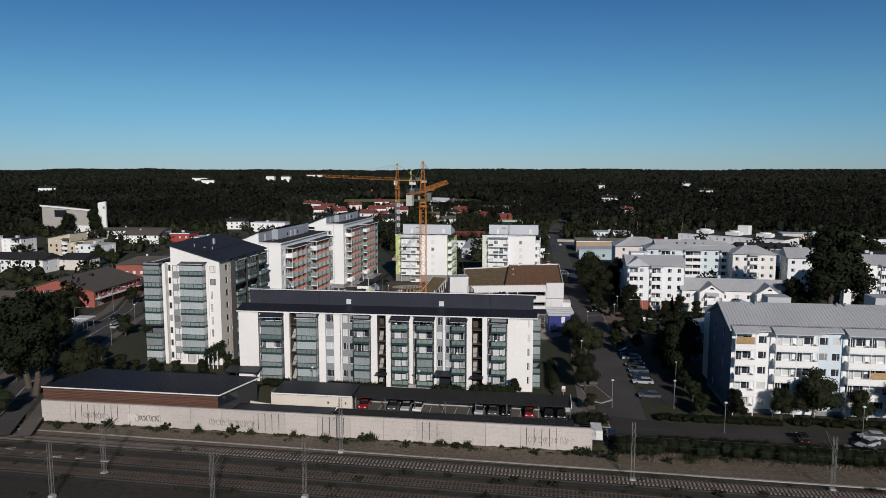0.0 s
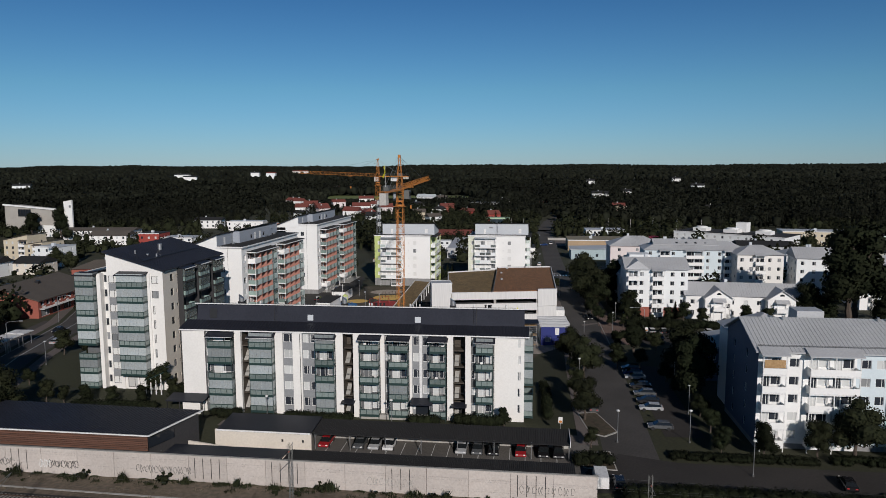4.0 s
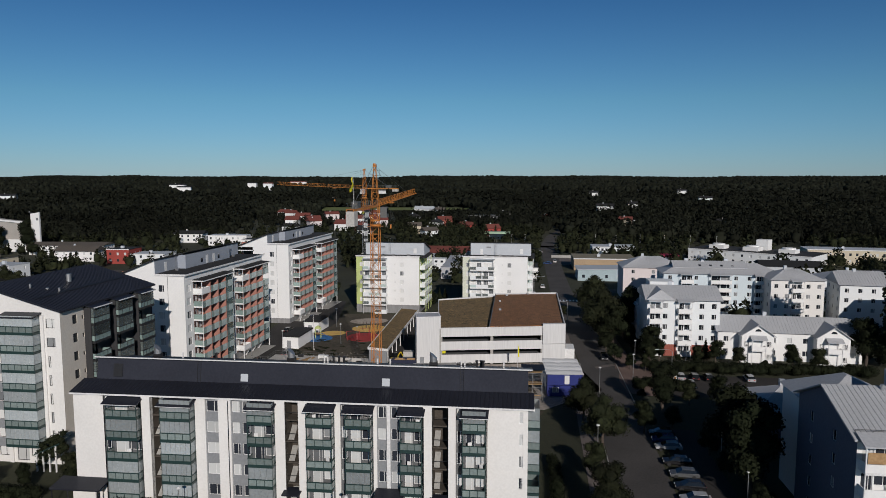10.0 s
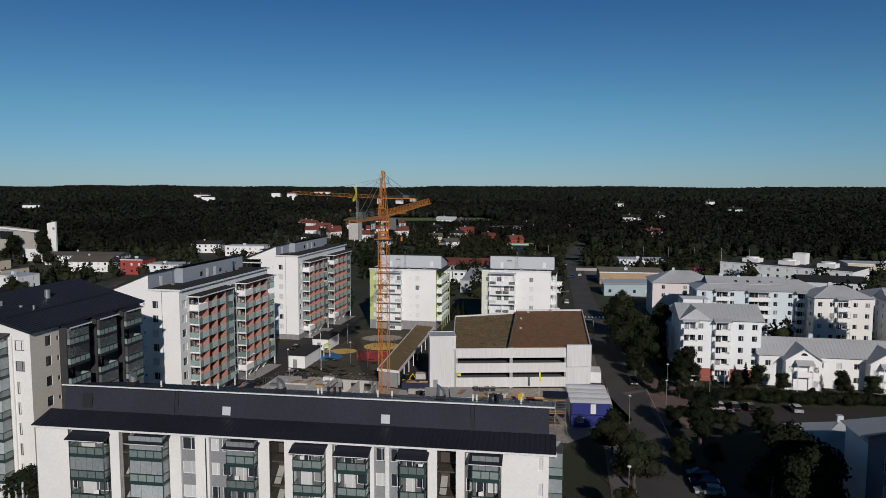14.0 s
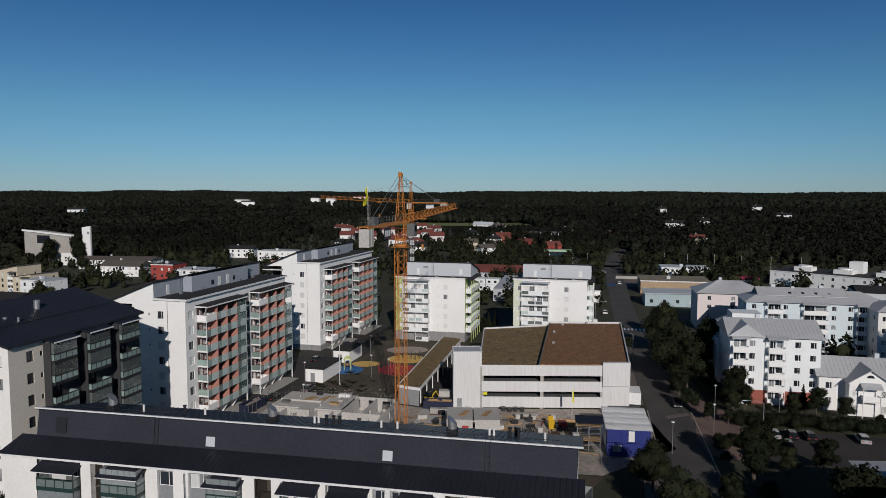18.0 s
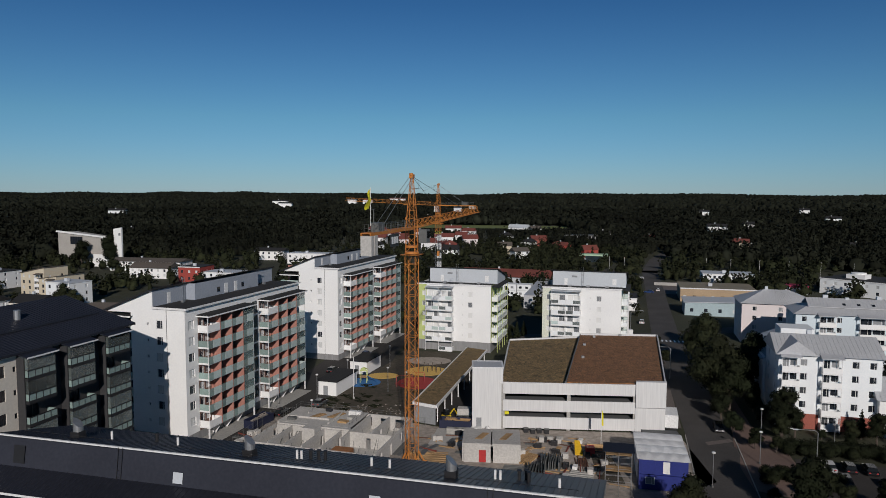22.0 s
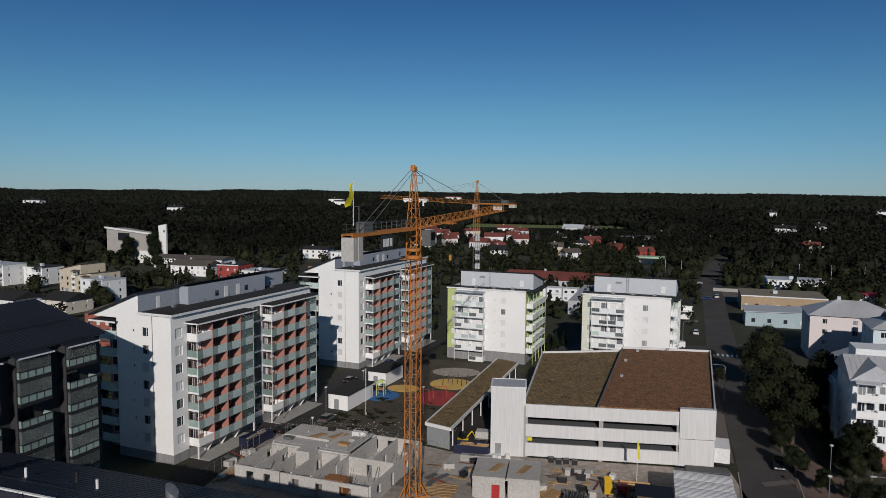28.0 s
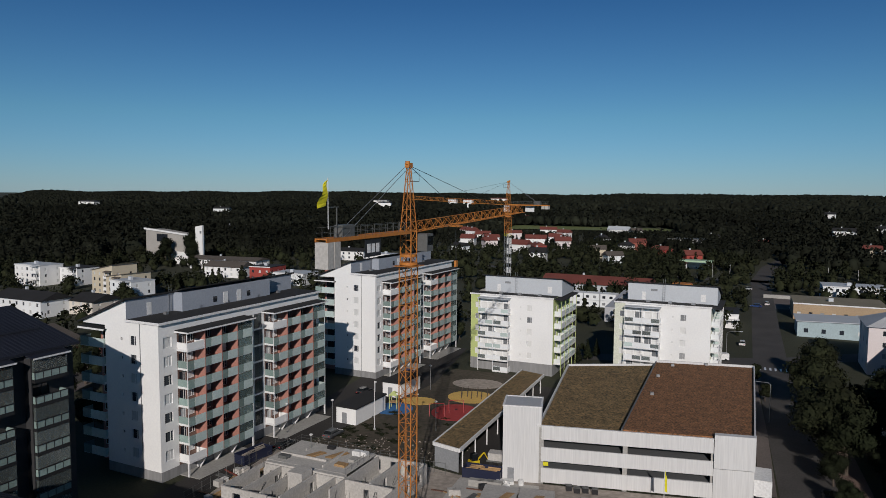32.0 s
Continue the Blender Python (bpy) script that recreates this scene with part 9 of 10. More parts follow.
for k in range(26):
    u = q.uniform(2, 125)
    x, y = rl(u, -q.uniform(0.6, 3.0))
    hh = q.uniform(0.4, 1.2) if k % 4 else q.uniform(1.2, 1.8)
    key = ("weedm", k % 5)
    if key not in MESHES:
        w = leaf_cloud(40 + k % 5, [(0, 0, 0.35, 0.4), (0.45, 0.25, 0.6, 0.26), (-0.5, 0.1, 0.4, 0.32), (0.1, -0.5, 0.25, 0.25), (-0.2, 0.4, 0.75, 0.2)], 150, 0.11)
        w.materials.append(FOLIAGE)
        MESHES[key] = w
    solo("bush", MESHES[key], None, "scrubby green bush at the wall foot", "bush", Matrix.Translation((x, y, -0.75)) @ Matrix.Diagonal((hh, hh, hh, 1)), "wall-foot bushes")
for k in range(34):
    u, off = q.uniform(10, 125), q.choice((-11.0, -14.0, -17.0, -20.0, -24.0, -28.0))
    x, y = rl(u, off + q.uniform(-1, 1))
    hh = q.uniform(0.35, 1.0)
    solo("weed_clump", MESHES[("weedm", k % 5)], None, "low dry weeds between the railway tracks", "weeds", Matrix.Translation((x, y, -0.8)) @ Matrix.Diagonal((hh * 1.4, hh, hh, 1)), "track weeds")
for k in range(26):
    u, w = q.uniform(0.05, 0.95), q.uniform(0.0, 1.0)
    x, y = -29.0 + 24.0 * u + 4.0 * w, 217.0 + 22.0 * w - 2.0 * u
    hh = q.uniform(0.4, 1.1)
    solo("weed_clump", MESHES[("weedm", k % 5)], None, "rough weeds on the dug yard soil", "weeds", Matrix.Translation((x, y, 0.0)) @ Matrix.Diagonal((hh * 1.9, hh * 1.6, hh * 0.3, 1)), "yard weeds")
g = Geo()
for k in range(420):
    u, w, e = q.uniform(0, 1), q.uniform(0, 1), q.uniform(0.05, 0.17)
    x, y = (-30.0 + 27.0 * u + 4.0 * w, 215.5 + 9.0 * w - 3.0 * u) if k < 220 else (14.0 + 26.0 * u, 181.0 + 24.0 * w)
    g.prism([(x + e * math.cos(a + k) * q.uniform(0.7, 1.2), y + e * math.sin(a + k) * q.uniform(0.7, 1.2)) for a in (0.0, 1.3, 2.5, 3.8, 5.0)], 0.0, 0.04 + e * q.uniform(0.4, 0.9))
tagged(solo("rubble", g, SAND, "broken concrete and stones scattered on the building ground", "rubble"), kind="stuff")

def tufts(name, spots, seed, low, high, mt, lab, cat):
    """Upright thin blades in ragged clumps at (x, y, z, spread, count)."""
    r = np.random.RandomState(seed)
    v = []
    for x, y, z, spread, n in spots:
        tall = r.uniform(low, high)
        c = r.normal(0, spread, (n, 2)) * np.array([1.0, 0.55])
        h = tall * r.uniform(0.4, 1.15, n) * np.exp(-(c ** 2).sum(1) / (3.0 * spread ** 2))
        a, w, lean = r.uniform(0, 6.28, n), r.uniform(0.03, 0.09, n), r.normal(0, 0.22, (n, 2)) * h[:, None]
        b = np.stack([x + c[:, 0], y + c[:, 1], np.full(n, z - 0.03)], 1)
        d = np.stack([np.cos(a) * w, np.sin(a) * w, np.zeros(n)], 1)
        t = b + np.concatenate([lean, h[:, None]], 1)
        m = (b + t) / 2 + np.concatenate([lean * -0.2, np.zeros((n, 1))], 1)
        v += np.stack([b - d * 0.6, m + d, t, m - d], 1).reshape(-1, 3).tolist()
    me = bpy.data.meshes.new(name)
    me.from_pydata(v, [], [tuple(range(i, i + 4)) for i in range(0, len(v), 4)])
    me.materials.append(mt)
    tagged(solo(name, me, None, lab, cat), kind="stuff")


DRYGRASS = shader("dry_grass", (0.20, 0.165, 0.122), (0.12, 0.098, 0.068), scale=0.8, rough=0.95, stain=0.3)
q = random.Random(88)
tufts("wall_foot_weeds", [(*rl(q.uniform(1, 128), -abs(q.gauss(0.15, 0.9)) - 0.15), -0.72, q.uniform(0.25, 0.9), 45) for k in range(120)], 3, 0.2, 0.7, FOLIAGE, "dark ragged weeds along the foot of the wall", "weeds")
tufts("wall_foot_weeds", [(*rl(u + q.uniform(-2, 2), -q.uniform(0.5, 1.4)), -0.72, q.uniform(0.4, 0.9), 130) for u in (14, 31, 44, 52, 58, 63, 76, 83, 101, 118)], 4, 1.1, 2.0, FOLIAGE, "tall dark weeds at the foot of the wall", "weeds")
tufts("track_weeds", [(*rl(q.uniform(-5, 160), q.choice((-9.5, -12.5, -15.5, -19.0, -23.0)) + q.uniform(-0.7, 0.7)), -0.8, q.uniform(0.4, 1.1), 50) for k in range(120)], 5, 0.3, 1.1, FOLIAGE, "dark ragged weeds between the tracks", "weeds")
tufts("dry_grass", [(*rl(q.uniform(-10, 185), -q.uniform(0.8, 6.0)), -0.72, q.uniform(0.4, 1.2), 30) for k in range(260)], 6, 0.12, 0.4, DRYGRASS, "dry straw-coloured grass tufts on the verge", "grass")
tufts("dry_grass", [(*rl(q.uniform(106, 185), -abs(q.gauss(0.6, 0.7))), -0.72, q.uniform(0.5, 1.4), 90) for k in range(110)], 7, 0.4, 1.0, DRYGRASS, "pale dry grass along the foot of the hedge", "grass")
for x, y in ((-75.0, 105.5), (-69.5, 103.6), (-65.5, 102.6), (-61.0, 101.0), (-79.0, 108.0)):
    bx = thing("point_motor", pose(x, y, -0.6, 0, 0, TA), "small pale railway equipment box beside the track", "railway box", "trackside boxes")
    part("box_body", Geo().box(-0.7, -0.35, 0, 0.7, 0.35, 0.16), CONC, bx)
    part("box_lid", Geo().box(-0.55, -0.3, 0.16, 0.55, 0.3, 0.2), STEEL, bx)


# ---- roads, yards and paving ----
RAILG = shader("stained_rail_ground", (0.045, 0.035, 0.027), (0.026, 0.023, 0.016), scale=0.15, rough=0.95, bump=0.8, fine=3, stain=0.4)

def ribbon(name, pts, width, z, mt, lab, cat="road", kind="structure"):
    g = Geo()
    L, Rr = [], []
    for i, p in enumerate(pts):
        a, b = Vector(pts[max(0, i - 1)]), Vector(pts[min(len(pts) - 1, i + 1)])
        d = (b - a).normalized()
        n = Vector((-d.y, d.x)) * width / 2
        L.append((p[0] + n.x, p[1] + n.y, z))
        Rr.append((p[0] - n.x, p[1] - n.y, z))
    for i in range(len(pts) - 1):
        g.poly([Rr[i], Rr[i + 1], L[i + 1], L[i]])
    return solo(name, g, mt, lab, cat, kind=kind)


def area(name, pts, z, mt, lab, cat="ground"):
    return solo(name, Geo().poly([(x, y, z) for x, y in pts]), mt, lab, cat, kind="structure")


street = [(28.5, 106.0), (33.0, 124.0), (38.4, 146.0), (44.5, 172.0), (52.0, 205.0), (58.0, 236.0), (64.0, 266.0), (71.0, 303.0), (84.0, 360.0), (98.0, 420.0), (114.0, 490.0), (136.0, 560.0), (170.0, 640.0)]
ribbon("road", street, 8.6, 0.03, ASPHALT, "grey asphalt street with worn surface")
ribbon("road", [(-86.0, 112.0), (-92.0, 140.0), (-97.0, 186.0), (-97.5, 225.0), (-106.0, 272.0), (-122.0, 330.0), (-128.0, 400.0)], 9.0, 0.03, ASPHALT, "asphalt street between trees and brick centre")
for off, w, z, mt, lab, cat in ((-7.4, 3.0, 0.06, PAVE, "pale footway beside the western street", "footpath"), (7.0, 2.6, 0.06, PAVE, "pale footway beside the western street", "footpath"), (0.0, 0.16, 0.04, LAMPW, "worn white centre line on the western street", "road marking"), (-4.1, 0.12, 0.04, LAMPW, "worn white edge line on the western street", "road marking")):
    ribbon("pavement" if w > 1 else "road_marking", [(-86.0 + off, 112.0), (-92.0 + off, 140.0), (-97.0 + off, 186.0), (-97.5 + off, 225.0), (-106.0 + off, 272.0), (-122.0 + off, 330.0)], w, z, mt, lab, cat)
ribbon("road", [(-104.0, 150.0), (-108.0, 186.0), (-106.0, 228.0)], 5.0, 0.026, ASPHALT, "asphalt side lane")
ribbon("road", [(20.0, 297.0), (50.0, 299.0), (72.0, 301.0), (110.0, 318.0)], 8.0, 0.026, ASPHALT, "asphalt cross street")
ribbon("road", [(-60.0, 540.0), (40.0, 505.0), (140.0, 480.0), (300.0, 440.0)], 10.0, 0.03, ASPHALT, "asphalt road along the edge of the woods")
ribbon("pavement", [(24.4, 116.0), (27.2, 128.0), (34.0, 156.0), (41.0, 184.0)], 3.2, 0.06, PAVE, "pale footpath beside the street", "footpath")
ribbon("pavement", [(59.5, 184.0), (56.5, 200.0), (61.0, 214.0), (66.0, 240.0), (72.5, 270.0)], 3.6, 0.07, REDPAVE, "reddish paved footway under the trees", "footpath")
ribbon("pavement", [(47.0, 210.0), (53.2, 240.0), (58.5, 268.0), (63.5, 292.0)], 2.4, 0.07, PAVE, "pale footway beside the garage", "footpath")
area("yard", [rl(38, 5), rl(101.5, 5), rl(103, 20.5), rl(58, 20.5), rl(38, 11)], 0.035, YARD, "asphalt yard between the carports", "yard")
area("yard", [rl(37, 20.6), rl(101, 20.6), rl(101.5, 23.4), rl(37, 23.4)], 0.04, PAVE, "paved path before the block", "yard")
area("car_park", [(28.0, 112.0), (36.0, 107.5), (112.0, 89.0), (109.0, 77.5), (20.0, 99.3), (20.5, 106.0)], 0.045, CARPARK, "asphalt car park beside the railway", "car park")
area("car_park", [(58.0, 178.0), (63.0, 194.5), (96.0, 186.5), (92.0, 171.0)], 0.04, CARPARK, "asphalt car park between shrubs", "car park")
area("crossing", [(50.8, 181.0), (56.0, 178.0), (61.5, 188.0), (64.0, 203.0), (62.0, 214.5), (58.5, 213.5), (56.0, 201.0), (52.0, 190.0)], 0.055, REDPAVE, "reddish paved street corner", "pavement")
area("parking_bays", [(38.5, 118.0), (45.0, 116.5), (54.5, 158.5), (48.0, 160.0)], 0.04, CARPARK, "asphalt parking bays along the street", "car park")
area("site_ground", [(-36.0, 184.0), (30.0, 172.5), (46.0, 184.0), (46.5, 206.6), (13.0, 208.0), (0.0, 209.0), (-12.0, 214.0), (-34.0, 214.0)], 0.03, SAND, "pale trampled gravel of the building site", "ground")
area("road_patch", [(50.2, 200.6), (55.6, 202.6), (55.4, 204.2), (50.2, 202.3)], 0.05, PAVE, "pale patch in the asphalt street", "road")
area("site_trench", [(27.2, 183.5), (31.2, 182.6), (31.6, 196.5), (28.0, 197.0)], 0.04, SOIL, "dark dug strip beside the scaffold", "ground")
area("site_slab", [(-1.0, 199.0), (13.0, 198.5), (13.0, 207.0), (0.5, 208.0)], 0.036, SITEC, "pale cast concrete slab on the site", "slab")
area("yard", [(-43.0, 192.0), (-36.2, 190.0), (-33.0, 214.0), (-26.0, 224.0), (-14.0, 262.0), (-12.0, 300.0), (-27.0, 300.0)], 0.045, CARPARK, "dark asphalt yard lane beside the blocks", "yard")
area("play_yard", [(-31.0, 214.5), (-3.0, 213.0), (8.5, 262.0), (9.0, 272.0), (-12.0, 276.0), (-24.0, 226.0)], 0.022, SOIL, "dug brown soil round the playground", "ground")
area("yard", [(-2.0, 210.0), (8.0, 209.0), (20.0, 262.0), (9.0, 264.0)], 0.045, CARPARK, "dark asphalt lane beside the shelter", "yard")
area("yard", [(-52.0, 168.0), (18.0, 152.0), (30.0, 172.0), (-36.0, 184.0), (-50.0, 190.0)], 0.02, SCRUB, "bare yard behind the long block", "yard")
area("plaza", [(92.0, 396.0), (119.0, 392.0), (117.0, 438.0), (100.0, 440.0)], 0.025, PAVE, "paved forecourt of the industrial halls", "yard")
area("rail_ground", [rl(-60, -7.0), rl(-60, -60.0), rl(220, -62.0), rl(220, -8.5)], -0.815, RAILG, "dark brown stained ground between the tracks", "ground")
area("rail_verge", [rl(-30, 0.14), rl(-30, -6.0), rl(190, -8.2), rl(190, 0.14)], -0.72, VERGE, "dry brown verge at the foot of the wall", "verge")
area("meadow", [(-60, 950), (130, 950), (140, 1010), (-60, 1050)], 1.2, MEADOW, "bright green meadow among the woods", "meadow")
area("meadow", [(-250, 1500), (-120, 1480), (-100, 1560), (-240, 1580)], 5.5, MEADOW, "bright green meadow among the woods", "meadow")
for k in range(7):
    solo("crossing_stripe", Geo().box(-0.25, -1.5, 0.036, 0.25, 1.5, 0.042), LAMPW, "worn white crossing stripe", "road marking", pose(66.0 + k * 1.2, 293.0 - 0.25 * k, 0, 0, 0, -13), "crossing stripes", "structure")
for k in range(16):
    x, y = rl(59.8 + k * 2.5, 14.2)
    solo("bay_line", Geo().box(-0.05, -2.4, 0.036, 0.05, 2.4, 0.04), LAMPW, "thin white parking bay line", "road marking", pose(x, y, 0.005, 0, 0, -13.9), "bay lines", "structure")
for pts in (street[:5],):
    for side in (-1, 1):
        g = Geo()
        for a, b in zip(pts[1:], pts[2:]):
            d = (Vector(b) - Vector(a)).normalized()
            n = Vector((-d.y, d.x)) * 4.4 * side
            if side < 0 and a[1] < 170:
                continue
            g.prism([(a[0] + n.x - 0.08, a[1] + n.y), (a[0] + n.x + 0.08, a[1] + n.y), (b[0] + n.x + 0.08, b[1] + n.y), (b[0] + n.x - 0.08, b[1] + n.y)], 0, 0.15)
        solo("kerb", g, CONC, "pale concrete kerb along the street", "kerb", kind="structure")
for pts in ([(28.2, 119.0), (31.2, 120.8), (30.6, 131.0), (27.0, 131.0), (26.2, 121.0)], [(20.8, 107.5), (25.6, 105.8), (27.0, 113.0), (21.5, 113.0)]):
    isl = thing("planting_bed", Matrix(), "kerbed planting bed at the street edge", "planting bed")
    part("kerb", Geo().prism(pts, 0, 0.14), CONC, isl)
    c = (sum(p[0] for p in pts) / 5 if len(pts) == 5 else sum(p[0] for p in pts) / 4, sum(p[1] for p in pts) / len(pts))
    part("soil", Geo().prism([(p[0] + (c[0] - p[0]) * 0.08, p[1] + (c[1] - p[1]) * 0.08) for p in pts], 0.05, 0.16), SCRUB, isl)


# ---- ground, one sheet to the horizon ----
def terrain(x, y):
    far = np.clip((y - 900.0) / 3900.0, 0, 1.1)
    z = 14.0 * far ** 1.1 + 4.0 * far * np.sin(x / 410.0 + y / 830.0) + 2.5 * far * np.sin(x / 170.0 - y / 600.0)
    s = (x + 80.0) * 0.2402 + (y - 121.9) * 0.9707
    rail = 1 / (1 + np.exp(np.clip((s - 0.7) * 6.0, -30, 30)))
    return z - 0.83 * rail


xs = np.unique(np.concatenate([np.linspace(-4500, -300, 40), np.linspace(-300, 300, 241), np.linspace(300, 4500, 40)]))
ys = np.unique(np.concatenate([np.linspace(-600, 60, 12), np.linspace(60, 140, 81), np.linspace(140, 900, 60), np.linspace(900, 4950, 70)]))
X, Y = np.meshgrid(xs, ys)
Zt = terrain(X, Y)
nx, ny = len(xs), len(ys)
me = bpy.data.meshes.new("ground")
i = np.arange(nx * ny).reshape(ny, nx)
me.from_pydata(np.stack([X, Y, Zt], -1).reshape(-1, 3).tolist(), [], np.stack([i[:-1, :-1], i[:-1, 1:], i[1:, 1:], i[1:, :-1]], -1).reshape(-1, 4).tolist())
me.materials.append(GRASS)
tagged(new("ground", me), "dark dry grass ground reaching the wooded horizon", "ground", kind="structure")


# added far ridge; its blue colour stands in for distance haze
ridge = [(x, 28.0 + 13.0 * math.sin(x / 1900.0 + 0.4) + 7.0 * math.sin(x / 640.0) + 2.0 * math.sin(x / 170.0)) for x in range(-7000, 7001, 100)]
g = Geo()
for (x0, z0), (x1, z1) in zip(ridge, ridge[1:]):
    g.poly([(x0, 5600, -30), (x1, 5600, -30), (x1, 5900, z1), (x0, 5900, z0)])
solo("backdrop", g, shader("haze_blue_hills", (0.020, 0.030, 0.040), (0.014, 0.022, 0.030), scale=0.002, rough=1.0, fine=0.02, spec=0.0), "far hills on the horizon with haze painted in as blue", "hills", kind="structure")


# ---- woods ----
def edge(x):
    """Where the closed woods begin."""
    return np.interp(x, [-900, -420, -300, -262, -255, -170, -150, -110, -60, 60, 130, 180, 240, 330, 500, 1200], [380, 400, 430, 470, 545, 545, 560, 600, 690, 690, 580, 520, 480, 470, 440, 420])


def fill(name, v, f, mt, lab):
    m = bpy.data.meshes.new(name)
    m.vertices.add(len(v))
    m.vertices.foreach_set("co", v.ravel())
    m.loops.add(f.size)
    m.loops.foreach_set("vertex_index", f.ravel().astype(np.int32))
    m.polygons.add(len(f))
    m.polygons.foreach_set("loop_start", np.arange(0, f.size, 4, dtype=np.int32))
    m.update(calc_edges=True)
    m.materials.append(mt)
    tagged(new(name, m), lab, "woods", kind="stuff")
    return m


def woods(name, px, py, hh, seed, lab, S=6, conifers=0.35, mt=None):
    """Uneven crowns in four tiers, round-headed or tapering."""
    r = np.random.RandomState(seed)
    n = len(px)
    base = terrain(px, py)
    conifer = r.uniform(size=n) < conifers
    hh = np.where(conifer, hh * 1.1, hh * 0.9)
    lev = np.where(conifer[:, None], np.array([[0.08, 0.30, 0.62, 1.0]]), np.array([[0.20, 0.55, 0.86, 1.0]]))
    wid = np.where(conifer[:, None], np.array([[0.15, 0.17, 0.10, 0.008]]), np.array([[0.30, 0.44, 0.36, 0.10]]))
    wid = wid * r.uniform(0.75, 1.25, (n, 1))
    ang = 2 * np.pi * (np.arange(S)[None, None] / S) + r.uniform(0, 6.28, (n, 1, 1)) + r.uniform(-0.3, 0.3, (n, 4, S))
    rad = (wid * hh[:, None])[:, :, None] * r.uniform(0.6, 1.4, (n, 4, S))
    z = base[:, None, None] + (lev * hh[:, None])[:, :, None] + (r.uniform(-0.09, 0.09, (n, 4, S)) * hh[:, None, None]) * np.array([1, 1, 1, 0.3])[None, :, None]
    ox, oy = r.normal(0, 0.05, (2, n, 4)) * hh[None, :, None]
    v = np.stack([(px[:, None] + ox)[:, :, None] + rad * np.cos(ang), (py[:, None] + oy)[:, :, None] + rad * np.sin(ang), z], -1).reshape(-1, 3)
    k = np.arange(S)
    quad = np.concatenate([np.stack([t * S + k, t * S + (k + 1) % S, (t + 1) * S + (k + 1) % S, (t + 1) * S + k], -1) for t in range(3)])
    f = (quad[None] + (np.arange(n) * 4 * S)[:, None, None]).reshape(-1, 4)
    fill(name, v, f, mt or WOODS, lab)


def leafy(name, px, py, hh, seed, lab, n=140, size=0.07, mt=None):
    """Crowns of loose leaf sprays over five uneven lobes each."""
    r = np.random.RandomState(seed)
    t = len(px)
    conifer = r.uniform(size=t) < 0.2
    lz = np.where(conifer[:, None], np.array([[0.2, 0.4, 0.6, 0.78, 0.93]]), r.uniform(0.35, 0.85, (t, 5)))
    lr = np.where(conifer[:, None], np.array([[0.17, 0.14, 0.11, 0.075, 0.04]]), r.uniform(0.16, 0.26, (t, 5)))
    lx, ly = r.normal(0, 0.15, (2, t, 5)) * np.where(conifer, 0.12, 1.0)[None, :, None]
    pick = r.randint(0, 5, (t, n))
    row = np.arange(t)[:, None]
    d = r.normal(size=(t, n, 3))
    d /= np.linalg.norm(d, axis=-1, keepdims=True)
    c = np.stack([lx[row, pick], ly[row, pick], lz[row, pick]], -1)
    p = (c + d * (lr[row, pick] * r.uniform(0.7, 1.15, (t, n)))[..., None]) * hh[:, None, None]
    p += np.stack([px, py, terrain(px, py)], -1)[:, None]
    p = p.reshape(-1, 3)
    a, b = r.normal(size=(2, t * n, 3))
    a /= np.linalg.norm(a, axis=1)[:, None]
    b = np.cross(a, b)
    b /= np.linalg.norm(b, axis=1)[:, None]
    s = (np.repeat(hh, n) * size * r.uniform(0.6, 1.4, t * n))[:, None]
    v = np.stack([p - a * s, p + b * s * 0.75, p + a * s, p - b * s * 0.75], 1).reshape(-1, 3)
    mid = np.repeat(np.stack([px, py, terrain(px, py) + hh * 0.5], -1), n, axis=0)
    out = p - mid
    out = d.reshape(-1, 3) * 0.6 + out / (np.linalg.norm(out, axis=1)[:, None] + 1e-9) * 0.6
    out /= np.linalg.norm(out, axis=1)[:, None] + 1e-9
    v = turned(v, out)
    soften(fill(name, v, np.arange(4 * t * n).reshape(-1, 4), mt or FOLIAGE2, lab), v, out)


r = np.random.RandomState(12)


def spread(n, y0, y1):
    py = np.sqrt(r.uniform(y0 ** 2, y1 ** 2, n))
    px = r.uniform(-1, 1, n) * (py * 0.80 + 110) - 20
    return px, py


px, py = spread(25000, 400, 1350)
clear = ((px > -62) & (px < 138) & (py > 948) & (py < 1040)) | ((np.abs(px - (114 + (py - 490) * 0.33)) < 7) & (py < 640))
for x, y, *_ in VILLAS:
    d = np.hypot(px - x - 6, py - y - 3)
    clear |= (d < 10) | ((np.abs(px - x - 6) < 5) & (py < y) & (py > y - 14))
ok = (py > edge(px) + r.normal(0, 6, len(px))) & ~clear
hh = (r.uniform(11, 15.5, len(px)) + 2.2 * np.sin(px / 61.0 + py / 47.0) + 1.6 * np.sin(px / 23.0 - py / 90.0)) * np.clip(0.75 + (py - edge(px)) / 200.0, 0.75, 1.1)
dip = (px > -60) & (px < 135) & (py > 740) & (py < 962)  # low young growth before the meadow
hh = np.where(dip, np.minimum(hh, (962 - py) * 0.042 + 1.2), hh)
village = (px > -115) & (px < 30) & (py > 590) & (py < 880)
ok &= ~village | (r.uniform(size=len(px)) < 0.7)
hh = np.where(village, np.minimum(hh, 7.0), hh)
near = ok & (py < 800)
woods("woods_edge_crowns", px[near], py[near], hh[near] * 0.74, 6, "dark crown masses at the edge of the woods", 6, 0.3)
leafy("woods_edge", px[near], py[near], hh[near], 4, "dark leafy trees at the edge of the woods", 52, 0.062, WOODS)
ok &= ~near
woods("woods_crowns", px[ok], py[ok], hh[ok] * 0.92, 1, "dark crown masses of the mixed woodland", 5, 0.25)
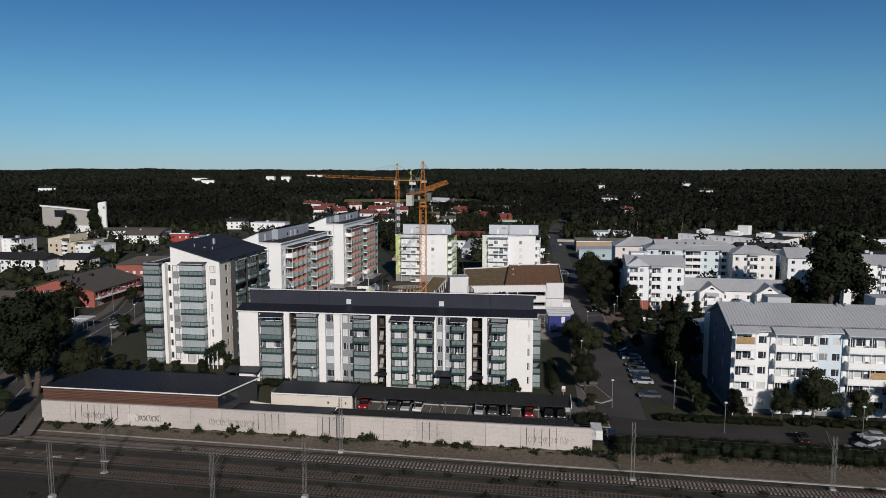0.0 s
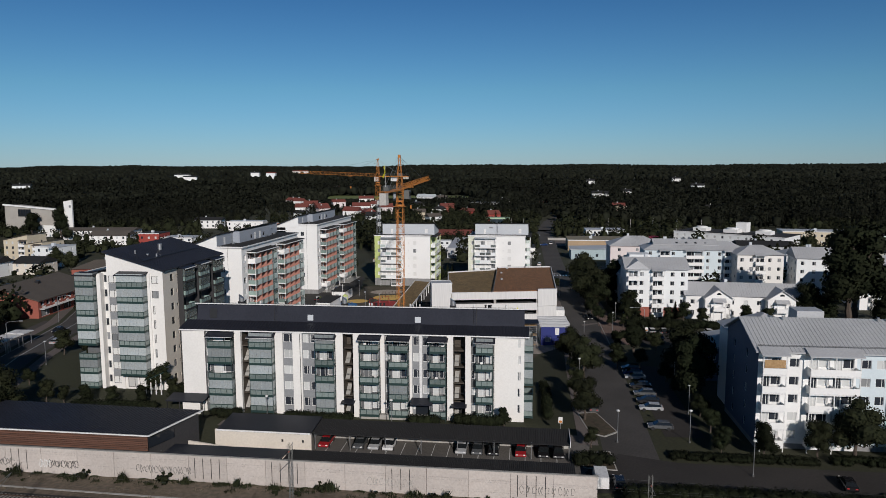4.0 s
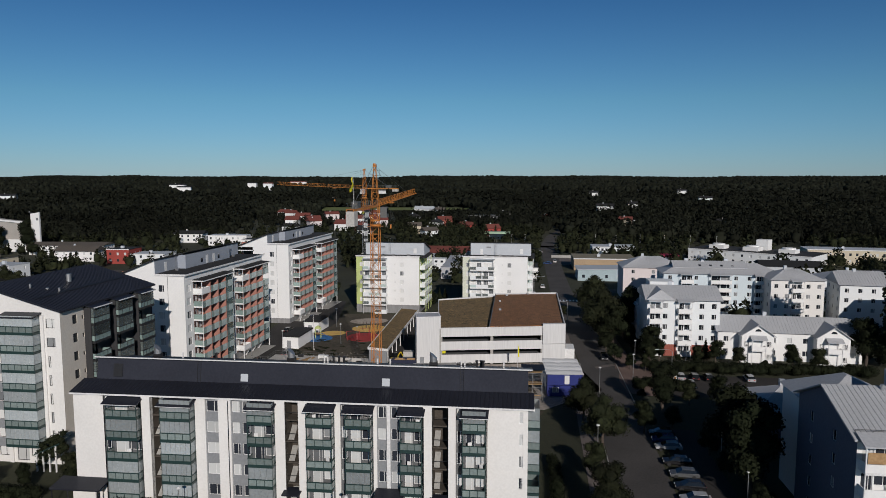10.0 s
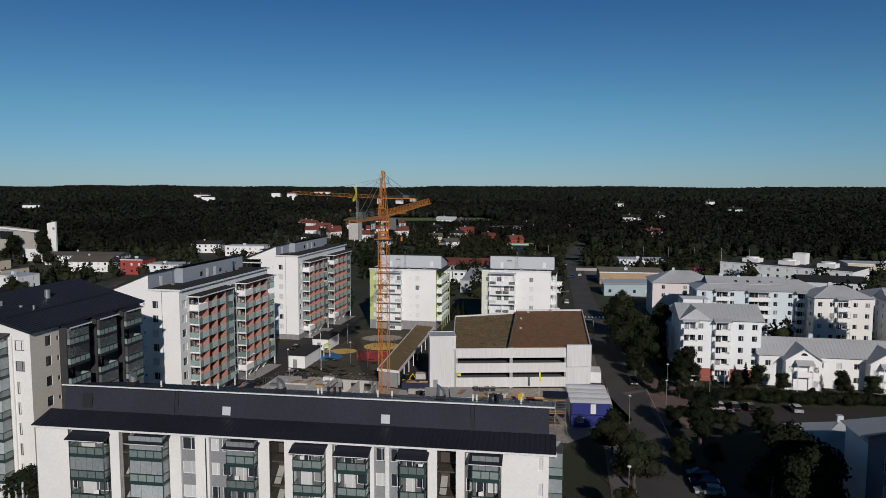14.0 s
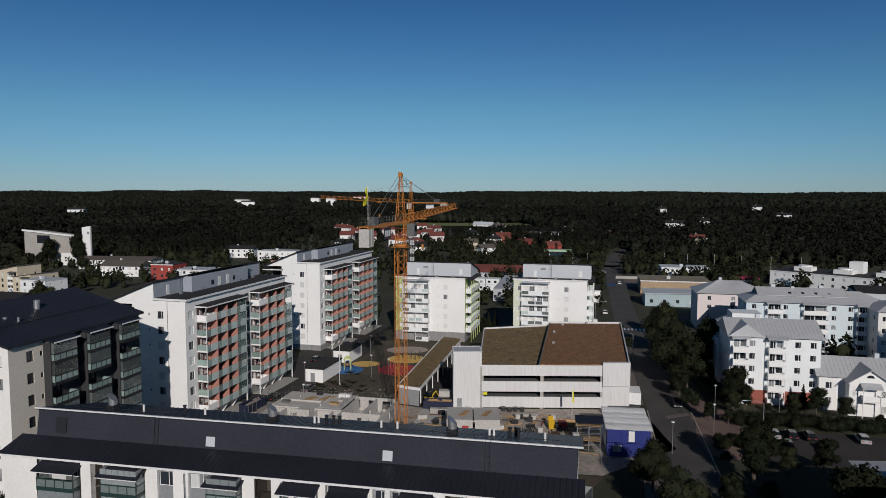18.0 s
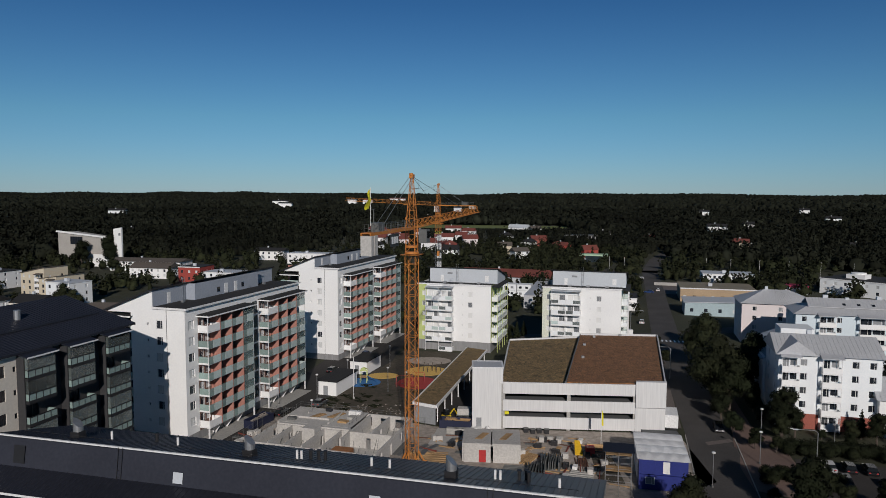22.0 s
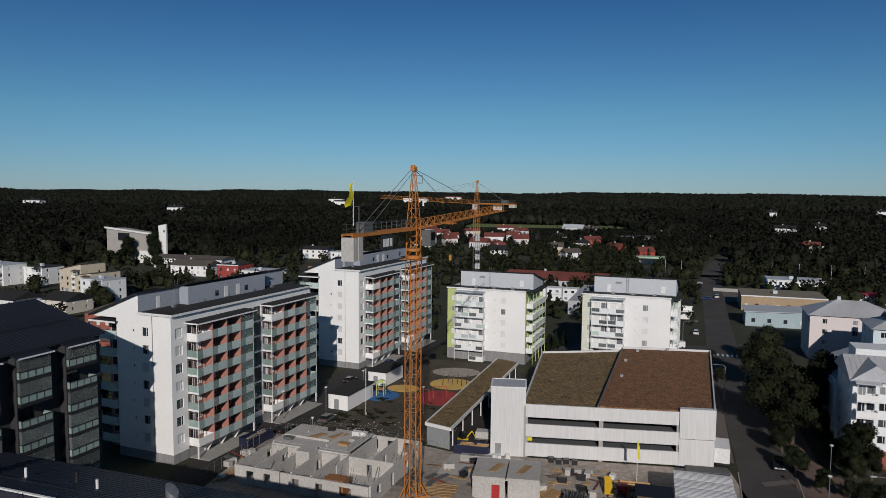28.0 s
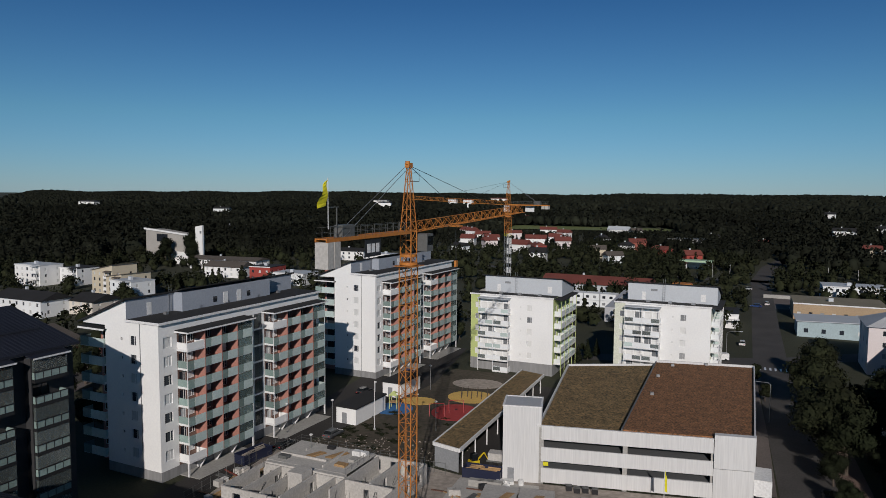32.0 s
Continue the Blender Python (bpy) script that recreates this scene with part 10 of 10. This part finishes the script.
leafy("woods", px[ok], py[ok], hh[ok] * 1.03, 1, "mixed dark conifer and birch woodland", 16, 0.09, WOODS)
px, py = spread(8600, 215, 720)
ok = (py < edge(px)) & ~((px > -88) & (px < 90) & (py < 330)) & ~((px < -88) & (px > -104) & (py < 270)) & ~((px > 90) & (py < 240))
for x, y, a, W, D in FOOT:
    a = radians(a)
    u, w = (px - x) * math.cos(a) + (py - y) * math.sin(a), -(px - x) * math.sin(a) + (py - y) * math.cos(a)
    ok &= ~((u > -3) & (u < W + 3) & (w > -5) & (w < D + 3))
ok &= ~((np.hypot(px + 4.9, py - 346) < 14) | ((px > 14) & (px < 40) & (py > 370) & (py < 396)))
for pts, w in ((street, 6.5), ([(-97.5, 225.0), (-106.0, 272.0), (-122.0, 330.0), (-128.0, 400.0)], 9), ([(-60.0, 540.0), (40.0, 505.0), (140.0, 480.0), (300.0, 440.0)], 9)):
    for a, b in zip(pts, pts[1:]):
        ax, ay, bx_, by = *a, *b
        t = np.clip(((px - ax) * (bx_ - ax) + (py - ay) * (by - ay)) / ((bx_ - ax) ** 2 + (by - ay) ** 2), 0, 1)
        ok &= np.hypot(px - ax - t * (bx_ - ax), py - ay - t * (by - ay)) > w
clump = np.sin(px / 23.0 + 1.3) * np.sin(py / 31.0) + np.sin(px / 57.0) * 0.6
ok &= (clump > np.where(px < -90, -0.2, -0.1)) | (r.uniform(size=len(px)) < 0.3)
ok &= ~((px > 92) & (px < 118) & (py > 396) & (py < 440)) & ~((px > 82) & (px < 135) & (py > 318) & (py < 376))
hh = r.uniform(4.5, 10.5, len(px))
west = (px > -235) & (px < -85) & (py > 300) & (py < 490)
ok &= ~west | (r.uniform(size=len(px)) < 0.5)
hh = np.where(west, np.minimum(hh, 7.5), hh)
village = (px > -115) & (px < 30) & (py > 590)
ok &= ~village | (r.uniform(size=len(px)) < 0.8)
hh = np.where(village, np.minimum(hh, 6.0), hh)
woods("town_crowns", px[ok], py[ok], hh[ok] * 0.72, 9, "inner crown masses of the garden trees", 6, 0.15, FOLIAGE)
leafy("town_trees", px[ok], py[ok], hh[ok], 2, "scattered garden trees between the houses", 115, 0.066, FOLIAGE)
px, py = spread(21000, 1350, 4750)
clear = ((px > -255) & (px < -95) & (py > 1470) & (py < 1590))
hh = (r.uniform(13, 17, len(px)) + 2.0 * np.sin(px / 90.0 + py / 130.0)) * (1 + (py - 1350) / 5000.0)
woods("far_woods", px[~clear], py[~clear], hh[~clear], 3, "far dark woodland reaching the horizon", 4, 0.0)
